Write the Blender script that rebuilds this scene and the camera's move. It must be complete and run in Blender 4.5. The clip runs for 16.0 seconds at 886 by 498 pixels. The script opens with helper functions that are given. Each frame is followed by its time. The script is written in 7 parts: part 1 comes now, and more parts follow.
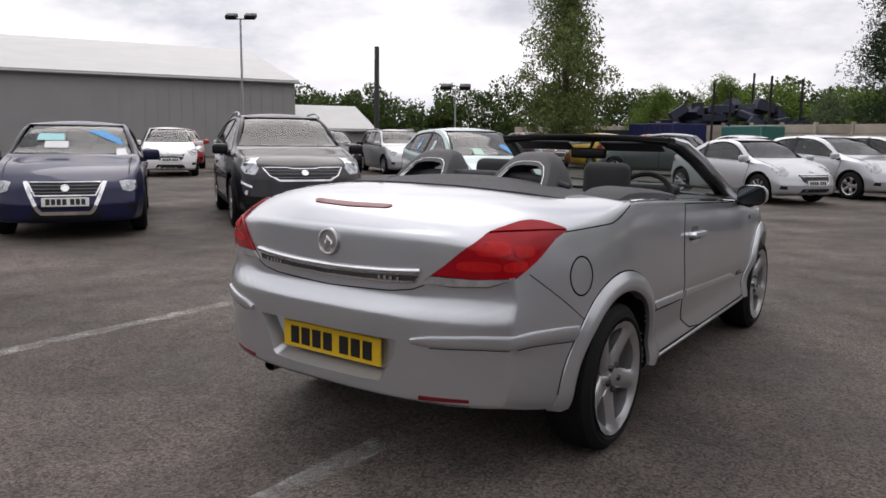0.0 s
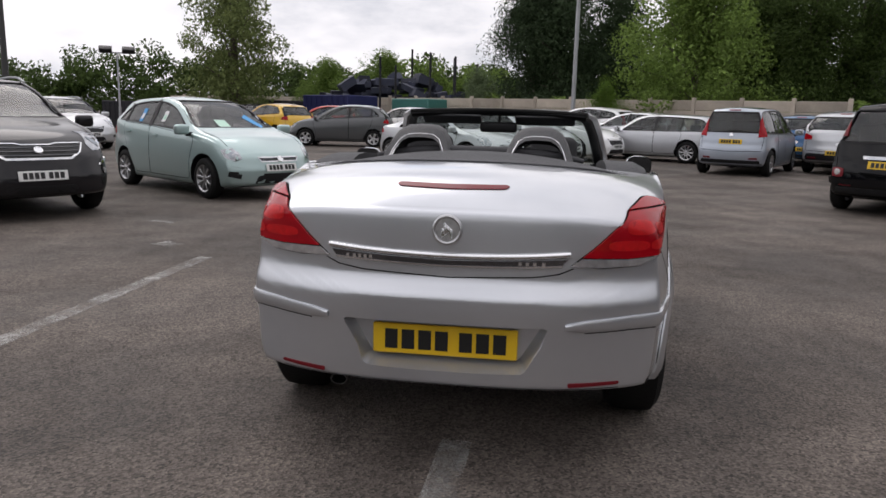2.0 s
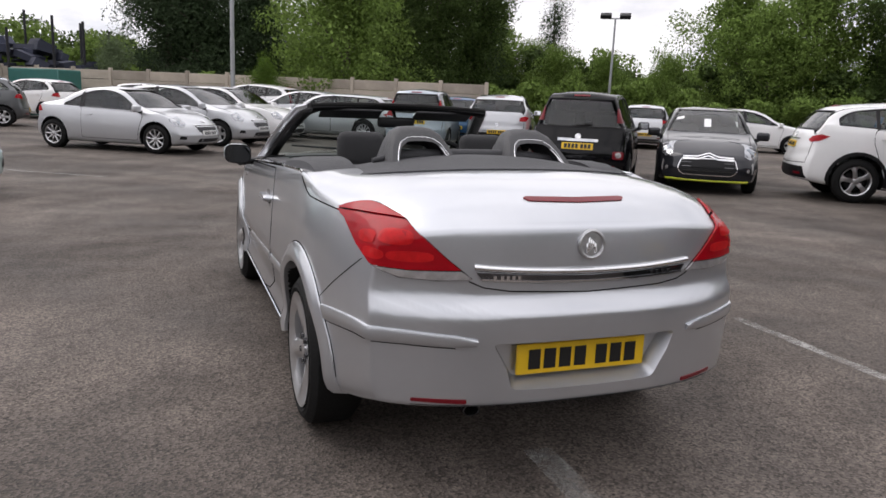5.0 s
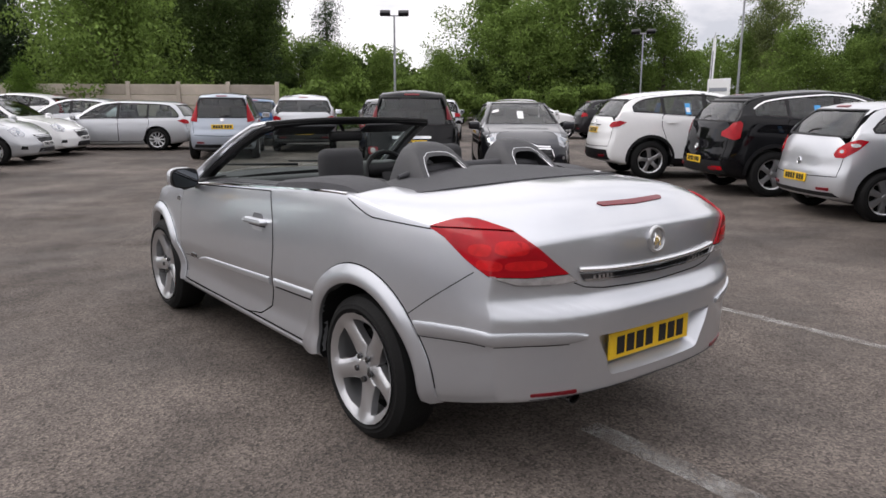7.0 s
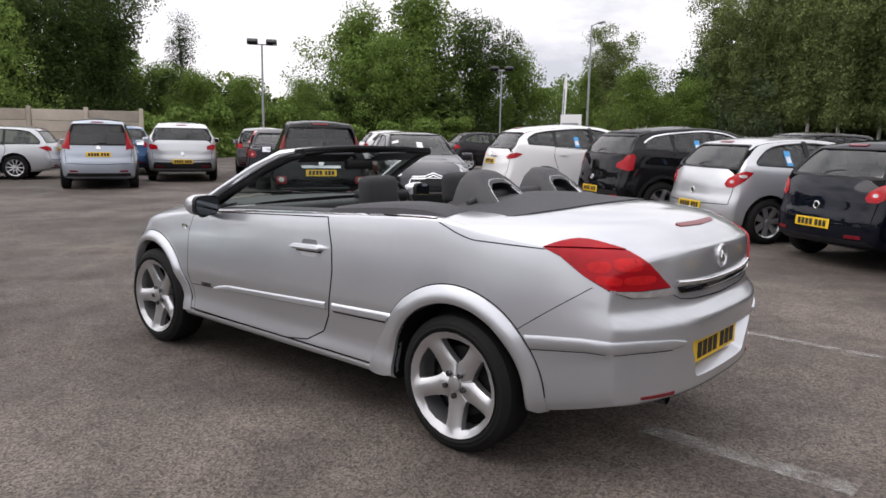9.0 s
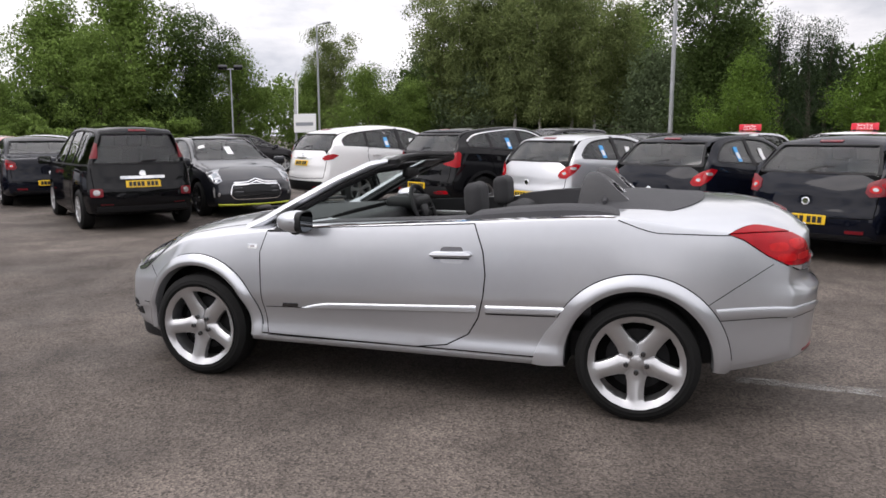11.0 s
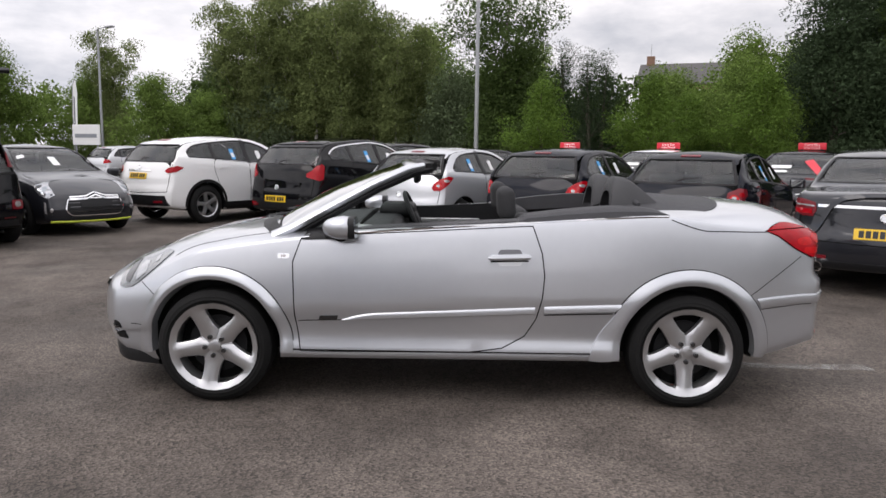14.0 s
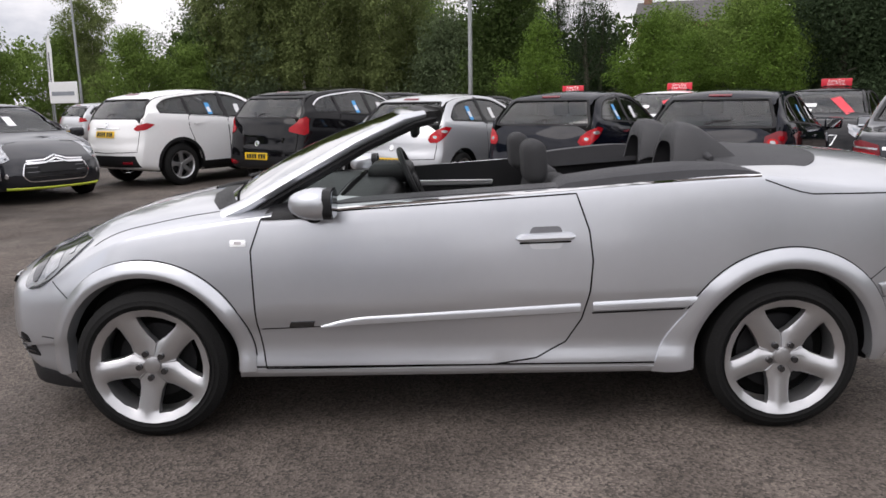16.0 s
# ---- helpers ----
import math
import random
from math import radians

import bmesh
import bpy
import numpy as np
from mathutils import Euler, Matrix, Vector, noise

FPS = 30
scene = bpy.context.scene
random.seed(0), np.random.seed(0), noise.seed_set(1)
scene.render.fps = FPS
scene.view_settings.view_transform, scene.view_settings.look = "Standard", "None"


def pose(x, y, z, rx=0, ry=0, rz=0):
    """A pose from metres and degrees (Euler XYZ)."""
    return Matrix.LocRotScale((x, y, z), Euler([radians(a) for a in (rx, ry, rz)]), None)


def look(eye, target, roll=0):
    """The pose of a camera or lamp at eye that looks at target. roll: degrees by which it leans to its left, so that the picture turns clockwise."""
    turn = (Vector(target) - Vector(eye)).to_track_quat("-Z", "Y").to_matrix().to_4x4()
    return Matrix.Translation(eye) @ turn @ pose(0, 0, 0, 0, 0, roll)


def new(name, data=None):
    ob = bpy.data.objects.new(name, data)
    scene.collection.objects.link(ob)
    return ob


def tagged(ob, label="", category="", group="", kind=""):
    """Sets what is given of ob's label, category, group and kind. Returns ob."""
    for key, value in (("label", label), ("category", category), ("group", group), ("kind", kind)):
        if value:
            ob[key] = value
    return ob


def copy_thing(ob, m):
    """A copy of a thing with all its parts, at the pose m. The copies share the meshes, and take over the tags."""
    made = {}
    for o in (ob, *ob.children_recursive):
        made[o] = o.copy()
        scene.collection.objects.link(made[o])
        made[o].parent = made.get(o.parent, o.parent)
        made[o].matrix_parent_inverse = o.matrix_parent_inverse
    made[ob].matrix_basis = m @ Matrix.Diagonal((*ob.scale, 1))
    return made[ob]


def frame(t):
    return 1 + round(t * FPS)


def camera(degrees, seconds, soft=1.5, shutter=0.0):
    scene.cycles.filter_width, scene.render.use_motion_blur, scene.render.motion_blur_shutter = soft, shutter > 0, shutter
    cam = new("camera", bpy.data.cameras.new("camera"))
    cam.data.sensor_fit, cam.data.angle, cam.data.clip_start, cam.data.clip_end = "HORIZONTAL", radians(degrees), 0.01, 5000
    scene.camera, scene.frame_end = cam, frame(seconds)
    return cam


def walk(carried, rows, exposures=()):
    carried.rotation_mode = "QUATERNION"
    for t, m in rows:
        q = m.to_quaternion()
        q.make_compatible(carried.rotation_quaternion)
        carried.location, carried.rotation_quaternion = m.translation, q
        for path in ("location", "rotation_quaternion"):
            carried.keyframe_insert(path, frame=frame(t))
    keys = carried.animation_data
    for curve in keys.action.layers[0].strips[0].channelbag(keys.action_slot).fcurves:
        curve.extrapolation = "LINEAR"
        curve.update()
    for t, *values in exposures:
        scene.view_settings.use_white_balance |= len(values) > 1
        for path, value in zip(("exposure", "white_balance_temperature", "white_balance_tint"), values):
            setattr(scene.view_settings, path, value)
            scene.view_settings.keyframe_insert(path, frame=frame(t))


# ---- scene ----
cam = camera(61.7, 16.0, soft=1.6)
PATH = [
    (0, (1.995, -2.945, 1.34), (0.863, -1.325, 1.035), 0.8),
    (0.5, (1.622, -3.136, 1.325), (0.598, -1.439, 1.057), 1.2),
    (1, (1.163, -3.338, 1.328), (0.351, -1.53, 1.056), 2.2),
    (1.5, (0.72, -3.424, 1.322), (0.183, -1.526, 0.99), 2.0),
    (2, (0.337, -3.38, 1.326), (0.066, -1.432, 0.962), 1.4),
    (2.5, (0.113, -3.33, 1.331), (-0.016, -1.372, 0.945), 0.8),
    (3, (0.062, -3.275, 1.331), (0.002, -1.314, 0.939), -0.2),
    (3.5, (-0.091, -3.284, 1.343), (-0.082, -1.323, 0.95), 0.8),
    (4, (-0.548, -3.351, 1.362), (-0.329, -1.399, 0.988), 0.4),
    (4.5, (-0.967, -3.226, 1.358), (-0.525, -1.31, 0.99), 1.6),
    (5, (-1.374, -3.045, 1.396), (-0.68, -1.211, 0.999), 2.5),
    (5.2, (-1.541, -2.952, 1.415), (-0.739, -1.164, 1.016), 2.4),
    (7.3, (-2.497, -2.629, 1.467), (-1.277, -1.094, 1.074), 0.3),
    (7.5, (-2.501, -2.642, 1.463), (-1.287, -1.1, 1.076), 0.9),
    (8, (-2.608, -2.596, 1.463), (-1.363, -1.076, 1.09), 2.0),
    (8.2, (-2.737, -2.526, 1.448), (-1.442, -1.045, 1.087), 2.8),
    (10.3, (-4.281, -0.887, 1.472), (-2.51, -0.01, 1.164), -0.3),
    (10.5, (-4.389, -0.694, 1.491), (-2.586, 0.109, 1.169), 1.4),
    (11, (-4.647, -0.165, 1.488), (-2.763, 0.432, 1.179), -0.2),
    (11.5, (-4.73, 0.311, 1.47), (-2.801, 0.756, 1.184), 0.2),
    (12, (-4.829, 0.714, 1.468), (-2.857, 0.942, 1.22), -0.1),
    (12.5, (-4.819, 1.023, 1.444), (-2.835, 1.111, 1.205), 0.9),
    (13, (-4.825, 1.215, 1.437), (-2.841, 1.245, 1.19), 1.4),
    (13.5, (-4.846, 1.279, 1.409), (-2.861, 1.296, 1.161), 1.0),
    (14, (-4.843, 1.301, 1.405), (-2.861, 1.325, 1.144), 0.6),
    (14.5, (-4.824, 1.309, 1.398), (-2.843, 1.331, 1.126), 1.0),
    (15, (-4.763, 1.333, 1.398), (-2.785, 1.35, 1.099), 0.5),
    (15.5, (-4.386, 1.353, 1.365), (-2.415, 1.374, 1.032), -1.9),
    (16, (-3.768, 1.378, 1.381), (-1.807, 1.39, 0.987), -1.0),
]
walk(cam, [(t, look(eye, target, roll)) for t, eye, target, roll in PATH], [(t, e, 6500, 15) for t, e in ((0, -.13), (1, -.18), (2, -.13), (3.5, .03), (5, .17), (8, .32), (11, .37), (14, .25), (16, .28))])


# ---- world, sun, exposure ----
def make_world():
    w = bpy.data.worlds.new("overcast_sky")
    scene.world = w
    w.use_nodes = True
    nt = w.node_tree
    nt.nodes.clear()
    N = nt.nodes.new
    out, bg = N("ShaderNodeOutputWorld"), N("ShaderNodeBackground")
    sky = N("ShaderNodeTexSky")
    sky.sky_type, sky.sun_disc = "NISHITA", False
    sky.sun_elevation, sky.sun_rotation = radians(52), radians(SUN_TURN)
    co, mp = N("ShaderNodeTexCoord"), N("ShaderNodeMapping")
    mp.inputs["Scale"].default_value = (1.0, 1.0, 2.6)
    big, fine = N("ShaderNodeTexNoise"), N("ShaderNodeTexNoise")
    big.inputs["Scale"].default_value, big.inputs["Detail"].default_value, big.inputs["Roughness"].default_value = 3.4, 9, 0.58
    fine.inputs["Scale"].default_value, fine.inputs["Detail"].default_value = 1.7, 5
    ramp, gaps = N("ShaderNodeValToRGB"), N("ShaderNodeValToRGB")
    ramp.color_ramp.elements[0].position, ramp.color_ramp.elements[0].color = 0.34, (0.58, 0.61, 0.66, 1)
    ramp.color_ramp.elements[1].position, ramp.color_ramp.elements[1].color = 0.54, (1.0, 1.0, 1.01, 1)
    gaps.color_ramp.elements[0].position, gaps.color_ramp.elements[1].position = 0.66, 0.78
    scale, mix = N("ShaderNodeMix"), N("ShaderNodeMix")
    scale.data_type = mix.data_type = "RGBA"
    scale.blend_type = "MULTIPLY"
    scale.inputs[0].default_value = 1.0
    scale.inputs[7].default_value = (0.12, 0.12, 0.12, 1)
    L = nt.links.new
    L(co.outputs["Generated"], mp.inputs[0])
    L(mp.outputs[0], big.inputs["Vector"])
    L(mp.outputs[0], fine.inputs["Vector"])
    L(big.outputs["Fac"], ramp.inputs[0])
    L(fine.outputs["Fac"], gaps.inputs[0])
    L(sky.outputs[0], scale.inputs[6])
    L(gaps.outputs[0], mix.inputs[0])
    L(ramp.outputs[0], mix.inputs[6])
    L(scale.outputs[2], mix.inputs[7])
    # an overcast sky is brighter overhead than at the horizon
    sep, up, grade, lit = N("ShaderNodeSeparateXYZ"), N("ShaderNodeMath"), N("ShaderNodeMath"), N("ShaderNodeMix")
    up.operation, grade.operation = "MAXIMUM", "MULTIPLY_ADD"
    up.inputs[1].default_value, grade.inputs[1].default_value, grade.inputs[2].default_value = 0.0, 0.26, 0.63
    lit.data_type, lit.blend_type = "RGBA", "MULTIPLY"
    lit.inputs[0].default_value = 1.0
    L(co.outputs["Generated"], sep.inputs[0])
    L(sep.outputs[2], up.inputs[0])
    L(up.outputs[0], grade.inputs[0])
    # and brighter round the sun behind the cloud
    dot, glow, both = N("ShaderNodeVectorMath"), N("ShaderNodeMath"), N("ShaderNodeMath")
    dot.operation, glow.operation, both.operation = "DOT_PRODUCT", "MULTIPLY_ADD", "MULTIPLY"
    dot.inputs[1].default_value = (-.53, .53, .66)
    glow.inputs[1].default_value, glow.inputs[2].default_value = 0.26, 0.93
    L(co.outputs["Generated"], dot.inputs[0])
    L(dot.outputs["Value"], glow.inputs[0])
    L(grade.outputs[0], both.inputs[0])
    L(glow.outputs[0], both.inputs[1])
    L(mix.outputs[2], lit.inputs[6])
    L(both.outputs[0], lit.inputs[7])
    L(lit.outputs[2], bg.inputs[0])
    bg.inputs[1].default_value = SKY
    L(bg.outputs[0], out.inputs[0])


SUN_TURN, SKY = 315.0, 1.56
make_world()
sun = new("sun", bpy.data.lights.new("sun", "SUN"))
sun.data.energy, sun.data.angle, sun.data.color = 0.85, radians(40), (1.0, 0.96, 0.9)
sun.matrix_world = look((-22, 22, 40), (0, 0, 0))
scene.view_settings.exposure = 0.0

# ---- materials ----
def mat_base(name):
    m = bpy.data.materials.new(name)
    m.use_nodes = True
    return m, m.node_tree.nodes["Principled BSDF"], m.node_tree


def surface(name, color, rough=0.6, metal=0.0, coat=0.0, var=0.12, scale=6.0, bump=0.0, bump_scale=120.0, island=0.0, spec=0.5, obj=0.0):
    """A material with two scales of variation of colour, and fine relief."""
    m, p, nt = mat_base(name)
    N, L = nt.nodes.new, nt.links.new
    p.inputs["Roughness"].default_value, p.inputs["Metallic"].default_value = rough, metal
    p.inputs["Coat Weight"].default_value, p.inputs["Specular IOR Level"].default_value = coat, spec
    p.inputs["Coat Roughness"].default_value = 0.04
    co = N("ShaderNodeTexCoord")
    n1, n2 = N("ShaderNodeTexNoise"), N("ShaderNodeTexNoise")
    n1.inputs["Scale"].default_value, n1.inputs["Detail"].default_value = scale, 5
    n2.inputs["Scale"].default_value, n2.inputs["Detail"].default_value = scale * 14, 3
    add = N("ShaderNodeMath")
    add.operation = "MULTIPLY_ADD"
    add.inputs[1].default_value = 0.4
    L(co.outputs["Object"], n1.inputs["Vector"])
    L(co.outputs["Object"], n2.inputs["Vector"])
    L(n2.outputs["Fac"], add.inputs[0])
    L(n1.outputs["Fac"], add.inputs[2])
    last = add.outputs[0]
    if island or obj:
        geo = N("ShaderNodeNewGeometry") if island else N("ShaderNodeObjectInfo")
        more = N("ShaderNodeMath")
        more.operation = "MULTIPLY_ADD"
        more.inputs[1].default_value = (island or obj) / max(var, 0.01)
        L(geo.outputs["Random Per Island" if island else "Random"], more.inputs[0])
        L(last, more.inputs[2])
        last = more.outputs[0]
    span = N("ShaderNodeMapRange")
    hi = 1.2 + (island or obj) / max(var, 0.01)
    span.inputs[1].default_value, span.inputs[2].default_value = 0.3, hi
    span.inputs[3].default_value, span.inputs[4].default_value = 1 - var - (island or obj), 1 + var + (island or obj)
    L(last, span.inputs[0])
    mul = N("ShaderNodeVectorMath")
    mul.operation = "SCALE"
    mul.inputs[0].default_value = color
    L(span.outputs[0], mul.inputs["Scale"])
    L(mul.outputs[0], p.inputs["Base Color"])
    if bump:
        n3, b = N("ShaderNodeTexNoise"), N("ShaderNodeBump")
        n3.inputs["Scale"].default_value, n3.inputs["Detail"].default_value = bump_scale, 4
        b.inputs["Strength"].default_value, b.inputs["Distance"].default_value = bump, 0.01
        L(co.outputs["Object"], n3.inputs["Vector"])
        L(n3.outputs["Fac"], b.inputs["Height"])
        L(b.outputs[0], p.inputs["Normal"])
    return m


def paint(name, color, metal=0.6, rough=0.3, coat=1.0, spec=0.5):
    """Car paint under clear lacquer, with metal flakes and a thin film of dust."""
    m = surface(name, color, rough, metal, coat, 0.05, 1.5, spec=spec)
    nt, p = m.node_tree, m.node_tree.nodes["Principled BSDF"]
    N, L = nt.nodes.new, nt.links.new
    co, v, n = N("ShaderNodeTexCoord"), N("ShaderNodeTexNoise"), N("ShaderNodeMapRange")
    v.inputs["Scale"].default_value, v.inputs["Detail"].default_value = 2.5, 8
    n.inputs[1].default_value, n.inputs[2].default_value, n.inputs[3].default_value, n.inputs[4].default_value = 0.35, 0.7, rough - 0.02, rough + 0.04
    L(co.outputs["Object"], v.inputs["Vector"])
    L(v.outputs["Fac"], n.inputs[0])
    L(n.outputs[0], p.inputs["Roughness"])
    return m


def glass(name, tint, rough=0.015, ior=1.5):
    m = bpy.data.materials.new(name)
    m.use_nodes = True
    nt = m.node_tree
    nt.nodes.clear()
    N, L = nt.nodes.new, nt.links.new
    out, mix, tr, gl, fr = N("ShaderNodeOutputMaterial"), N("ShaderNodeMixShader"), N("ShaderNodeBsdfTransparent"), N("ShaderNodeBsdfGlossy"), N("ShaderNodeFresnel")
    tr.inputs[0].default_value = (*tint, 1)
    gl.inputs["Roughness"].default_value = rough
    fr.inputs[0].default_value = ior
    L(fr.outputs[0], mix.inputs[0])
    L(tr.outputs[0], mix.inputs[1])
    L(gl.outputs[0], mix.inputs[2])
    L(mix.outputs[0], out.inputs[0])
    return m


def asphalt():
    m, p, nt = mat_base("worn_asphalt")
    N, L = nt.nodes.new, nt.links.new
    co = N("ShaderNodeTexCoord")
    def noise_at(scale, detail, rough=0.55):
        n = N("ShaderNodeTexNoise")
        n.inputs["Scale"].default_value, n.inputs["Detail"].default_value, n.inputs["Roughness"].default_value = scale, detail, rough
        L(co.outputs["Object"], n.inputs["Vector"])
        return n
    def ramp(fac, a, b, ca, cb):
        r = N("ShaderNodeValToRGB")
        r.color_ramp.elements[0].position, r.color_ramp.elements[1].position = a, b
        r.color_ramp.elements[0].color, r.color_ramp.elements[1].color = (*ca, 1), (*cb, 1)
        L(fac, r.inputs[0])
        return r.outputs[0]
    def blend(kind, fac, a, b):
        x = N("ShaderNodeMix")
        x.data_type, x.blend_type = "RGBA", kind
        x.inputs[0].default_value = fac
        L(a, x.inputs[6])
        L(b, x.inputs[7])
        return x.outputs[2]
    patches = ramp(noise_at(0.42, 6).outputs["Fac"], 0.38, 0.66, (0.056, 0.048, 0.043), (0.124, 0.108, 0.098))
    stains = ramp(noise_at(1.9, 7, 0.65).outputs["Fac"], 0.36, 0.62, (0.70, 0.69, 0.68), (1.12, 1.11, 1.10))
    v = N("ShaderNodeTexVoronoi")
    v.inputs["Scale"].default_value = 95.0
    L(co.outputs["Object"], v.inputs["Vector"])
    chips = ramp(v.outputs["Color"], 0.1, 0.95, (0.42, 0.42, 0.42), (1.85, 1.80, 1.74))
    grain = ramp(noise_at(210, 3).outputs["Fac"], 0.3, 0.72, (0.72, 0.72, 0.72), (1.35, 1.34, 1.32))
    col = blend("MULTIPLY", 1, blend("MULTIPLY", 1, patches, stains), blend("MULTIPLY", 1, chips, grain))
    L(col, p.inputs["Base Color"])
    wet = ramp(noise_at(0.9, 5).outputs["Fac"], 0.35, 0.65, (0.70, 0.70, 0.70), (0.92, 0.92, 0.92))
    L(wet, p.inputs["Roughness"])
    p.inputs["Specular IOR Level"].default_value = 0.3
    b = N("ShaderNodeBump")
    b.inputs["Strength"].default_value, b.inputs["Distance"].default_value = 0.55, 0.006
    L(v.outputs["Distance"], b.inputs["Height"])
    b2 = N("ShaderNodeBump")
    b2.inputs["Strength"].default_value, b2.inputs["Distance"].default_value = 0.3, 0.02
    L(noise_at(14, 6).outputs["Fac"], b2.inputs["Height"])
    L(b.outputs[0], b2.inputs["Normal"])
    L(b2.outputs[0], p.inputs["Normal"])
    return m


def worn_line():
    """Road paint worn away to the asphalt in places."""
    m, p, nt = mat_base("worn_white_line")
    N, L = nt.nodes.new, nt.links.new
    co, n, r, tr, mix = N("ShaderNodeTexCoord"), N("ShaderNodeTexNoise"), N("ShaderNodeValToRGB"), N("ShaderNodeBsdfTransparent"), N("ShaderNodeMixShader")
    n.inputs["Scale"].default_value, n.inputs["Detail"].default_value, n.inputs["Roughness"].default_value = 5.5, 12, 0.8
    r.color_ramp.elements[0].position, r.color_ramp.elements[1].position = 0.40, 0.66
    r.color_ramp.elements[1].color = (0.62, 0.62, 0.62, 1)
    L(co.outputs["Object"], n.inputs["Vector"])
    L(n.outputs["Fac"], r.inputs[0])
    p.inputs["Base Color"].default_value = (0.46, 0.45, 0.43, 1)
    p.inputs["Roughness"].default_value = 0.8
    L(r.outputs[0], mix.inputs[0])
    L(tr.outputs[0], mix.inputs[1])
    L(p.outputs[0], mix.inputs[2])
    L(mix.outputs[0], nt.nodes["Material Output"].inputs[0])
    return m


SILVER = paint("silver_paint", (0.545, 0.56, 0.59), 0.76, 0.30)
BLACK_TRIM = surface("black_plastic", (0.008, 0.008, 0.009), 0.5, bump=0.15, bump_scale=300, spec=0.3)
# near-black for panel gaps, and for shade painted under strips and behind spokes
SEAM_AND_SHADE = surface("dark_gap_and_shade", (0.003, 0.003, 0.003), 0.9, spec=0.1)
RUBBER = surface("tyre_rubber", (0.009, 0.009, 0.009), 0.75, var=0.3, bump=0.3, bump_scale=90, spec=0.2)
ALLOY = surface("silver_alloy", (0.54, 0.54, 0.55), 0.28, 0.85, 0.5, var=0.06)
DARK_ALLOY = surface("dark_brake_metal", (0.016, 0.016, 0.017), 0.6, 0.3, var=0.3, spec=0.2)
CHROME = surface("chrome", (0.80, 0.80, 0.81), 0.06, 1.0, var=0.02)
DARK_CHROME = surface("dark_chrome", (0.12, 0.12, 0.125), 0.08, 0.9, var=0.1)
RED_LENS = surface("red_lamp_lens", (0.34, 0.003, 0.009), 0.25, 0.0, 0.35, var=0.3, scale=14, spec=0.12)
GLOW_LENS = surface("bright_red_lens", (0.50, 0.010, 0.012), 0.35, 0.0, 0.25, var=0.35, scale=40, spec=0.1)
DARK_RED = surface("dark_red_lens", (0.16, 0.006, 0.012), 0.3, 0.0, 0.25, var=0.15, scale=20, spec=0.25)
CLEAR_LENS = surface("clear_lamp_lens", (0.48, 0.46, 0.46), 0.12, 0.5, 0.6, var=0.5, scale=28)
LAMP_GLASS = surface("headlamp_glass", (0.36, 0.37, 0.39), 0.12, 0.8, 1.0, var=0.6, scale=14)
GLASS = glass("tinted_car_glass", (0.62, 0.70, 0.67), ior=1.72)
SCREEN_GLASS = glass("windscreen_glass", (0.74, 0.82, 0.79), ior=1.65)
CLOTH = surface("dark_seat_cloth", (0.030, 0.030, 0.032), 0.9, var=0.25, bump=0.3, bump_scale=350)
LEATHER = surface("charcoal_vinyl", (0.034, 0.034, 0.037), 0.55, var=0.2, bump=0.25, bump_scale=260)
TONNEAU = surface("charcoal_tonneau_trim", (0.040, 0.040, 0.044), 0.7, var=0.2, bump=0.3, bump_scale=280)
PLATE_Y = surface("yellow_plate", (0.76, 0.48, 0.015), 0.35, var=0.06)
PLATE_W = surface("white_plate", (0.72, 0.72, 0.70), 0.35, var=0.06)
INK = surface("black_ink", (0.008, 0.008, 0.008), 0.5)
WHITE = surface("white_card", (0.75, 0.76, 0.76), 0.6, var=0.05)
BLUE_CARD = surface("blue_card", (0.06, 0.33, 0.68), 0.5, var=0.1)
GREEN_CARD = surface("pale_green_card", (0.50, 0.72, 0.60), 0.6, var=0.08)
RED_SIGN = surface("red_sign", (0.62, 0.025, 0.045), 0.4, var=0.08)
STEEL = surface("galvanised_steel", (0.36, 0.37, 0.38), 0.45, 0.5, var=0.12, scale=3)
MIRROR = surface("mirror_glass", (0.85, 0.86, 0.87), 0.01, 1.0, var=0.01)
DIM_MIRROR = surface("tinted_mirror_glass", (0.28, 0.30, 0.32), 0.03, 1.0, var=0.05)
LIME = surface("lime_trim", (0.62, 0.72, 0.05), 0.4, var=0.1)
SIGN_TEXT_WHITE = surface("white_lettering", (0.8, 0.8, 0.8), 0.5)


# ---- mesh helpers ----
from mathutils.bvhtree import BVHTree
from mathutils.geometry import delaunay_2d_cdt
from mathutils.interpolate import poly_3d_calc


def to_mesh(name, data, smooth=None):
    """A mesh from a bmesh or from (verts, faces)."""
    if isinstance(data, bpy.types.Mesh):
        return data
    me = bpy.data.meshes.new(name)
    if isinstance(data, bmesh.types.BMesh):
        bmesh.ops.recalc_face_normals(data, faces=data.faces[:])
        data.to_mesh(me)
        data.free()
    else:
        me.from_pydata(data[0], [], data[1])
    if smooth is not None:
        me.polygons.foreach_set("use_smooth", [True] * len(me.polygons))
        me.set_sharp_from_angle(angle=radians(smooth))
    return me


def part(name, data, material, parent=None, label="", at=None, smooth=40):
    fresh = not isinstance(data, bpy.types.Mesh)
    me = to_mesh(name, data, smooth if fresh else None)
    if not me.materials:
        me.materials.append(material)
    elif me.materials[0] != material:
        me = me.copy()
        me.materials[0] = material
    ob = new(name, me)
    if parent is not None:
        ob.parent = parent
    if at is not None:
        ob.matrix_basis = at
    if label:
        ob["label"] = label
    return ob


def thing(name, label, category, group="", kind="", at=None):
    ob = new(name)
    ob.empty_display_size = 0.3
    if at is not None:
        ob.matrix_basis = at
    return tagged(ob, label, category, group, kind)


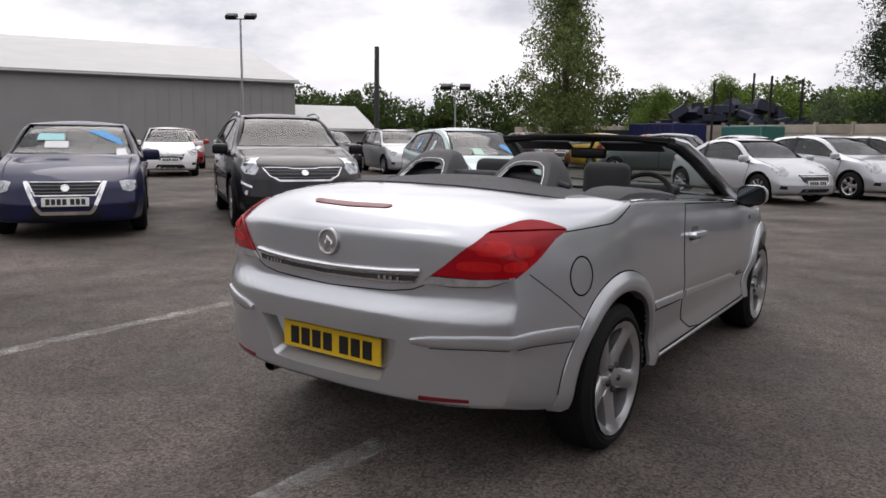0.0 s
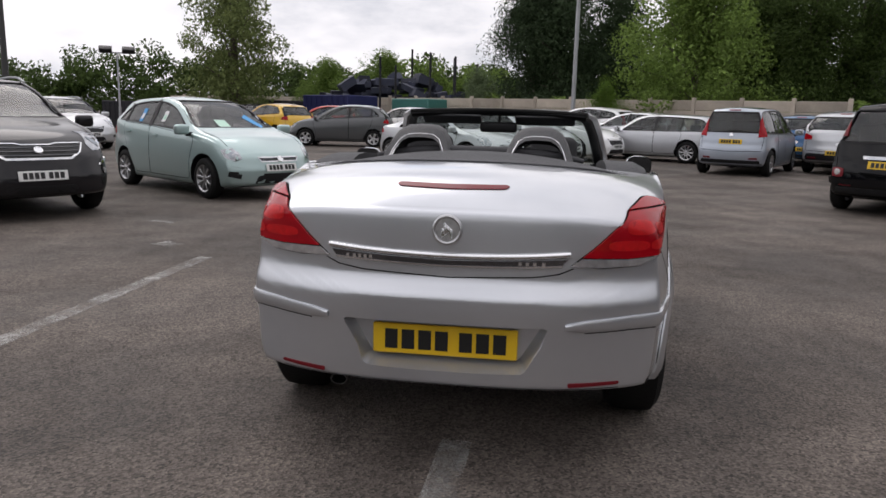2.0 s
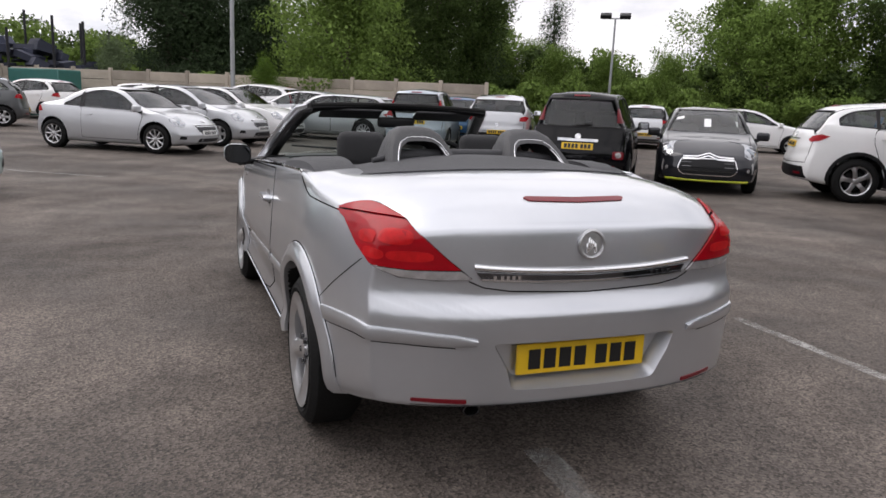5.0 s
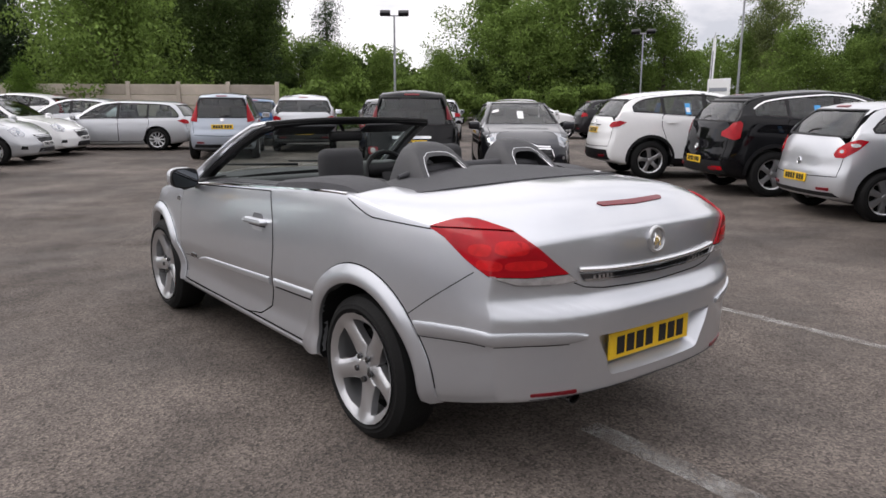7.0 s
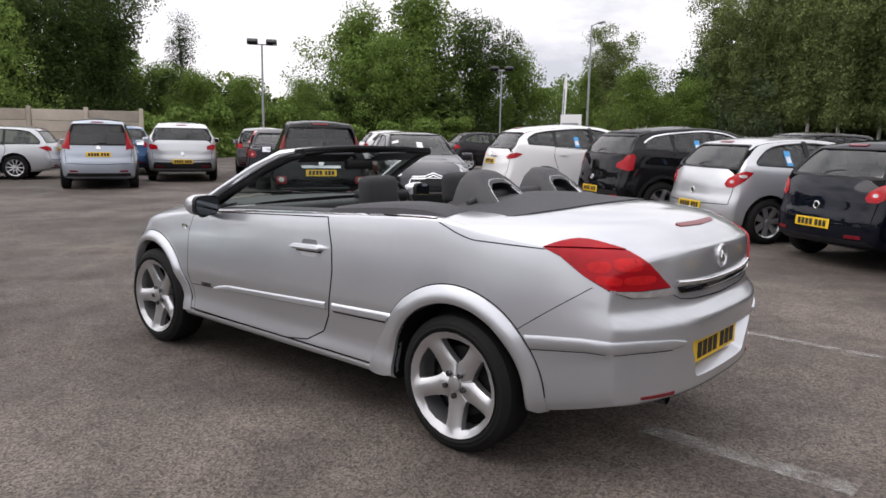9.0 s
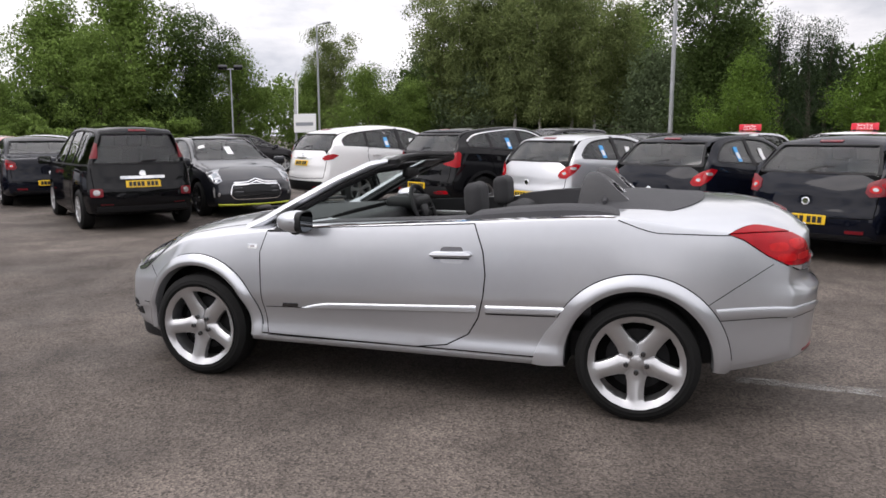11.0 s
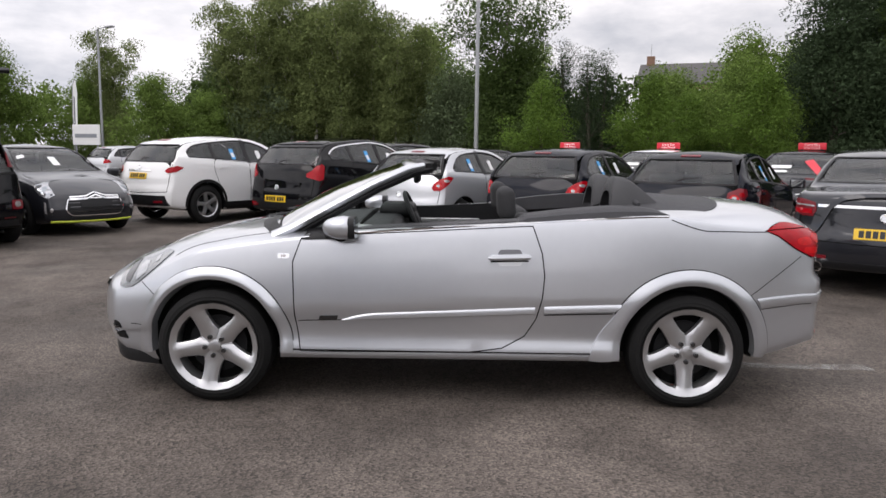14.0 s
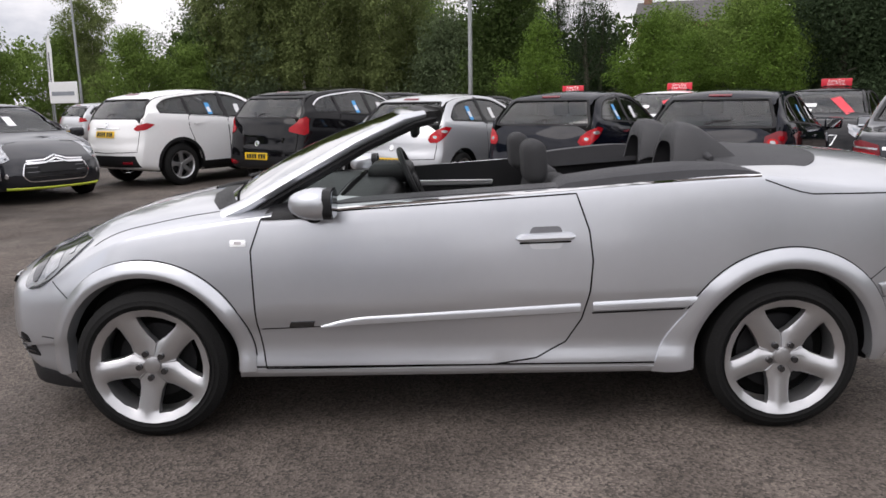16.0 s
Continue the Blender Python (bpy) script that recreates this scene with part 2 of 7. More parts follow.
def box(x0, x1, y0, y1, z0, z1, bevel=0.0, seg=2):
    bm = bmesh.new()
    bmesh.ops.create_cube(bm, size=1)
    for v in bm.verts:
        v.co = ((x0 + x1) / 2 + v.co.x * (x1 - x0), (y0 + y1) / 2 + v.co.y * (y1 - y0), (z0 + z1) / 2 + v.co.z * (z1 - z0))
    if bevel:
        bmesh.ops.bevel(bm, geom=bm.edges[:], offset=bevel, segments=seg, affect="EDGES", profile=0.5)
    return bm


def merge(*many):
    """Several bmeshes of one part, in one."""
    out = bmesh.new()
    for bm in many:
        me = bpy.data.meshes.new("join")
        bm.to_mesh(me)
        bm.free()
        out.from_mesh(me)
        bpy.data.meshes.remove(me)
    return out


def moved(bm, m):
    bmesh.ops.transform(bm, matrix=m, verts=bm.verts[:])
    return bm


def lathe(profile, n=40, axis="x", closed=False):
    """profile: (along the axis, radius) points, turned round."""
    verts, faces = [], []
    k = len(profile)
    for i in range(n):
        a = 2 * math.pi * i / n
        for p, r in profile:
            c = (p, r * math.cos(a), r * math.sin(a))
            verts.append(c if axis == "x" else (c[1], c[2], c[0]))
    for i in range(n):
        j = (i + 1) % n
        for q in range(k if closed else k - 1):
            faces.append((i * k + q, j * k + q, j * k + (q + 1) % k, i * k + (q + 1) % k))
    bm = bmesh.new()
    vs = [bm.verts.new(v) for v in verts]
    for f in faces:
        bm.faces.new([vs[i] for i in f])
    bmesh.ops.remove_doubles(bm, verts=bm.verts[:], dist=1e-5)
    return bm


def tube(path, radius, n=8, flat=1.0, closed=False):
    """A tube along points; radius may be a list; flat squeezes it along the second axis."""
    pts = [Vector(p) for p in path]
    rad = radius if isinstance(radius, (list, tuple)) else [radius] * len(pts)
    bm, rings, up = bmesh.new(), [], None
    for i, p in enumerate(pts):
        a, b = pts[(i - 1) % len(pts)] if closed or i else p, pts[(i + 1) % len(pts)] if closed or i < len(pts) - 1 else p
        d = (b - a).normalized()
        if up is None:
            up = Vector((0, 0, 1)) if abs(d.z) < 0.9 else Vector((0, 1, 0))
        side = d.cross(up).normalized()
        up = side.cross(d).normalized()
        rings.append([bm.verts.new(p + rad[i] * (math.cos(t) * side + flat * math.sin(t) * up)) for t in [2 * math.pi * j / n for j in range(n)]])
    for i in range(len(pts) if closed else len(pts) - 1):
        r, s = rings[i], rings[(i + 1) % len(pts)]
        for j in range(n):
            bm.faces.new((r[j], r[(j + 1) % n], s[(j + 1) % n], s[j]))
    if not closed:
        bm.faces.new(rings[0][::-1])
        bm.faces.new(rings[-1])
    return bm


def prism(poly, axis, a, b):
    """A polygon in the plane across the axis, drawn out from a to b: axis x takes (y, z), y takes (x, z), z takes (x, y)."""
    bm = bmesh.new()
    put = {"x": lambda p, q: (q, p[0], p[1]), "y": lambda p, q: (p[0], q, p[1]), "z": lambda p, q: (p[0], p[1], q)}[axis]
    lo, hi = [bm.verts.new(put(p, a)) for p in poly], [bm.verts.new(put(p, b)) for p in poly]
    bm.faces.new(lo[::-1])
    bm.faces.new(hi)
    for i in range(len(poly)):
        j = (i + 1) % len(poly)
        bm.faces.new((lo[i], lo[j], hi[j], hi[i]))
    bmesh.ops.recalc_face_normals(bm, faces=bm.faces[:])
    return bm


def curve(points):
    """A smooth line through (x, y) points that never overshoots."""
    x, y = np.array(points, float).T
    h, d = np.diff(x), np.diff(y) / np.diff(x)
    m = np.zeros(len(x))
    m[0], m[-1] = d[0], d[-1]
    for i in range(1, len(x) - 1):
        if d[i - 1] * d[i] > 0:
            w1, w2 = 2 * h[i] + h[i - 1], h[i] + 2 * h[i - 1]
            m[i] = (w1 + w2) / (w1 / d[i - 1] + w2 / d[i])
    def f(v):
        v = min(max(v, x[0]), x[-1])
        i = min(int(np.searchsorted(x, v, side="right")) - 1, len(x) - 2)
        t = (v - x[i]) / h[i]
        return float((1 + 2 * t) * (1 - t) ** 2 * y[i] + t * (1 - t) ** 2 * h[i] * m[i] + t * t * (3 - 2 * t) * y[i + 1] + t * t * (t - 1) * h[i] * m[i + 1])
    return f


def rounded(poly, r, n=4):
    """A polygon with its corners rounded."""
    out = []
    k = len(poly)
    for i in range(k):
        a, p, b = (Vector(poly[(i + j) % k]) for j in (-1, 0, 1))
        u, v = (a - p), (b - p)
        c = min(r, u.length * 0.45, v.length * 0.45)
        s, e = p + u.normalized() * c, p + v.normalized() * c
        for t in [q / n for q in range(n + 1)]:
            out.append(tuple((1 - t) ** 2 * s + 2 * t * (1 - t) * p + t * t * e))
    return out


def grown(poly, d):
    """A polygon moved outwards by d."""
    k = len(poly)
    area = sum(poly[i][0] * poly[(i + 1) % k][1] - poly[(i + 1) % k][0] * poly[i][1] for i in range(k))
    s, out = (1 if area > 0 else -1), []
    for i in range(k):
        a, p, b = (Vector(poly[(i + j) % k]) for j in (-1, 0, 1))
        u, v = (p - a).normalized(), (b - p).normalized()
        n = Vector((u.y, -u.x)) + Vector((v.y, -v.x))
        n = n.normalized() if n.length > 1e-6 else Vector((u.y, -u.x))
        out.append(tuple(p + n * d * s))
    return out


def inside(poly, x, y):
    hit = False
    for i in range(len(poly)):
        (x0, y0), (x1, y1) = poly[i - 1], poly[i]
        if (y0 > y) != (y1 > y) and x < (x1 - x0) * (y - y0) / (y1 - y0) + x0:
            hit = not hit
    return hit


class Skin:
    """The outer surface of a body, on which panels, lamps and trim are laid."""

    def __init__(self, verts, faces):
        self.verts, self.faces = [Vector(v) for v in verts], faces
        self.tree = BVHTree.FromPolygons(self.verts, faces)
        me = bpy.data.meshes.new("skin")
        me.from_pydata(verts, [], faces)
        bm = bmesh.new()
        bm.from_mesh(me)
        bmesh.ops.recalc_face_normals(bm, faces=bm.faces[:])
        bm.normal_update()
        self.normals = [v.normal.copy() for v in bm.verts]
        bm.free()
        bpy.data.meshes.remove(me)

    def normal(self, loc, index):
        ids = self.faces[index]
        w = poly_3d_calc([self.verts[i] for i in ids], loc)
        n = Vector()
        for i, q in zip(ids, w):
            n += self.normals[i] * q
        return n.normalized()

    def meet(self, origin, way):
        loc, _, index, _ = self.tree.ray_cast(Vector(origin), Vector(way))
        return (None, None) if loc is None else (loc, self.normal(loc, index))


def from_side(s):
    return lambda u, v: ((3.0 * s, u, v), (-s, 0, 0))


def from_rear(u, v):
    return (u, -9.0, v), (0, 1, 0)


def from_front(u, v):
    return (u, 9.0, v), (0, -1, 0)


def from_top(u, v):
    return (u, v, 6.0), (0, 0, -1)


TURN = 0.009


def round_corner(s, cx, cy, end):
    """u: degrees / 1000 * 9 from the side (0) to the end (90) of the body, seen from a point inside the corner; s: side, end: -1 rear, 1 front."""
    def way(u, v):
        a = radians(u / TURN)
        d = Vector((s * math.cos(a), end * math.sin(a), 0))
        return Vector((s * cx, cy, v)) + d * 4, -d
    return way


def turned(poly):
    return [(a * TURN, z) for a, z in poly]


def laid(skin, poly, way, off=0.003, skirt=0.006, step=0.06):
    """A panel of the given outline laid on the skin, off above it, with edges that run down into it."""
    edge = []
    for i in range(len(poly)):
        a, b = Vector(poly[i]), Vector(poly[(i + 1) % len(poly)])
        n = max(1, int((b - a).length / (step * 0.6)))
        edge += [a.lerp(b, q / n) for q in range(n)]
    xs, ys = [p.x for p in edge], [p.y for p in edge]
    pts = list(edge)
    flat = [(p.x, p.y) for p in edge]
    lean = grown(flat, -step * 0.3)
    y, row = min(ys) + step / 2, 0
    while y < max(ys):
        x = min(xs) + step * (0.25 + 0.5 * (row % 2))
        while x < max(xs):
            if inside(lean, x, y) and inside(flat, x, y):
                pts.append(Vector((x, y)))
            x += step
        y, row = y + step * 0.87, row + 1
    k = len(edge)
    vs, _, fs, *_ = delaunay_2d_cdt(pts, [(i, (i + 1) % k) for i in range(k)], [], 1, 1e-6)
    top, nor = [], []
    for p in vs:
        loc, n = skin.meet(*way(p.x, p.y))
        top.append(loc)
        nor.append(n)
    verts, faces, normals, number = [], [], [], {}
    def vert(i):
        if i not in number:
            number[i] = len(verts)
            verts.append(top[i] + nor[i] * off)
            normals.append(nor[i])
        return number[i]
    edges = {}
    for f in fs:
        if any(top[i] is None for i in f):
            continue
        a, b, c = [top[i] for i in f[:3]]
        g = list(f) if (b - a).cross(c - a).dot(nor[f[0]]) > 0 else list(f)[::-1]
        faces.append([vert(i) for i in g])
        for q in range(len(g)):
            e = (g[q], g[(q + 1) % len(g)])
            if e[::-1] in edges:
                del edges[e[::-1]]
            else:
                edges[e] = 1
    tops, low = len(faces), {}
    if skirt:
        for a, b in edges:
            for i in (a, b):
                if i not in low:
                    low[i] = len(verts)
                    verts.append(top[i] + nor[i] * (off - skirt))
                    normals.append(nor[i])
            faces.append([vert(b), vert(a), low[a], low[b]])
    me = bpy.data.meshes.new("panel")
    if not faces:
        return me
    me.from_pydata(verts, [], faces)
    me.polygons.foreach_set("use_smooth", [True] * len(faces))
    me.update()
    per = []
    for p in me.polygons:
        for i in p.vertices:
            per.append(normals[i] if p.index < tops else p.normal.copy())
    me.normals_split_custom_set(per)
    return me


def ribbon(skin, line, way, width=0.006, off=0.0015, step=0.03, closed=False):
    """A thin strip along a line laid on the skin."""
    pts = []
    ends = list(line) + ([line[0]] if closed else [])
    for a, b in zip(ends, ends[1:]):
        a, b = Vector(a), Vector(b)
        n = max(1, int((b - a).length / step))
        pts += [a.lerp(b, q / n) for q in range(n)]
    pts.append(Vector(ends[-1]))
    hits = [h for h in (skin.meet(*way(p.x, p.y)) for p in pts) if h[0] is not None]
    verts, faces = [], []
    for i, (loc, n) in enumerate(hits):
        d = hits[min(i + 1, len(hits) - 1)][0] - hits[max(i - 1, 0)][0]
        s = n.cross(d).normalized() * width / 2
        verts += [loc + s + n * off, loc - s + n * off, loc + s * 1.3 - n * 0.003, loc - s * 1.3 - n * 0.003]
    for i in range(len(hits) - 1):
        a, b = 4 * i, 4 * i + 4
        faces += [(a, b, b + 1, a + 1), (a + 2, b + 2, b, a), (a + 1, b + 1, b + 3, a + 3)]
    me = bpy.data.meshes.new("strip")
    me.from_pydata(verts, [], faces)
    return me


def band(skin, one, two, way, profile, n=40):
    """A raised moulding between two lines on the skin; profile: (share of the way from the first line to the second, height)."""
    def even(line):
        d = [0.0]
        for a, b in zip(line, line[1:]):
            d.append(d[-1] + math.hypot(b[0] - a[0], b[1] - a[1]))
        at = np.linspace(0, d[-1], n)
        return list(zip(np.interp(at, d, [p[0] for p in line]), np.interp(at, d, [p[1] for p in line])))
    rows = []
    for p, q in zip(even(one), even(two)):
        row = []
        for u, h in profile:
            loc, nor = skin.meet(*way(p[0] + (q[0] - p[0]) * u, p[1] + (q[1] - p[1]) * u))
            if loc is None:
                break
            row.append(loc + nor * h)
        if len(row) == len(profile):
            rows.append(row)
    k = len(profile)
    verts = [p for r in rows for p in r]
    faces = [(i * k + j, i * k + j + 1, i * k + k + j + 1, i * k + k + j) for i in range(len(rows) - 1) for j in range(k - 1)]
    faces += [tuple(range(k)), tuple(range(len(verts) - k, len(verts)))]
    bm = bmesh.new()
    vs = [bm.verts.new(p) for p in verts]
    for f in faces:
        bm.faces.new([vs[i] for i in f])
    bmesh.ops.recalc_face_normals(bm, faces=bm.faces[:])
    bm.normal_update()
    _, out = skin.meet(*way(*[(a + b) / 2 for a, b in zip(even(one)[n // 2], even(two)[n // 2])]))
    if sum(q.normal.dot(out) for q in bm.faces) < 0:
        bmesh.ops.reverse_faces(bm, faces=bm.faces[:])
    return bm


def carved(verts, faces, cutters, skin, inner):
    """A solid with the cutters taken out of it; inner(centre) tells the faces that are dark lining."""
    me = bpy.data.meshes.new("solid")
    me.from_pydata(verts, [], faces)
    bm = bmesh.new()
    bm.from_mesh(me)
    bmesh.ops.recalc_face_normals(bm, faces=bm.faces[:])
    bm.to_mesh(me)
    bm.free()
    whole = sum(q.area for q in me.polygons)
    ob, made = new("solid", me), []
    for c in cutters:
        bmesh.ops.recalc_face_normals(c, faces=c.faces[:])
        cm = bpy.data.meshes.new("cutter")
        c.to_mesh(cm)
        c.free()
        co = new("cutter", cm)
        made.append(co)
        mod = ob.modifiers.new("cut", "BOOLEAN")
        mod.operation, mod.object = "DIFFERENCE", co
    for solver in ("MANIFOLD", "EXACT", "FAST"):
        for mod in ob.modifiers:
            mod.solver = solver
        bpy.context.view_layer.update()
        res = bpy.data.meshes.new_from_object(ob.evaluated_get(bpy.context.evaluated_depsgraph_get()))
        kept = sum(q.area for q in res.polygons if skin.tree.find_nearest(q.center)[3] < .003)
        if whole * .55 < kept < whole * .97:
            break
    for o in (ob, *made):
        d = o.data
        bpy.data.objects.remove(o)
        bpy.data.meshes.remove(d)
    res.materials.clear()
    res.polygons.foreach_set("use_smooth", [True] * len(res.polygons))
    res.update()
    per, kinds, near = [], [], {}
    for p in res.polygons:
        kinds.append(1 if inner(p.center) else 0)
        for i in p.vertices:
            if i not in near:
                loc, _, index, dist = skin.tree.find_nearest(res.vertices[i].co)
                near[i] = skin.normal(loc, index) if dist < 0.0015 else None
            n = near[i]
            per.append(n if n is not None and n.dot(p.normal) > 0.75 else p.normal.copy())
    res.polygons.foreach_set("material_index", kinds)
    res.normals_split_custom_set(per)
    return res


TEXTS = {}


def words(text, size, material, parent, at, name="lettering", thick=0.001):
    if (text, size) not in TEXTS:
        cu = bpy.data.curves.new("words", "FONT")
        cu.body, cu.size, cu.align_x, cu.align_y, cu.extrude = text, size, "CENTER", "CENTER", thick
        tmp = new("words", cu)
        bpy.context.view_layer.update()
        me = bpy.data.meshes.new_from_object(tmp.evaluated_get(bpy.context.evaluated_depsgraph_get()))
        bpy.data.objects.remove(tmp)
        me.materials.clear()
        me.materials.append(material)
        TEXTS[text, size] = me
    ob = new(name, TEXTS[text, size])
    ob.parent, ob.matrix_basis = parent, at
    return ob


# ---- car bodies ----
def spline(pts, sub):
    out = []
    for i in range(len(pts) - 1):
        p0, p1, p2, p3 = (np.array(pts[min(max(i + j, 0), len(pts) - 1)]) for j in (-1, 0, 1, 2))
        for t in [q / sub for q in range(sub)]:
            out.append(0.5 * (2 * p1 + (p2 - p0) * t + (2 * p0 - 5 * p1 + 4 * p2 - p3) * t * t + (3 * p1 - p0 - 3 * p2 + p3) * t ** 3))
    out.append(np.array(pts[-1], float))
    return out


def section(P, y, inset):
    zb, zt, w = P["bot"](y) + inset, P["top"](y) - inset, P["half"](y) - inset
    if P.get("floor"):
        zb = P["floor"]
    zs = min(P["belt"](y), zt - 0.025)
    h = zt - zs
    ws = w * P["shoulder"]
    wr = ws - P["tumble"] * h
    r = min(0.10, 0.45 * h + 0.008)
    zm = zb + P["wide"] * (zs - zb)
    pts = [(0, zb), (0.5 * w, zb), (0.86 * w, zb + 0.004), (0.955 * w, zb + 0.05), (0.985 * w, zb + 0.16), (w, zm), (0.5 * (w + ws) + 0.006, 0.45 * zm + 0.55 * zs), (ws, zs)]
    if P.get("super"):
        f = min(max((y + 0.5) / 0.6, 0.0), 1.0)
        pts[2:6] = [(0.90 * w, zb), ((0.955 + 0.011 * f) * w, zb + 0.018), (0.974 * w, zb + 0.06), ((0.982 - 0.022 * f) * w, zb + 0.13), ((0.988 - 0.018 * f) * w, zb + 0.20), (0.998 * w, zm - 0.03), (w, zm + 0.03)]
        for a in (14, 28, 42, 56, 70, 80):
            c, d = math.cos(radians(a)) ** (2 / P["super"]), math.sin(radians(a)) ** (2 / P["super"])
            pts.append((ws * c, zs + h * d))
        return spline(pts + [(0, zt)], P["sub"])
    pts += [(ws - 0.5 * (ws - wr), zs + 0.46 * (h - r)), (wr, zt - r), (wr - 0.45 * r - 0.01, zt - 0.42 * r), (wr - 0.10 - r * 0.4, zt - 0.16 * r - P["crown"] * 0.35), (wr * 0.45, zt - P["crown"] * 0.2), (0, zt)]
    return spline(pts, P["sub"])


def lofted(P, inset=0.0, y0=None, y1=None):
    yR, yF = P["yR"], P["yF"]
    plain = y0 is not None
    a, b = (y0, y1) if plain else (yR, yF)
    ys = np.linspace(a, b, 500)
    arc = np.concatenate([[0], np.cumsum(np.hypot(np.diff(ys), np.diff([P["top"](q) for q in ys])))])
    st = list(np.interp(np.linspace(0, arc[-1], P["stations"]), arc, ys))
    r = P["round"]
    if not plain:
        st = sorted(set([q for q in st if a + r < q < b - r] + [a + r * q for q in (0, 0.06, 0.2, 0.45, 0.75, 1)] + [b - r * q for q in (0, 0.06, 0.2, 0.45, 0.75, 1)]))
    W = max(P["half"](q) for q in ys)

    def bend(y, x, z):
        if plain:
            return y
        f = max(0.0, 1 - (y - yR) / (0.2 * (yF - yR))) ** 1.6
        g = max(0.0, 1 - (yF - y) / (0.24 * (yF - yR))) ** 1.6
        k = min(abs(x) / W, 1.0)
        e = max(0.0, 1 - (y - yR) / P.get("rear_run", 0.2 * (yF - yR))) ** 1.6
        return y + e * P["rin"](z) * (1 - P.get("rin_fade", 0.0) * k ** 3) + f * (P["bow_r"] * k ** P["pow_r"]) - g * (P["fin"](z) + P["bow_f"] * k ** P["pow_f"])

    verts, faces, rings = [], [], []
    for y in st:
        half = section(P, y, inset)
        zc, hz = 0.5 * (half[0][1] + half[-1][1]), 0.5 * (half[-1][1] - half[0][1])
        d = min(y - a, b - y)
        e = 0.0 if plain or d >= r else r - math.sqrt(max(r * r - (r - d) ** 2, 0))
        wx = max(q[0] for q in half)
        ring = [(x * (wx - e) / wx, zc + (z - zc) * (hz - e) / hz) for x, z in half]
        ring += [(-x, z) for x, z in ring[-2:0:-1]]
        rings.append((y, ring, zc))
    for y, ring, _ in rings:
        verts += [(x, bend(y, x, z), z) for x, z in ring]
    k = len(rings[0][1])
    for i in range(len(rings) - 1):
        for j in range(k):
            n = (j + 1) % k
            faces.append((i * k + j, i * k + n, (i + 1) * k + n, (i + 1) * k + j))
    for end in (0, len(rings) - 1):
        y, ring, zc = rings[end]
        last = [end * k + j for j in range(k)]
        zc = P.get("cap_z", zc)
        for q in P.get("cap_rings", (0.93, 0.84, 0.72, 0.58, 0.42, 0.24)):
            base = len(verts)
            verts += [(x * q, bend(y, x * q, zc + (z - zc) * q), zc + (z - zc) * q) for x, z in ring]
            now = [base + j for j in range(k)]
            faces += [(last[j], last[(j + 1) % k], now[(j + 1) % k], now[j]) for j in range(k)]
            last = now
        verts.append((0, bend(y, 0, zc), zc))
        faces += [(last[j], last[(j + 1) % k], len(verts) - 1) for j in range(k)]
    return verts, faces


def disc(x0, x1, y, z, r, n=40):
    return moved(lathe([(x0, 0.0), (x0, r), (x1, r), (x1, 0.0)], n), Matrix.Translation((0, y, z)))


PROFILES = {
    "hatch": dict(win=.09, tumble=.43, top=[(0, .56), (.006, .60), (.02, .66), (.065, .79), (.125, .925), (.155, .958), (.24, .988), (.36, 1), (.47, .985), (.54, .94), (.735, .678), (.77, .655), (.88, .605), (.95, .535), (1, .45)], belt=(.73, .60), cab=(.03, .73), rwin=(.70, .915, .15)),
    "suv": dict(top=[(0, .55), (.006, .59), (.018, .67), (.045, .75), (.10, .90), (.13, .935), (.24, .975), (.40, 1), (.50, .985), (.565, .945), (.745, .685), (.78, .665), (.88, .63), (.955, .57), (1, .47)], belt=(.755, .61), cab=(.03, .74), rwin=(.70, .89, .12), win=.13, tumble=.44),
    "mpv": dict(top=[(0, .54), (.004, .58), (.012, .66), (.045, .93), (.065, .965), (.2, .99), (.40, 1), (.55, .985), (.62, .94), (.83, .63), (.86, .605), (.92, .56), (.97, .50), (1, .42)], belt=(.60, .58), cab=(.025, .82), rwin=(.63, .915, .10)),
    "saloon": dict(top=[(0, .60), (.004, .655), (.015, .685), (.10, .715), (.145, .73), (.29, .935), (.36, .98), (.45, 1), (.53, .99), (.585, .955), (.735, .685), (.77, .66), (.88, .62), (.955, .555), (1, .46)], belt=(.66, .62), cab=(.15, .735), rwin=(.745, .925, .10)),
    "estate": dict(top=[(0, .56), (.006, .61), (.02, .68), (.085, .92), (.105, .955), (.22, .985), (.42, 1), (.53, .985), (.585, .945), (.745, .675), (.78, .655), (.88, .61), (.955, .545), (1, .46)], belt=(.645, .61), cab=(.03, .74), rwin=(.69, .90, .14)),
    "coupe": dict(top=[(0, .58), (.006, .63), (.02, .675), (.12, .735), (.17, .76), (.30, .93), (.37, .985), (.46, 1), (.53, .985), (.58, .95), (.745, .68), (.78, .655), (.88, .60), (.955, .53), (1, .45)], belt=(.68, .61), cab=(.2, .74), rwin=(.775, .92, .10)),
}
SHELLS = {}


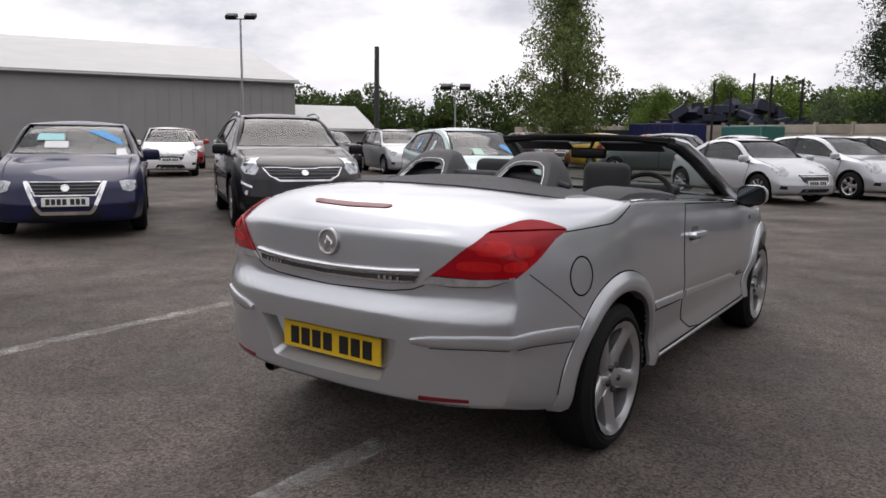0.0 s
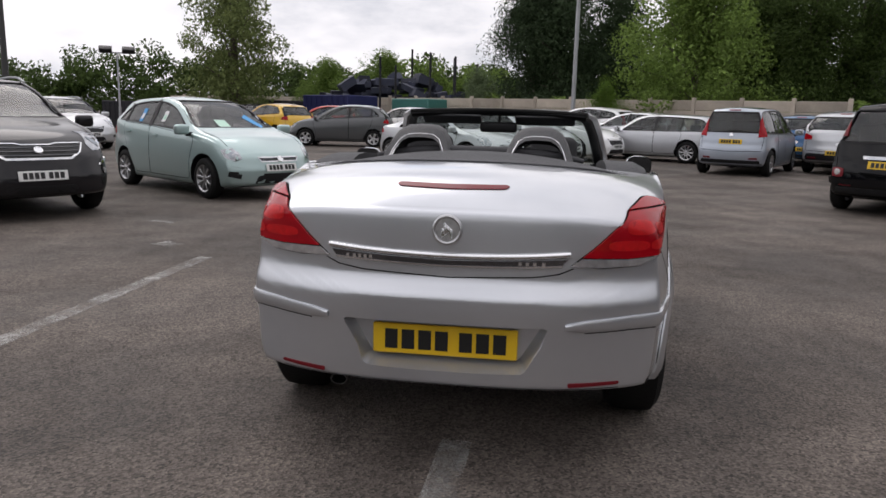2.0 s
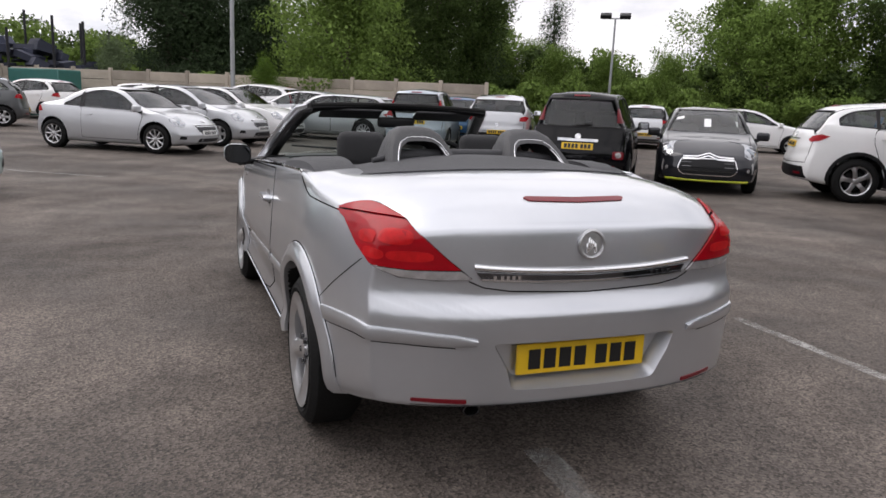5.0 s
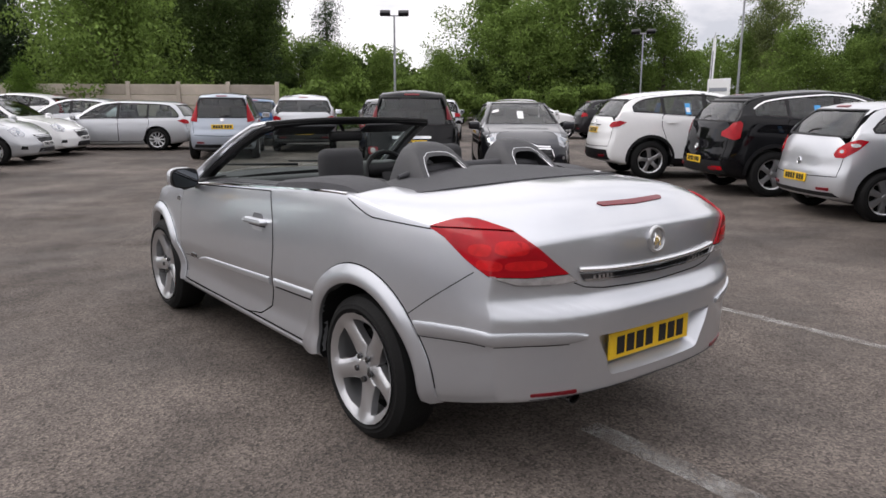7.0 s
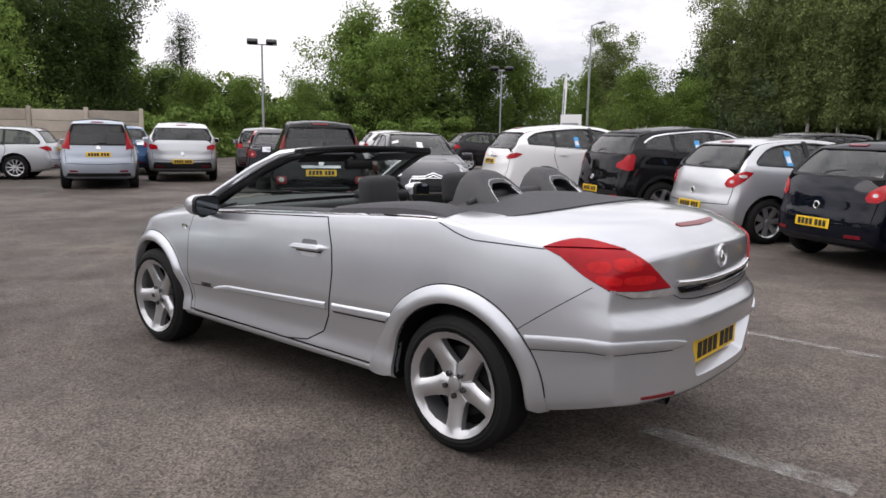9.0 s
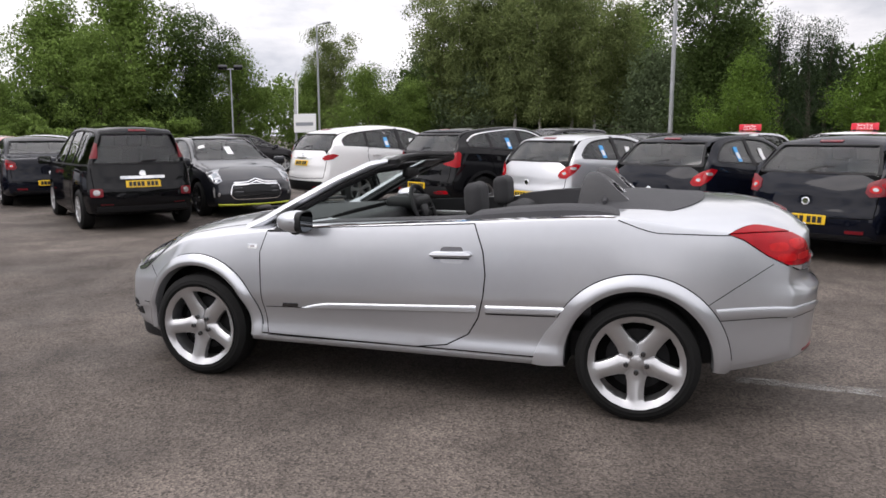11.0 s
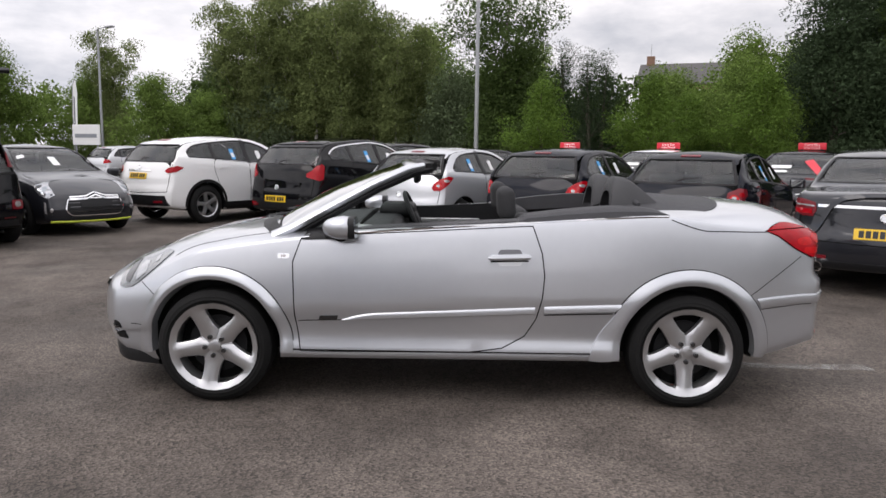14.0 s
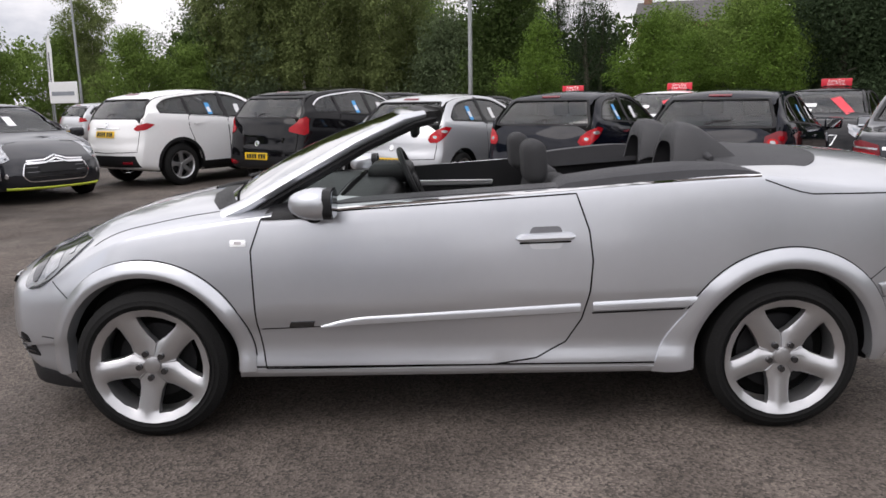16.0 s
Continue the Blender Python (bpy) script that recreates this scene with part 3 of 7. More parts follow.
def car_shape(kind, L, W, H, wb, front, R):
    """The body shell of a closed car: origin on the ground below its middle, nose along +y. front: overhang before the front axle."""
    key = (kind, L, W, H, wb, front, R)
    if key in SHELLS:
        return SHELLS[key]
    pr, yR, yF = PROFILES[kind], -L / 2, L / 2
    top = curve([(yR + u * L, z * H) for u, z in pr["top"]])
    b0, b1 = pr["belt"]
    low = 0.17 if kind != "suv" else 0.23
    belt_line = curve([(yR, b0 * H), (yR + 0.3 * L, (0.7 * b0 + 0.3 * b1) * H), (yR + 0.75 * L, b1 * H), (yF - 0.1, 0.50 * H), (yF, 0.42 * H)])
    hw = W / 2
    P = dict(yR=yR, yF=yF, top=top, belt=lambda y: min(belt_line(y), top(y) - 0.03),
             half=curve([(yR, hw * .90), (yR + .1 * L, hw * .965), (yR + .25 * L, hw), (yF - .3 * L, hw), (yF - .12 * L, hw * .975), (yF, hw * .88)]),
             bot=curve([(yR, low + .10), (yR + .1 * L, low + .03), (yR + .2 * L, low), (yF - .2 * L, low), (yF - .08 * L, low + .01), (yF, low + .05)]),
             shoulder=0.955, tumble=pr.get("tumble", .36), wide=0.52, crown=0.05, sub=2, stations=60, round=0.05,
             rin=curve([(low, .09), (low + .12, .02), (.24 * H + .1, 0), (.40 * H, .01), (.44 * H, .035), (.62 * H, .06), (H, .06)]),
             fin=curve([(low, .07), (low + .09, .01), (.22 * H + .1, 0), (.36 * H, .03), (.46 * H, .08), (.60 * H, .16), (H, .2)]),
             bow_r=0.24, pow_r=3.0, bow_f=0.34, pow_f=2.6)
    verts, faces = lofted(P)
    skin = Skin(verts, faces)
    c0, c1 = yR + pr["cab"][0] * L, yR + pr["cab"][1] * L
    back, cowl = 0.20 if kind != "mpv" else 0.16, 0.10
    lowz = lambda y: P["belt"](y) + 0.03
    upz = lambda y: min(top(y), top(y - back), top(y + cowl)) - 0.085
    ys = [q for q in np.linspace(max(c0, yR + pr.get("win", 0) * L), c1, 90) if upz(q) > lowz(q) + 0.03]
    side = [(q, lowz(q)) for q in ys[::6] + [ys[-1]]] + [(q, upz(q)) for q in ys[::-4] + [ys[0]]]
    side = [p for i, p in enumerate(side) if i == 0 or (Vector(p) - Vector(side[i - 1])).length > 0.02]
    def screen(z0, z1, pillar, y):
        zs = P["belt"](y)
        x = lambda z: hw * .955 - P["tumble"] * max(0, z - zs) - pillar
        n = 5
        zz = [z0 + (z1 - z0) * q / n for q in range(n + 1)]
        return [(x(z), z) for z in zz] + [(-x(z), z) for z in zz[::-1]]
    r0, r1, rp = pr["rwin"]
    rear = rounded(screen(r0 * H, r1 * H, rp, yR + .1 * L), 0.05)
    zc = max(b1 * H + 0.05, top(c1) + 0.012)
    fore = screen(zc, 0.955 * H if kind != "mpv" else .945 * H, 0.075, c1 - .2)
    cy0, cy1 = c0 + (0.10 if kind not in ("saloon", "coupe") else 0.05), c1 - 0.05
    rim = [(q, top(q) - .055) for q in np.linspace(cy1, cy0, 16)]
    outline = [(cy0, .42), (cy1, .42)] + [p for p in rim if p[1] > .46]
    wide_at = lambda y, z: (P["half"](y) * .93 if z < P["belt"](y) else P["half"](y) * .955 - P["tumble"] * (z - P["belt"](y))) - .055
    bm = bmesh.new()
    lo, hi = [bm.verts.new((-wide_at(y, z), y, z)) for y, z in outline], [bm.verts.new((wide_at(y, z), y, z)) for y, z in outline]
    bm.faces.new(lo)
    bm.faces.new(hi[::-1])
    for i in range(len(outline)):
        j = (i + 1) % len(outline)
        bm.faces.new((lo[i], lo[j], hi[j], hi[i]))
    bmesh.ops.triangulate(bm, faces=bm.faces[:])
    cuts = [bm, prism(side, "x", -1.5, 1.5)]
    cuts.append(merge(prism(rear, "y", -6, c0 + (.25 * L if kind in ("saloon", "coupe") else .13 * L)), prism(fore, "y", c1 - 0.27 * L, 6)))
    ax_f, ax_r = yF - front, yF - front - wb
    arch = R + 0.055
    cuts.append(merge(*[disc(s * (hw - 0.27), s * (hw + 0.3), ax, R + 0.01, arch, 36) for ax in (ax_r, ax_f) for s in (-1, 1)]))
    def lining(c):
        if abs(c.x) > hw - 0.28 and any(math.hypot(c.y - ax, c.z - R - 0.01) < arch + 0.002 for ax in (ax_r, ax_f)):
            return True
        loc, _, _, dist = skin.tree.find_nearest(c)
        return dist > 0.004
    mesh = carved(verts, faces, cuts, skin, lining)
    P["side"] = side
    SHELLS[key] = (mesh, skin, P, side, rear, fore, ax_f, ax_r, c0, c1, arch)
    return SHELLS[key]


def wheel_parts(R, width, spokes, rim, style=0):
    """Meshes of a wheel whose outer face looks along +x, hub at the origin."""
    w = width / 2
    tyre = lathe([(-w + .02, rim), (-w, rim + .02), (-w, R - .035), (-w + .03, R - .004), (-w + .06, R), (w - .06, R), (w - .03, R - .004), (w - .004, R - .035), (w - .004, R - .05), (w, R - .055), (w, rim + .02), (w - .012, rim)], 44)
    # added disc, coloured near-black as the shade behind the spokes
    back = lathe([(-.01, 0), (-.01, rim - .04), (-.02, rim - .03)], 28)
    discb = lathe([(0.0, 0.05), (0.0, rim * .66), (.012, rim * .66), (.012, 0.05)], 28)
    deep = style == 3
    hub_r = .094 if deep else .058
    widths = {0: [(hub_r, .040), (.09, .036), (.12, .032), (rim * .72, .034), (rim - .03, .046), (rim - .016, .062)], 1: [(hub_r, .020), (rim * .5, .015), (rim - .03, .017), (rim - .016, .026)], 2: [(hub_r, .034), (rim * .5, .036), (rim - .03, .044), (rim - .016, .056)], 3: [(hub_r, .060), (.118, .046), (rim * .75, .042), (rim - .036, .046), (rim - .016, .058)]}[style]
    lift = {0: .012, 1: .010, 2: .006, 3: .004}[style]
    half_w = curve(widths)
    radii = [hub_r, .104, .116, rim * .58, rim * .70, rim * .80, rim - .032] if deep else [hub_r, .08, .10, rim * .55, rim * .72, rim * .86, rim - .016]
    bm, rows = bmesh.new(), []
    sector = 2 * math.pi / spokes
    cap = bm.verts.new((w - (.018 if deep else .004), 0, 0))
    for r in [.020, .034, .036] + radii + [rim - .006, rim + .001, rim - .012, rim - .022, rim - .024]:
        b = min(half_w(max(r, hub_r)) / max(r, hub_r), sector * .46)
        k = (r - hub_r) / (rim - hub_r)
        depth = w - .022 + lift * math.sin(math.pi * min(max(k, 0), 1)) + .008 * max(k, 0)
        idx = len(rows)
        if deep:
            depth = w - .036 + .028 * max(k, 0)
        sunk = .014 if deep else 0
        if idx == 0: depth = w - .005 - sunk
        elif idx == 1: depth = w - .009 - sunk
        elif idx == 2: depth = w - .020 - sunk
        elif idx == 3: depth = w - .022 - sunk
        tail_d = {10: w - .005, 11: w - .002, 12: w - .014, 13: w - .05, 14: -w + .02}
        depth = tail_d.get(idx, depth)
        ring = []
        for i in range(spokes):
            a = sector * i + math.pi / 2
            free = sector - 2 * b
            edge = -.014 if style == 3 else -.006
            for q, dd in ((-b, edge), (-b * .55, 0), (0, -.004 if style == 0 else .001), (b * .55, 0), (b, edge), (b + free / 3, -.006), (b + free * 2 / 3, -.006)):
                x = depth + (dd if 3 <= idx <= 9 else 0)
                ring.append(bm.verts.new((x, r * math.cos(a + q), r * math.sin(a + q))))
        rows.append(ring)
    n = len(rows[0])
    for j in range(n):
        bm.faces.new((cap, rows[0][j], rows[0][(j + 1) % n]))
    for i in range(len(rows) - 1):
        for j in range(n):
            if not (3 <= i <= 8) or j % 7 < 4:
                bm.faces.new((rows[i][j], rows[i + 1][j], rows[i + 1][(j + 1) % n], rows[i][(j + 1) % n]))
    wins = [e for e in bm.edges if len(e.link_faces) == 1 and e.verts[0].co.x > 0 and max(math.hypot(v.co.y, v.co.z) for v in e.verts) < rim - .012]
    ex = bmesh.ops.extrude_edge_only(bm, edges=wins)
    for v in ex["geom"]:
        if isinstance(v, bmesh.types.BMVert):
            v.co.x -= .035
    face = bm
    bolts = []
    for i in range(5):
        a = 2 * math.pi * (i + (0 if deep else .5)) / 5 + math.pi / 2
        bolts.append(moved(lathe([(w - .022, .014), (w - .008, .013), (w - .006, 0)], 10), Matrix.Translation((-.010 if deep else 0, .055 * math.cos(a), .055 * math.sin(a)))))
    return dict(tyre=to_mesh("tyre", tyre, 40), rim=to_mesh("rim", face, 35), well=to_mesh("brake_disc", discb, 40), back=to_mesh("wheel_back", back, 40), bolts=[to_mesh("wheel_bolt", b, 40) for b in bolts])


WHEELS = {}


def add_wheels(car, xs, ys, R, width, spokes, rim, style, metal, turn=0.0, bolts=False):
    key = (R, width, spokes, rim, style)
    if key not in WHEELS:
        WHEELS[key] = wheel_parts(*key)
    k = WHEELS[key]
    for y in ys:
        for s in (-1, 1):
            m = Matrix.Translation((s * xs, y, R)) @ (Matrix.Rotation(math.pi if s < 0 else 0, 4, "Z")) @ Matrix.Rotation((turn[0] if y > 1 else turn[1]) if isinstance(turn, tuple) else turn * (1 if y > 0 else 1.3) + (0.3 if s > 0 else 0), 4, "X")
            t = part("wheel", k["rim"], metal, car, "alloy wheel rim", m)
            part("tyre", k["tyre"], RUBBER, t, "black rubber tyre")
            part("brake_disc", k["well"], DARK_ALLOY, t)
            part("wheel_back", k["back"], SEAM_AND_SHADE, t)
            if bolts:
                for b in k["bolts"]:
                    part("wheel_bolt", b, DARK_CHROME, t)


def number_plate(car, skin, x, z, rear, off=0.012, h=0.111, w=0.52, y=None):
    """A plate with bars for its characters."""
    loc, n = skin.meet(*(from_rear if rear else from_front)(x, z))
    at = Matrix.Translation((loc.x, loc.y if y is None else y, z)) @ (Matrix.Rotation(math.pi / 2, 4, "X") if rear else Matrix.Rotation(math.pi / 2, 4, "X") @ Matrix.Rotation(math.pi, 4, "Y"))
    tilt = math.asin(max(-0.3, min(0.3, n.z)))
    at = at @ Matrix.Rotation(-tilt if y is None else 0, 4, "X") @ Matrix.Translation((0, 0, off))
    pl = part("number_plate", box(-w / 2, w / 2, -h / 2, h / 2, -.012, 0.0, .004, 1), PLATE_Y if rear else PLATE_W, car, "yellow number plate" if rear else "white number plate", at)
    x = -w / 2 + 0.045
    for i in range(7):
        x += 0.026 if i == 4 else 0
        part("plate_bar", box(x, x + .046, -.036, .036, 0.0005, .0022), INK, pl)
        x += 0.0605


SEATS = {}


def seat_meshes():
    if not SEATS:
        back = moved(box(-.24, .24, -.07, .07, 0, .60, .05, 3), Matrix.Rotation(radians(14), 4, "X"))
        SEATS["back"] = to_mesh("seat_back", back, 50)
        SEATS["base"] = to_mesh("seat_base", box(-.25, .25, -.05, .50, -.16, .03, .05, 3), 50)
        SEATS["rest"] = to_mesh("headrest", moved(box(-.13, .13, -.05, .05, .63, .82, .045, 3), Matrix.Rotation(radians(14), 4, "X")), 50)
    return SEATS


def cabin(car, hw, y_front, y_rear, z, wheel_side=1, bench=True):
    s = seat_meshes()
    for x in (-.37, .37):
        m = Matrix.Translation((x, y_front, z))
        b = part("seat", s["base"], CLOTH, car, "dark cloth seat", m)
        part("seat_back", s["back"], CLOTH, b)
        part("headrest", s["rest"], CLOTH, b)
    if bench:
        for x in (-.37, .37):
            m = Matrix.Translation((x, y_rear, z + .02))
            b = part("seat", s["base"], CLOTH, car, "dark cloth rear seat", m)
            part("seat_back", s["back"], CLOTH, b)
            part("headrest", s["rest"], CLOTH, b)
    part("dashboard", box(-hw * .82, hw * .82, y_front + .78, y_front + 1.12, z - .05, z + .36, .07, 3), BLACK_TRIM, car)
    ring = [(0.18 * math.cos(2 * math.pi * i / 20), 0, 0.18 * math.sin(2 * math.pi * i / 20)) for i in range(20)]
    part("steering_wheel", tube(ring, .015, 6, closed=True), BLACK_TRIM, car, "", Matrix.Translation((.37, y_front + .62, z + .33)) @ Matrix.Rotation(radians(-25), 4, "X"))


def sticker(car, skin, y, z, s, colours=(BLUE_CARD, WHITE), w=0.10, h=0.20):
    loc, n = skin.meet(*from_side(s)(y, z))
    if loc is None:
        return
    p = [(y - w / 2, z - h / 2), (y + w / 2, z - h / 2), (y + w / 2, z + h / 2), (y - w / 2, z + h / 2)]
    c = part("window_card", laid(skin, p, from_side(s), .001, 0, .1), colours[0], car, "price card behind the window")
    q = [(y - w * .36, z - h * .30), (y + w * .36, z - h * .30), (y + w * .36, z + h * .12), (y - w * .36, z + h * .12)]
    part("card_panel", laid(skin, q, from_side(s), .002, 0, .1), colours[1], c)


def roof_sign(car, y, z, rz=0.0):
    """A small red sign on two feet on a car's roof."""
    m = Matrix.Translation((0, y, z)) @ Matrix.Rotation(rz, 4, "Z")
    sgn = part("roof_sign", box(-.28, .28, -.012, .012, .03, .185, .012, 2), RED_SIGN, car, "red sign board with white lettering", m)
    for x in (-.2, .2):
        part("sign_foot", box(x - .03, x + .03, -.06, .06, -.012, .045, .008, 1), BLACK_TRIM, sgn)
    for f, turn in ((-1, 0), (1, math.pi)):
        for i, t in enumerate(("Every Day", "Low Prices")):
            words(t, .074, SIGN_TEXT_WHITE, sgn, Matrix.Rotation(turn, 4, "Z") @ Matrix.Translation((0, -.0145, .138 - .062 * i)) @ Matrix.Rotation(math.pi / 2, 4, "X"))


def build_car(name, label, color, kind, L, W, H, wb, front, R, at, doors=4, tail=None, head=None, plate_r=.5, plate_f=.45, wheel=(5, .66, 0), wheel_metal=None, trim=None, rails=False, cards=True, glass_rear=None, grille=None, chrome_bar=None, sign=False, group="cars for sale", extra=None, badge=True, roof_paint=None, bench=True):
    mesh, skin, P, side, rear, fore, af, ar, c0, c1, arch = car_shape(kind, L, W, H, wb, front, R)
    if len(label.split()) < 5:
        label += " parked in the yard"
    car = thing(name, label, "car", group, at=at)
    hw, yR, yF = W / 2, -L / 2, L / 2
    body = part("body", mesh, color, car)
    if len(body.data.materials) < 2:
        body.data.materials.append(BLACK_TRIM)
    belt = P["belt"]
    gr = glass_rear or GLASS
    add_wheels(car, hw - .115, (ar, af), R, .205, wheel[0], R * wheel[1], wheel[2], wheel_metal or ALLOY, turn=(L * 7) % 1)
    cabin(car, hw, c1 - 1.05 - (0.1 if L > 4.2 else 0), max(c0 + (.42 if kind not in ("saloon", "coupe") else 1.0), ar + .12), .52 if kind not in ("suv", "mpv") else .68, bench=bench)
    ys = [p[0] for p in side]
    ymin, ymax = min(ys), max(ys)
    yb = c1 - 1.30 if doors == 4 else c1 - 1.55
    yd = yb - 0.82
    for s in (-1, 1):
        out = grown(side, 0.02)
        part("side_window", laid(skin, out, from_side(s), -.006, 0, .12), gr if glass_rear else GLASS, car)
        zt = P["top"](yb) - .06
        part("pillar_trim", laid(skin, [(yb - .045, belt(yb) - .0), (yb + .045, belt(yb)), (yb + .03, zt), (yb - .05, zt)], from_side(s), .002, .012, .1), BLACK_TRIM, car)
        if doors == 4 and yd > ymin + .12:
            part("pillar_trim", laid(skin, [(yd - .02, belt(yd)), (yd + .03, belt(yd)), (yd + .02, zt), (yd - .04, zt)], from_side(s), .002, .012, .1), BLACK_TRIM, car)
        part("window_trim", ribbon(skin, side, from_side(s), .022, .003, .06, True), BLACK_TRIM, car)
        zl = P["bot"](0) + .10
        xl = af - arch - .045
        d1 = [(yb + .01, zl), (xl, zl), (xl + .015, .55 * belt(c1)), (min(c1 + .04, xl + .12), belt(c1) - .06), (min(c1 - .06, xl + .08), belt(c1) + .005), (yb + .01, belt(yb) + .005)]
        fd = part("door", laid(skin, rounded(d1, .06), from_side(s), .0035, .006, .10), color, car)
        part("door_seam", ribbon(skin, grown(rounded(d1, .06), .004), from_side(s), .011, .0012, .08, True), SEAM_AND_SHADE, fd)
        hs = [(yb + .10, belt(yb) - .155), (yb + .28, belt(yb) - .15), (yb + .28, belt(yb) - .12), (yb + .10, belt(yb) - .125)]
        part("door_handle", laid(skin, rounded(hs, .012, 2), from_side(s), .028, .030, .05), color, fd)
        if doors == 4:
            d2 = [(max(yd + .02, ar + arch + .03), zl), (yb - .01, zl), (yb - .01, belt(yb) + .005), (yd - .03, belt(yd) + .005), (yd - .04, max(.84 * belt(yd), R + arch + .05))]
            rd = part("door", laid(skin, rounded(d2, .06), from_side(s), .0035, .006, .10), color, car)
            part("door_seam", ribbon(skin, grown(rounded(d2, .06), .004), from_side(s), .011, .0012, .08, True), SEAM_AND_SHADE, rd)
            hs = [(yd + .06, belt(yd) - .155), (yd + .24, belt(yd) - .15), (yd + .24, belt(yd) - .12), (yd + .06, belt(yd) - .125)]
            part("door_handle", laid(skin, rounded(hs, .012, 2), from_side(s), .028, .030, .05), color, rd)
        if trim == "cladding":
            z0 = P["bot"](0) + .015
            part("sill_cladding", laid(skin, [(ar + arch, z0), (af - arch, z0), (af - arch, z0 + .15), (ar + arch, z0 + .15)], from_side(s), .012, .02, .1), BLACK_TRIM, car)
            for ax in (ar, af):
                arc_o = [(ax + (arch + .05) * math.cos(radians(a)), R + .01 + (arch + .05) * math.sin(radians(a))) for a in range(-12, 193, 12)]
                arc_i = [(ax + (arch - .002) * math.cos(radians(a)), R + .01 + (arch - .002) * math.sin(radians(a))) for a in range(192, -13, -12)]
                part("arch_trim", laid(skin, arc_o + arc_i, from_side(s), .012, .02, .09), BLACK_TRIM, car)
        elif trim == "strip":
            zr = .55 * belt(0)
            part("rub_strip", laid(skin, [(ar + arch + .04, zr - .02), (af - arch - .04, zr - .025), (af - arch - .04, zr + .012), (ar + arch + .04, zr + .016)], from_side(s), .01, .014, .1), color, car)
        # mirror on its foot
        mz, my = belt(c1) + .09, c1 - .13
        mir = part("door_mirror", moved(box(-.11, .11, -.05, .06, -.075, .075, .04, 3), Matrix.Translation((s * (hw + .075), my, mz))), roof_paint or color, car)
        part("mirror_glass", moved(box(-.085, .085, -.004, .004, -.05, .055, .0), Matrix.Translation((s * (hw + .08), my - .052, mz))), MIRROR, mir)
        part("mirror_foot", moved(box(-.05, .05, -.03, .04, -.03, .03, .01, 1), Matrix.Translation((s * (hw - .035), my + .01, mz - .065))), BLACK_TRIM, mir)
        if tail:
            lamp = None
            for i, (poly, m) in enumerate(tail):
                way = round_corner(s, hw - .45, yR + .5, -1)
                if lamp is None:
                    lamp = part("tail_lamp", laid(skin, turned(poly), way, .008, .014, .05), m, car)
                else:
                    part("lamp_lens", laid(skin, turned(poly), way, .008 + .003 * i, .003, .04), m, lamp)
        else:
            tz = .62 * H
            poly = [(20, tz - .06), (62, tz - .1), (60, tz + .06), (30, tz + .05)]
            part("tail_lamp", laid(skin, turned(poly), round_corner(s, hw - .45, yR + .5, -1), .008, .014, .07), RED_LENS, car)
        hd = head or [(5, .535 * H), (26, .575 * H), (54, .55 * H), (66, .48 * H), (52, .425 * H), (26, .44 * H)]
        lamp = part("headlamp", laid(skin, turned(rounded(hd, .02, 2)), round_corner(s, hw - .45, yF - .55, 1), .006, .012, .07), LAMP_GLASS, car, "clear headlamp")
        ca, cz = sum(p[0] for p in hd) / len(hd), sum(p[1] for p in hd) / len(hd)
        ring = [(ca + 6.0 * math.cos(t), cz + .05 * math.sin(t)) for t in [2 * math.pi * i / 14 for i in range(14)]]
        part("lamp_reflector", laid(skin, turned(ring), round_corner(s, hw - .45, yF - .55, 1), .008, .004, .05), DIM_MIRROR, lamp)
        fog = [(38, .24 * H), (58, .235 * H), (58, .285 * H), (42, .29 * H)]
        part("fog_lamp_recess", laid(skin, turned(rounded(fog, .02, 2)), round_corner(s, hw - .45, yF - .55, 1), .003, .006, .07), BLACK_TRIM, car)
        if rails:
            pts = [(s * (hw * .955 - P["tumble"] * (H - belt(0)) - .03), y, P["top"](y) - (.012 if c0 + .45 < y < c1 - 1.2 else .05)) for y in np.linspace(c0 + .25, c1 - 1.02, 10)]
            part("roof_rail", tube([(p[0], p[1], p[2] + .02) for p in pts], .017, 6), rails, car)
    part("rear_window", laid(skin, grown(rear, .02), from_rear, -.006, 0, .12), glass_rear or GLASS, car)
    part("rear_window_trim", ribbon(skin, rear, from_rear, .03, .003, .05, True), BLACK_TRIM, car)
    part("windscreen", laid(skin, grown(fore, .02), from_front, -.006, 0, .12), SCREEN_GLASS, car)
    part("windscreen_trim", ribbon(skin, fore, from_front, .03, .003, .06, True), BLACK_TRIM, car)
    zc = min(q[1] for q in rear)
    if kind not in ("saloon", "coupe"):
        wip = part("rear_wiper", tube([(0, 0, 0), (.12, -.012, .035), (.30, -.012, .05)], .011, 6), BLACK_TRIM, car)
        loc, n = skin.meet(*from_rear(-.05, zc + .01))
        wip.location = loc + n * .03
    lh = part("high_brake_lamp", laid(skin, [(-.13, .935 * H), (.13, .935 * H), (.13, .948 * H), (-.13, .948 * H)], from_rear, .01, .012, .1), DARK_RED, car) if kind != "saloon" else None
    # tailgate line and bumper line
    hx = hw - .14
    tg = [(-hx, zc), (-hx * .96, .37 * H), (0, .355 * H), (hx * .96, .37 * H), (hx, zc)]
    part("tailgate_seam", ribbon(skin, tg, from_rear, .010, .0015, .06), SEAM_AND_SHADE, car)
    part("rear_diffuser", laid(skin, [(-hx, P["bot"](yR) + .03), (hx, P["bot"](yR) + .03), (hx * .92, .235 * H if trim != "cladding" else .33 * H), (-hx * .92, .235 * H if trim != "cladding" else .33 * H)], from_rear, .006, .012, .1), BLACK_TRIM, car)
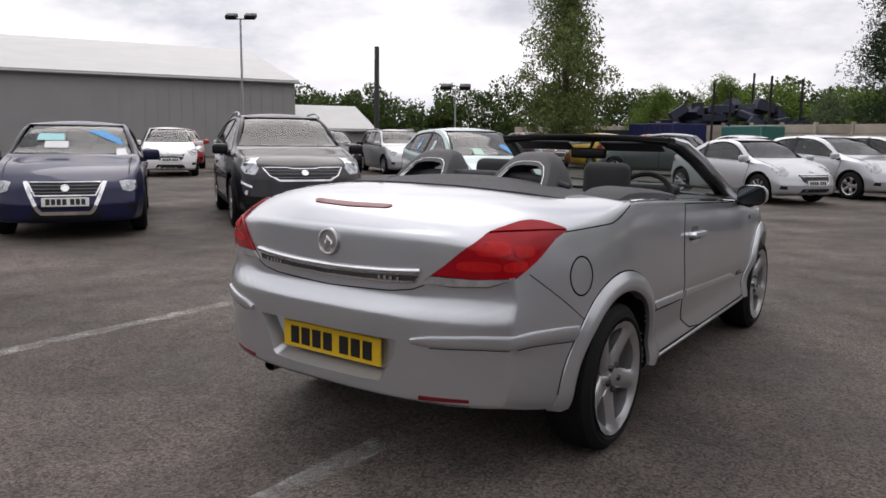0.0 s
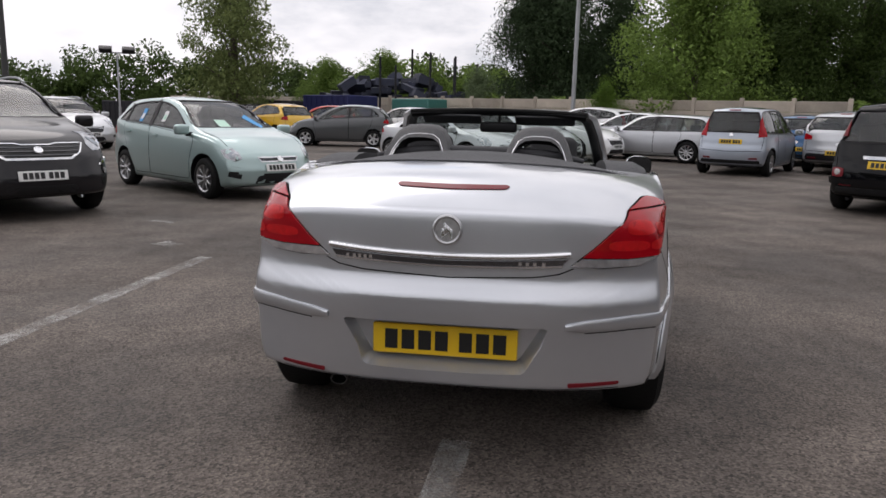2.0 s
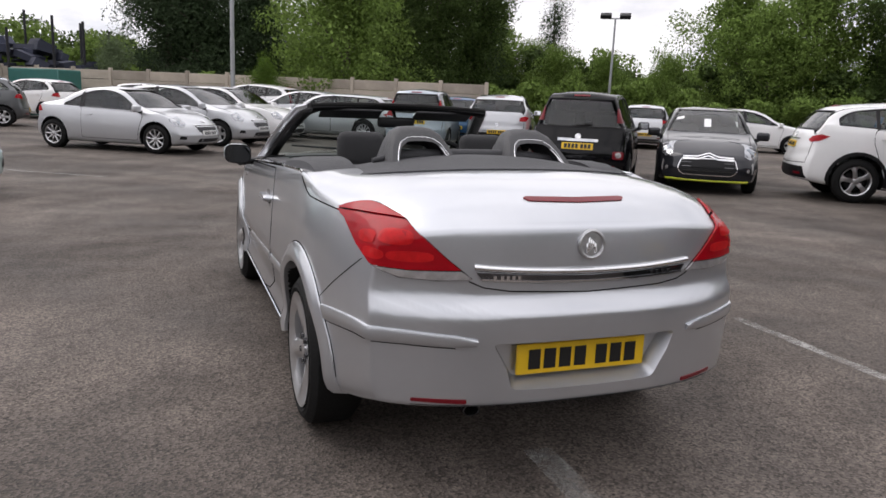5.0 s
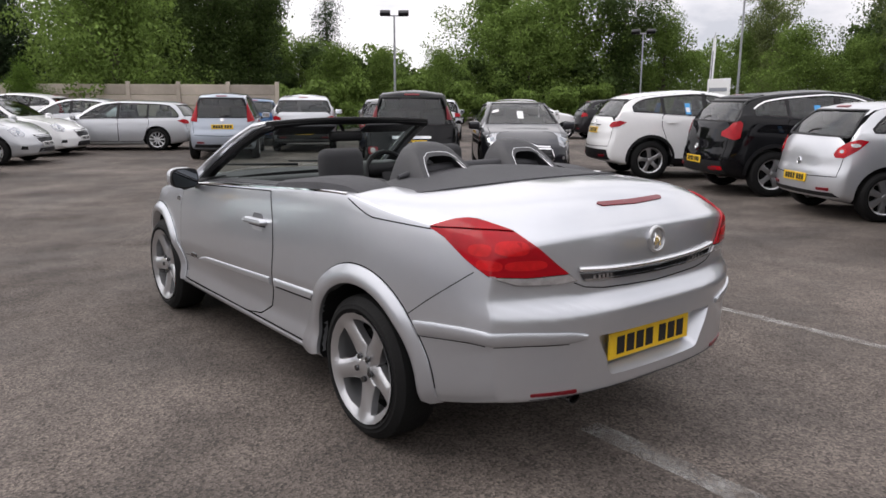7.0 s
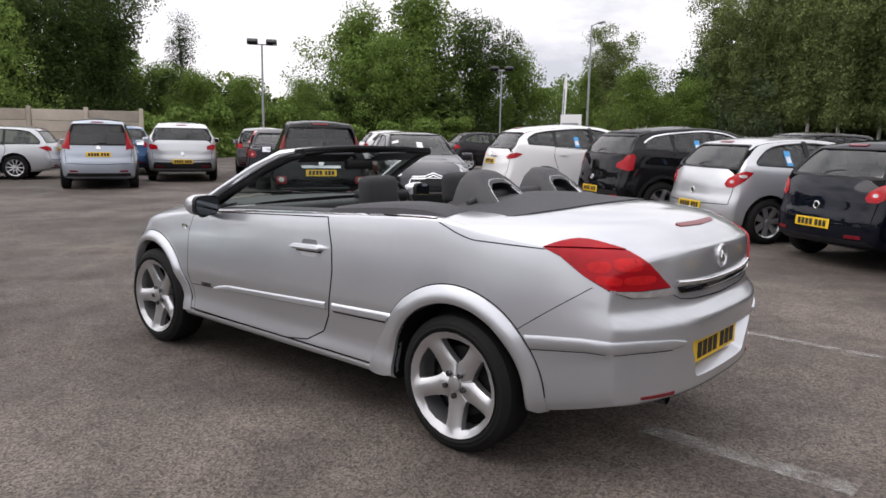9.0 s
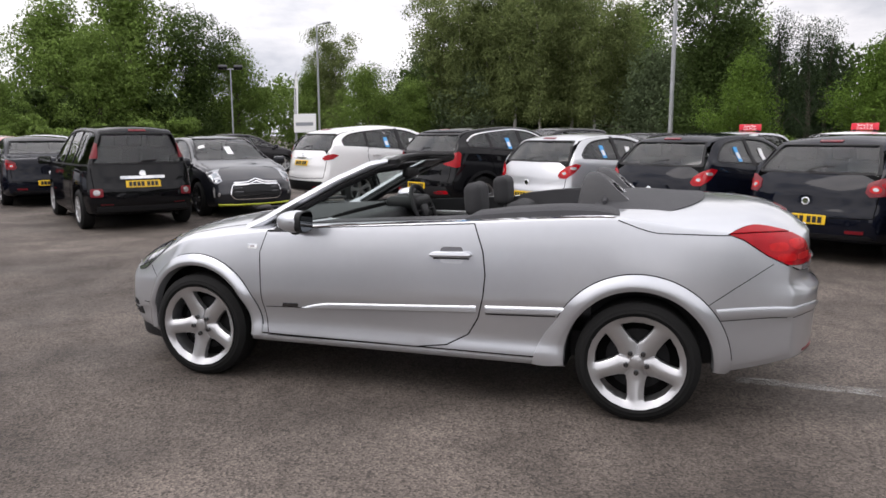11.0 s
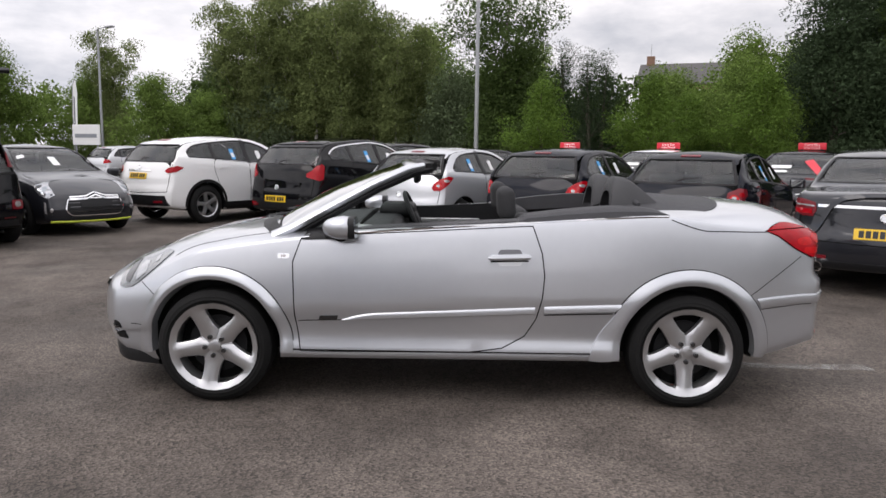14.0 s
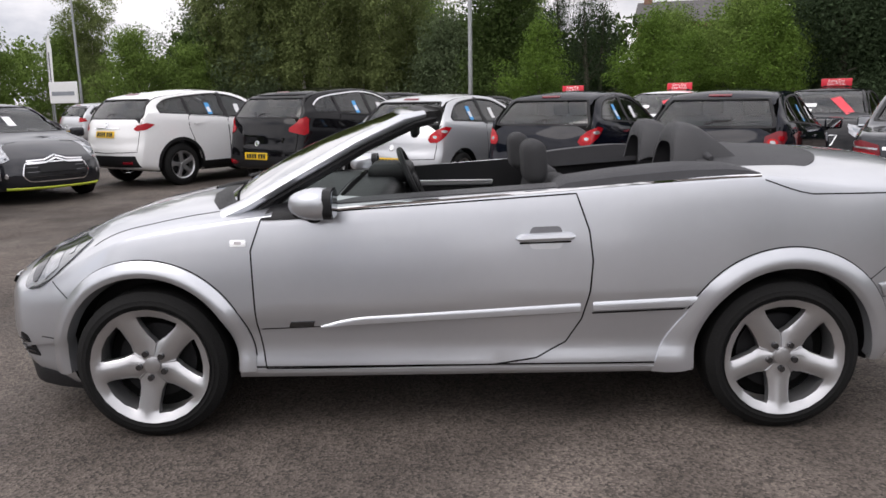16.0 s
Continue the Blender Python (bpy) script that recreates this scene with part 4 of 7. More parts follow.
    for s in (-1, 1):
        part("reflector", laid(skin, [(s * hx * .62, .25 * H), (s * hx * .86, .25 * H), (s * hx * .86, .275 * H), (s * hx * .62, .272 * H)][::s], from_rear, .014, .014, .1), DARK_RED, car)
    number_plate(car, skin, 0, plate_r, True)
    if chrome_bar:
        bz, bw, bh = chrome_bar
        part("tailgate_bar", laid(skin, [(-bw, bz), (bw, bz), (bw, bz + bh), (-bw, bz + bh)], from_rear, .016, .018, .1), CHROME, car, "chrome tailgate bar")
    if badge:
        nose_z = .50 * H if not grille else .45 * min(q[1] for q in grille) + .55 * max(q[1] for q in grille)
        for way, z in ((from_rear, plate_r + .2 if plate_r < .62 else plate_r + .16), (from_front, nose_z)):
            loc, n = skin.meet(*way(0, z))
            if loc is not None:
                b = part("badge", lathe([(0, .05), (.008, .048), (.010, .038), (.006, .034), (.006, 0)], 20), CHROME, car, "round chrome badge")
                b.matrix_basis = Matrix.Translation(loc + n * (.012 if way is from_front else 0)) @ n.to_track_quat("X", "Z").to_matrix().to_4x4()
    # nose
    g = grille or [(-.36, .36 * H), (-.30, .325 * H), (.30, .325 * H), (.36, .36 * H), (.42, .455 * H), (-.42, .455 * H)]
    gp = part("grille", laid(skin, g, from_front, .004, .01, .08), BLACK_TRIM, car, "black grille with a chrome edge")
    part("grille_surround", ribbon(skin, g, from_front, .016, .009, .05, True), CHROME, gp)
    z0, z1 = min(q[1] for q in g), max(q[1] for q in g)
    for i in range(1, 4):
        z = z0 + (z1 - z0) * i / 4
        xs = max(abs(q[0]) for q in g) * (.82 + .1 * i / 4)
        part("grille_bar", ribbon(skin, [(-xs, z), (xs, z)], from_front, .012, .008, .06), DARK_CHROME, gp)
    part("lower_intake", laid(skin, rounded([(-.42, .17 * H), (.42, .17 * H), (.36, .25 * H), (-.36, .25 * H)], .03, 2), from_front, .003, .008, .08), BLACK_TRIM, car)
    part("bonnet_seam", ribbon(skin, [(-hw * .78, yF - .40), (-hw * .80, c1 + .15), (-hw * .80, c1 + .05)], from_top, .010, .0015, .06), SEAM_AND_SHADE, car)
    part("bonnet_seam", ribbon(skin, [(hw * .78, yF - .40), (hw * .80, c1 + .15), (hw * .80, c1 + .05)], from_top, .010, .0015, .06), SEAM_AND_SHADE, car)
    if plate_f:
        number_plate(car, skin, 0, plate_f, False)
    if cards:
        for s in (-1, 1):
            sticker(car, skin, yb - .35, belt(yb) + .17, s)
            sticker(car, skin, yb + .32, belt(yb) + .16, s, (WHITE, GREEN_CARD) if cards == "green" else (WHITE, WHITE), .11, .16)
    if sign:
        roof_sign(car, c0 + .95, P["top"](c0 + .95))
    if extra:
        extra(car, skin, P, hw, yR, yF)
    return car


# ---- the silver convertible ----
def hero_skin():
    P = dict(yR=-.92, yF=3.465, sub=4, stations=120, round=.014, super=2.28, rear_run=.42, rin_fade=.6, shoulder=.955, tumble=1.25, wide=.47, crown=.05, cap_z=.53, cap_rings=[1 - i / 42 for i in range(1, 40)],
             top=curve([(-.92, .990), (-.89, 1.012), (-.82, 1.052), (-.65, 1.100), (-.5, 1.117), (-.33, 1.124), (.1, 1.095), (.6, 1.065), (1.2, 1.03), (1.8, 1.0), (2.1, .985), (2.45, .965), (2.8, .925), (3.05, .875), (3.25, .80), (3.38, .735), (3.465, .65)]),
             belt=curve([(-.92, .90), (-.6, .955), (-.2, .998), (0, 1.03), (.13, 1.05), (.5, 1.034), (.86, 1.010), (1.79, .947), (2.1, .92), (2.5, .865), (2.9, .815), (3.15, .755), (3.465, .56)]),
             half=curve([(-.92, .755), (-.7, .795), (-.4, .842), (0, .870), (.8, .878), (1.8, .878), (2.6, .872), (2.95, .85), (3.2, .79), (3.465, .66)]),
             bot=curve([(-.92, .37), (-.75, .33), (-.5, .29), (-.3, .27), (.4, .255), (2.2, .255), (2.9, .22), (3.3, .20), (3.465, .23)]),
             rin=curve([(.28, .12), (.33, .050), (.37, .022), (.43, .016), (.50, .012), (.58, .005), (.655, -.001), (.690, -.001), (.698, .002), (.712, .018), (.742, .046), (.755, .052), (.84, .055), (.95, .062), (.98, .068), (.992, .080), (1.1, .10)]),
             fin=curve([(.2, .12), (.3, .03), (.42, 0), (.55, .01), (.65, .06), (.72, .12), (.8, .2), (1.0, .3)]),
             bow_r=.30, pow_r=3.0, bow_f=.50, pow_f=2.9)
    return P, lofted(P)


def hero():
    P, (verts, faces) = hero_skin()
    skin = Skin(verts, faces)
    car = thing("convertible_car", "silver two-door convertible car with its roof folded down", "car", "")
    hz, arch, R = .325, .372, .319
    recess = bmesh.new()
    rings = []
    for y, top_x, low_x, zt, zb in ((-1.05, .420, .345, .605, .345), (-.838, .345, .262, .597, .458)):
        rings.append([recess.verts.new((x, y, z)) for x, z in rounded([(-top_x, zt), (-low_x, zb), (low_x, zb), (top_x, zt)], .02)])
    recess.faces.new(rings[0])
    recess.faces.new(rings[1][::-1])
    for i in range(len(rings[0])):
        j = (i + 1) % len(rings[0])
        recess.faces.new((rings[0][i], rings[1][i], rings[1][j], rings[0][j]))
    opening = rounded([(-.63, .26), (.63, .26), (.665, .55), (.665, 1.70), (.60, 1.84), (-.60, 1.84), (-.665, 1.70), (-.665, .55)], .05)
    cuts = [prism(opening, "z", .40, 2.0), recess]
    wells = bmesh.new()
    for ax in (0, 2.614):
        for s in (-1, 1):
            wells = merge(wells, disc(s * .60, s * 1.2, ax, hz, arch, 64))
    cuts.append(wells)
    def lining(c):
        if c.y < -.7:
            return False
        if abs(c.x) > .59 and any(math.hypot(c.y - ax, c.z - hz) < arch + .002 for ax in (0, 2.614)):
            return True
        return skin.tree.find_nearest(c)[3] > .004
    body = part("body", carved(verts, faces, cuts, skin, lining), SILVER, car)
    body.data.materials.append(BLACK_TRIM)
    add_wheels(car, .755, (0, 2.614), R, .225, 5, .246, 3, ALLOY, turn=(radians(26), radians(36)), bolts=True)

    for s in (-1, 1):
        S = from_side(s)
        # doors
        d = [(.84, .50), (.90, .40), (1.02, .335), (1.2, .31), (2.13, .305), (2.155, .50), (2.165, .80), (2.12, .925), (1.9, .945), (.865, 1.005), (.815, .86), (.80, .74), (.81, .62)]
        door = part("door", laid(skin, d, S, .0022, .008, .05), SILVER, car)
        part("door_seam", ribbon(skin, grown(d, .003), S, .008, .0010, .03, True), SEAM_AND_SHADE, door)
        # two flat patches paint the dish behind the handle: shaded above, lit below
        part("handle_recess", laid(skin, rounded([(.915, .846), (1.055, .844), (1.042, .880), (.928, .882)], .016, 4), S, .0035, .001, .03), surface("handle_shade", (.16, .16, .17), .4, .7, .8), door)
        part("handle_dish", laid(skin, rounded([(.925, .792), (1.045, .792), (1.06, .83), (.91, .832)], .02, 4), S, .0035, .001, .03), surface("handle_lit_silver", (.72, .73, .75), .3, .6, 1.0), door)
        part("door_handle", band(skin, [(.872, .846), (.89, .860), (1.085, .853), (1.105, .838)], [(.872, .838), (.89, .824), (1.085, .819), (1.105, .832)], S, [(0, .002), (0, .030), (.18, .040), (.6, .042), (.9, .034), (1, .002)], 18), SILVER, door, "silver door handle")
        # dark ribbon for the shade on the underside of the handle
        part("handle_gap", ribbon(skin, [(.885, .820), (1.09, .815)], S, .007, .0045, .03), SEAM_AND_SHADE, door)
        rub = [(0, -.002), (.10, .005), (.30, .010), (.8, .012), (.95, .006), (1, -.004)]
        part("rub_strip", band(skin, [(1.90, .486), (1.83, .508), (1.74, .525), (.845, .571)], [(1.90, .482), (1.83, .482), (1.74, .486), (.845, .526)], S, rub, 30), SILVER, door)
        # dark ribbon paints the shadow under the rub strip; likewise behind the door
        part("strip_shadow_gap", ribbon(skin, [(1.86, .478), (.845, .521)], S, .005, .002, .03), SEAM_AND_SHADE, door)
        part("door_emblem", laid(skin, [(1.93, .485), (2.03, .483), (2.02, .507), (1.92, .509)], S, .006, .004, .03), DARK_CHROME, door)
        # the crease is drawn as a dark line of painted shade, without a fold
        part("crease_line", ribbon(skin, [(1.89, .484), (2.14, .476)], S, .004, .004, .03), SEAM_AND_SHADE, door)
        part("rub_strip", band(skin, [(.795, .573), (.36, .590)], [(.795, .528), (.42, .540)], S, rub, 14), SILVER, car)
        part("strip_shadow_gap", ribbon(skin, [(.795, .523), (.42, .535)], S, .005, .002, .03), SEAM_AND_SHADE, car)
        # belt line strip and trim
        part("belt_strip", ribbon(skin, [(y, P["belt"](y) + .016) for y in np.linspace(.13, 1.93, 24)], S, .009, .005, .03), CHROME, car, "bright belt strip")
        # arches
        for ax, out_r in ((0, .458), (2.614, .442)):
            lo, hi = (-6, 188) if ax == 0 else (-9, 184)
            arc = np.linspace(lo, hi, 48)
            wide_r = lambda a: out_r + (.09 * max(0, (24 - a) / 30) if ax == 0 else .03 * max(0, (20 - a) / 30))
            arc_o = [(ax + wide_r(a) * math.cos(radians(a)), hz + wide_r(a) * math.sin(radians(a))) for a in arc]
            arc_i = [(ax + (arch - .002) * math.cos(radians(a)), hz + (arch - .002) * math.sin(radians(a))) for a in arc]
            part("arch_flare", band(skin, arc_o, arc_i, S, [(0, -.004), (.03, .008), (.35, .020), (.66, .027), (.80, .025), (.97, .016), (1, -.03)], 48), SILVER, car)
            part("arch_seam", ribbon(skin, [p for p, a in zip(arc_o, arc) if 26 < a < 176], S, .005, .002, .03), SEAM_AND_SHADE, car)
        # thin raised silver ribbon added as the highlight along the sill
        part("sill_strip", ribbon(skin, [(.46, .285), (2.18, .292)], S, .014, .004, .05), SILVER, car)
        part("sill_seam", ribbon(skin, [(.44, .305), (2.18, .310)], S, .006, .004, .05), SEAM_AND_SHADE, car)
        # rear corner
        C = round_corner(s, .30, -.35, -1)
        T = turned
        red = [(7.5, .990), (16, .965), (28, .893), (38, .846), (52, .838), (70.5, .842), (66, .872), (56.5, .945), (48, .988), (40, .991), (24, .992)]
        top_red = [(7.5, .994), (24, .998), (40, .997), (47, .994), (43, 1.003), (38.5, 1.012), (34, 1.020), (29, 1.026), (24, 1.028), (19, 1.023), (15, 1.015), (12, 1.007)]
        clear = [(38.5, .843), (52, .835), (70.8, .838), (75, .812), (62, .806), (48, .812)]
        gap = grown([(7, .991), (16, .963), (28, .891), (38, .843), (48, .810), (62, .804), (75.3, .811), (70.6, .842), (66.1, .872), (56.6, .945), (47.6, .993), (43.2, 1.005), (38.7, 1.014), (34.2, 1.022), (29, 1.029), (24, 1.031), (18.8, 1.026), (14.5, 1.017), (11.5, 1.009)], .002)
        seat = part("tail_lamp_seal", laid(skin, T(gap), C, .002, .006, .04), SEAM_AND_SHADE, car, "dark lamp seal")
        lamp = part("tail_lamp", laid(skin, T(red), C, .010, .014, .03), RED_LENS, car, "red tail lamp")
        # brighter red ovals paint the glow inside the lamp; nothing emits light
        for i, (u, v, du, dv) in enumerate(((46.5, .940, 6.5, .022), (34, .930, 5, .020), (52, .882, 8.5, .018), (38, .882, 5, .018))):
            part("brake_lens", laid(skin, T([(u + du * math.copysign(abs(math.cos(t)) ** .7, math.cos(t)), v + dv * math.copysign(abs(math.sin(t)) ** .7, math.sin(t))) for t in [q * math.pi / 9 for q in range(18)]]), C, .0115, .001, .03), GLOW_LENS, lamp, "brighter red patch painted as glow in the lens")
        part("upper_lens", laid(skin, T(top_red), C, .010, .014, .03), RED_LENS, lamp)
        part("clear_lens", laid(skin, T(clear), C, .010, .014, .03), CLEAR_LENS, lamp, "clear reversing lens")
        part("bumper_strip", band(skin, T([(2, .622), (12, .632), (30, .643), (52, .642), (70, .630), (77.5, .616)]), T([(5, .566), (12, .572), (30, .588), (52, .592), (70, .586), (77.5, .594)]), C, [(0, -.002), (.03, .008), (.22, .012), (.8, .010), (.94, .006), (1, -.004)], 30), SILVER, car)
        # painted shadow line below the bumper strip
        part("strip_shadow_gap", ribbon(skin, T([(5, .563), (12, .569), (30, .585), (52, .589), (70, .583)]), C, .003, .001, .03), SEAM_AND_SHADE, car)
        part("bumper_seam", ribbon(skin, [(-.275, .597), (-.45, .725), (-.63, .850)], S, .0035, .0008, .03), SEAM_AND_SHADE, car)
        part("boot_seam", ribbon(skin, [(.115, 1.05), (.02, 1.015), (-.03, 1.0), (-.08, .990), (-.42, .985)], S, .005, .0015, .02), SEAM_AND_SHADE, car)
        part("boot_seam", ribbon(skin, [(s * .44, .803), (s * .39, .782), (s * .30, .769), (0, .757)], from_rear, .004, .0012, .03), SEAM_AND_SHADE, car)
        part("reflector", laid(skin, rounded([(s * .44, .382), (s * .62, .388), (s * .62, .400), (s * .44, .398)][::s], .005, 2), from_rear, .004, .004, .05), DARK_RED, car)
        # nose corner
        hl = [(2.885, .824), (2.96, .750), (3.03, .690), (3.08, .652), (3.13, .618), (3.19, .605), (3.225, .612), (3.235, .68), (3.21, .75), (3.14, .79), (3.0, .820)]
        lamp = part("headlamp", laid(skin, rounded(hl, .015, 3), S, .006, .012, .03), surface("smoked_lamp_glass", (.17, .18, .19), .08, .6, 1.0, var=.5, scale=18), car, "clear headlamp")
        spot = lambda y, z, a, b: [(y + a * math.cos(t), z + b * math.sin(t)) for t in [i * math.pi / 8 for i in range(16)]]
        part("lamp_reflector", laid(skin, [(3.035, .705), (3.10, .655), (3.115, .70), (3.105, .745), (3.05, .755)], S, .008, .003, .03), LAMP_GLASS, lamp)
        part("lamp_reflector", laid(skin, [(2.975, .765), (3.00, .755), (3.005, .785), (2.975, .792)], S, .008, .003, .03), LAMP_GLASS, lamp)
        part("lamp_reflector", laid(skin, spot(3.165, .69, .03, .055), S, .008, .004, .03), DARK_CHROME, lamp)
        part("fog_recess", laid(skin, rounded([(3.255, .42), (3.215, .41), (3.165, .31), (3.235, .315), (3.262, .37)], .012, 3), S, .003, .004, .03), BLACK_TRIM, car)
        for i in range(3):
            part("fog_slat", ribbon(skin, [(3.185 + .012 * i, .330 + .026 * i), (3.245 + .006 * i, .335 + .028 * i)], S, .008, .008, .02), DARK_CHROME, car)
        part("nose_seam", ribbon(skin, [(3.02, .415), (3.13, .412)], S, .004, .0012, .03), SEAM_AND_SHADE, car)
        part("nose_seam", ribbon(skin, [(2.915, .56), (3.06, .652)], S, .004, .0010, .03), SEAM_AND_SHADE, car)
        rep = part("side_repeater", laid(skin, rounded([(2.185, .818), (2.25, .818), (2.25, .845), (2.185, .845)], .006, 2), S, .006, .006, .03), CHROME, car, "small side repeater lamp")
        part("repeater_lens", laid(skin, [(2.205, .825), (2.232, .825), (2.232, .838), (2.205, .838)], S, .007, .004, .03), CLEAR_LENS, rep)
        part("bonnet_seam", ribbon(skin, [(s * .70, 2.30), (s * .745, 2.6), (s * .73, 2.85)], from_top, .005, .0012, .03), SEAM_AND_SHADE, car)
        # mirror
        shell = bmesh.new()
        bmesh.ops.create_uvsphere(shell, u_segments=28, v_segments=16, radius=1)
        for v in shell.verts:
            x, y, z = (math.copysign(abs(c) ** .75, c) for c in v.co)
            k = 1 - .22 * max(0, y)
            v.co = (s * (.945 + .085 * x * k), 1.885 + (.10 * y if y > 0 else max(-.062, .10 * y)), 1.0 + .062 * z * k)
        mir = part("door_mirror", shell, SILVER, car, "silver door mirror")
        oval = lambda k: [(s * .945 + .085 * k * math.copysign(abs(math.cos(t)) ** .6, math.cos(t)), 1.0 + .062 * k * math.copysign(abs(math.sin(t)) ** .6, math.sin(t))) for t in [q * math.pi / 14 for q in range(28)]]
        part("mirror_rim", prism(oval(.95), "y", 1.812, 1.845), BLACK_TRIM, mir)
        # mirror colour is darkened to stand for a dark reflection
        part("mirror_glass", prism(oval(.86), "y", 1.808, 1.812), surface("dark_reflection_mirror", (.10, .11, .12), .03, 1.0, var=.05), mir)
        part("mirror_foot", tube([(s * .77, 2.02, .945), (s * .82, 1.98, .945), (s * .88, 1.92, .945), (s * .93, 1.89, .94)], [.040, .032, .027, .03], 8, .7), BLACK_TRIM, mir)
        part("mirror_sail", laid(skin, [(1.93, .925), (2.12, .92), (2.10, .955), (1.98, .975), (1.93, .965)], S, .012, .016, .04), BLACK_TRIM, car, "black mirror sail panel")
        # screen pillar
        path = [(s * .735, 2.30, .925), (s * .722, 2.20, .970), (s * .690, 2.0, 1.082), (s * .640, 1.76, 1.213), (s * .590, 1.56, 1.303), (s * .555, 1.47, 1.322)]
        part("screen_pillar", tube(path, [.052, .048, .043, .042, .042, .03], 10, .62), SILVER, car, "silver windscreen pillar")
        inner = [(x - s * .022, y - .045, z - .018) for x, y, z in path[1:]]
        part("pillar_seal", tube(inner, [.04, .036, .034, .034, .03], 8, .7), BLACK_TRIM, car)
        # inner trims
        part("door_top_trim", laid(skin, [(s * .668, .30), (s * .765, .30), (s * .768, 1.0), (s * .760, 1.90), (s * .668, 1.75)][::s], from_top, .004, .03, .06), LEATHER, car)
        part("door_card_strip", box(s * .655 - .008, s * .655 + .008, 1.10, 1.62, .880, .915, .006, 1), ALLOY, car, "silver door card strip")
        wedge = []
        bm = bmesh.new()
        for y, h in ((.93, .004), (.89, .028), (.69, .040), (.5, .046), (.395, .046), (.24, .036), (.16, .020), (.113, .004)):
            b = P["belt"](y) + .020
            wedge.append([bm.verts.new(p) for p in ((s * .792, y, b - .02), (s * .780, y, b + h * .6), (s * .745, y, b + h), (s * .60, y, b + h + .004), (s * .60, y, b - .05))])
        for p, q in zip(wedge, wedge[1:]):
            for i in range(4):
                bm.faces.new((p[i], p[i + 1], q[i + 1], q[i]))
        part("quarter_trim", bm, TONNEAU, car, "charcoal quarter trim")
        # roll hoop
        arcs, bm = [], bmesh.new()
        out = [(-.185, 1.07), (-.168, 1.13), (-.148, 1.19), (-.122, 1.235), (-.080, 1.260), (-.03, 1.264), (.02, 1.264), (.065, 1.258), (.100, 1.235), (.124, 1.19), (.145, 1.13), (.160, 1.07)]
        for y, lean, k, t in ((.350, -.12, .80, .035), (.344, -.12, .95, .014), (.325, 0, 1.0, .0), (.29, .6, 1.0, .0), (.265, 1.1, .985, .0), (.250, 1.15, .96, .010)):
            cx = s * .275
            ring = []
            for x, z in out:
                zz = 1.07 + (z - 1.07 - t) * k
                ring.append(bm.verts.new((cx - s * x * (1 - t), y - lean * (1.255 - zz), zz)))
            for x, z in out[::-1]:
                zz = 1.055 + max(0, z - 1.085) * .86 * k
                ring.append(bm.verts.new((cx - s * x * .84, y - lean * (1.255 - zz), zz)))
            arcs.append(ring)
        for p, q in zip(arcs, arcs[1:]):
            for i in range(len(p)):
                bm.faces.new((p[i], p[(i + 1) % len(p)], q[(i + 1) % len(p)], q[i]))
        bm.faces.new(arcs[0])
        bm.faces.new(arcs[-1][::-1])
        hoop = part("roll_hoop", bm, LEATHER, car, "padded charcoal roll hoop")
        tp = [(s * .275 - s * x * .84, .262 - 1.15 * (1.255 - (1.06 + max(0, z - 1.08) * .84)), 1.06 + max(0, z - 1.08) * .84) for x, z in out]
        part("hoop_tube", tube(tp, .0085, 8), CHROME, hoop, "bright hoop tube")
        # seats
        for y, zb in ((.98, .52), (.38, .50)):
            st = part("seat", moved(box(-.25, .25, -.02, .50, -.10, .08, .06, 3), Matrix.Translation((s * .36, y, zb))), CLOTH, car, "dark cloth seat")
            back_h = .52 if y > .5 else .44
            part("seat_back", moved(box(-.24, .24, -.075, .075, 0, back_h, .06, 3), Matrix.Translation((s * .36, y - .03, zb)) @ Matrix.Rotation(radians(12), 4, "X")), CLOTH, st)
            if y > .5:
                part("headrest", moved(box(-.135, .135, -.055, .05, 0, .20, .05, 4), Matrix.Translation((s * .36, y - .005, 1.0)) @ Matrix.Rotation(radians(-4), 4, "X")), CLOTH, st, "dark cloth headrest")
                part("headrest_post", tube([(s * .36 - .06, y - .03, .96), (s * .36 - .06, y - .01, 1.03)], .007, 6), CHROME, st)
                part("headrest_post", tube([(s * .36 + .06, y - .03, .96), (s * .36 + .06, y - .01, 1.03)], .007, 6), CHROME, st)

    # rear centre
    bar_t = [(-.425, .852), (-.2, .840), (0, .834), (.2, .840), (.425, .852)]
    path = [skin.meet(*from_rear(x, .834 + .018 * (x / .425) ** 2)) for x in np.linspace(-.425, .425, 21)]
    part("chrome_bar", tube([p + n * .006 for p, n in path], .011, 10), CHROME, car, "chrome boot bar")
    # chrome insert whose dark reflections are put into its base colour
    part("bar_insert", laid(skin, [(x * .98, z - .017) for x, z in bar_t] + [(.400, .812), (.2, .803), (0, .799), (-.2, .803), (-.400, .812)], from_rear, .006, .008, .04), surface("dark_reflection_chrome", (.16, .16, .17), .05, .95, var=.3, scale=9), car, "chrome strip under the bar, coloured dark for its reflections")
    for x in (-.36, -.335, -.315, -.295, -.275, .25, .275, .30, .33):
        part("script_bar", ribbon(skin, [(x, .817), (x + .011, .817)], from_rear, .012, .0095, .01), CHROME, car)
    part("lower_bar", ribbon(skin, [(-.400, .811), (-.2, .802), (0, .798), (.2, .802), (.400, .811)], from_rear, .006, .009, .04), CHROME, car)
    part("high_brake_lamp", laid(skin, rounded([(-.205, 1.066), (-.19, 1.058), (0, 1.054), (.19, 1.058), (.205, 1.066), (.19, 1.070), (0, 1.068), (-.19, 1.070)], .004, 2), from_rear, .004, .006, .03), DARK_RED, car, "dark red high brake lamp")
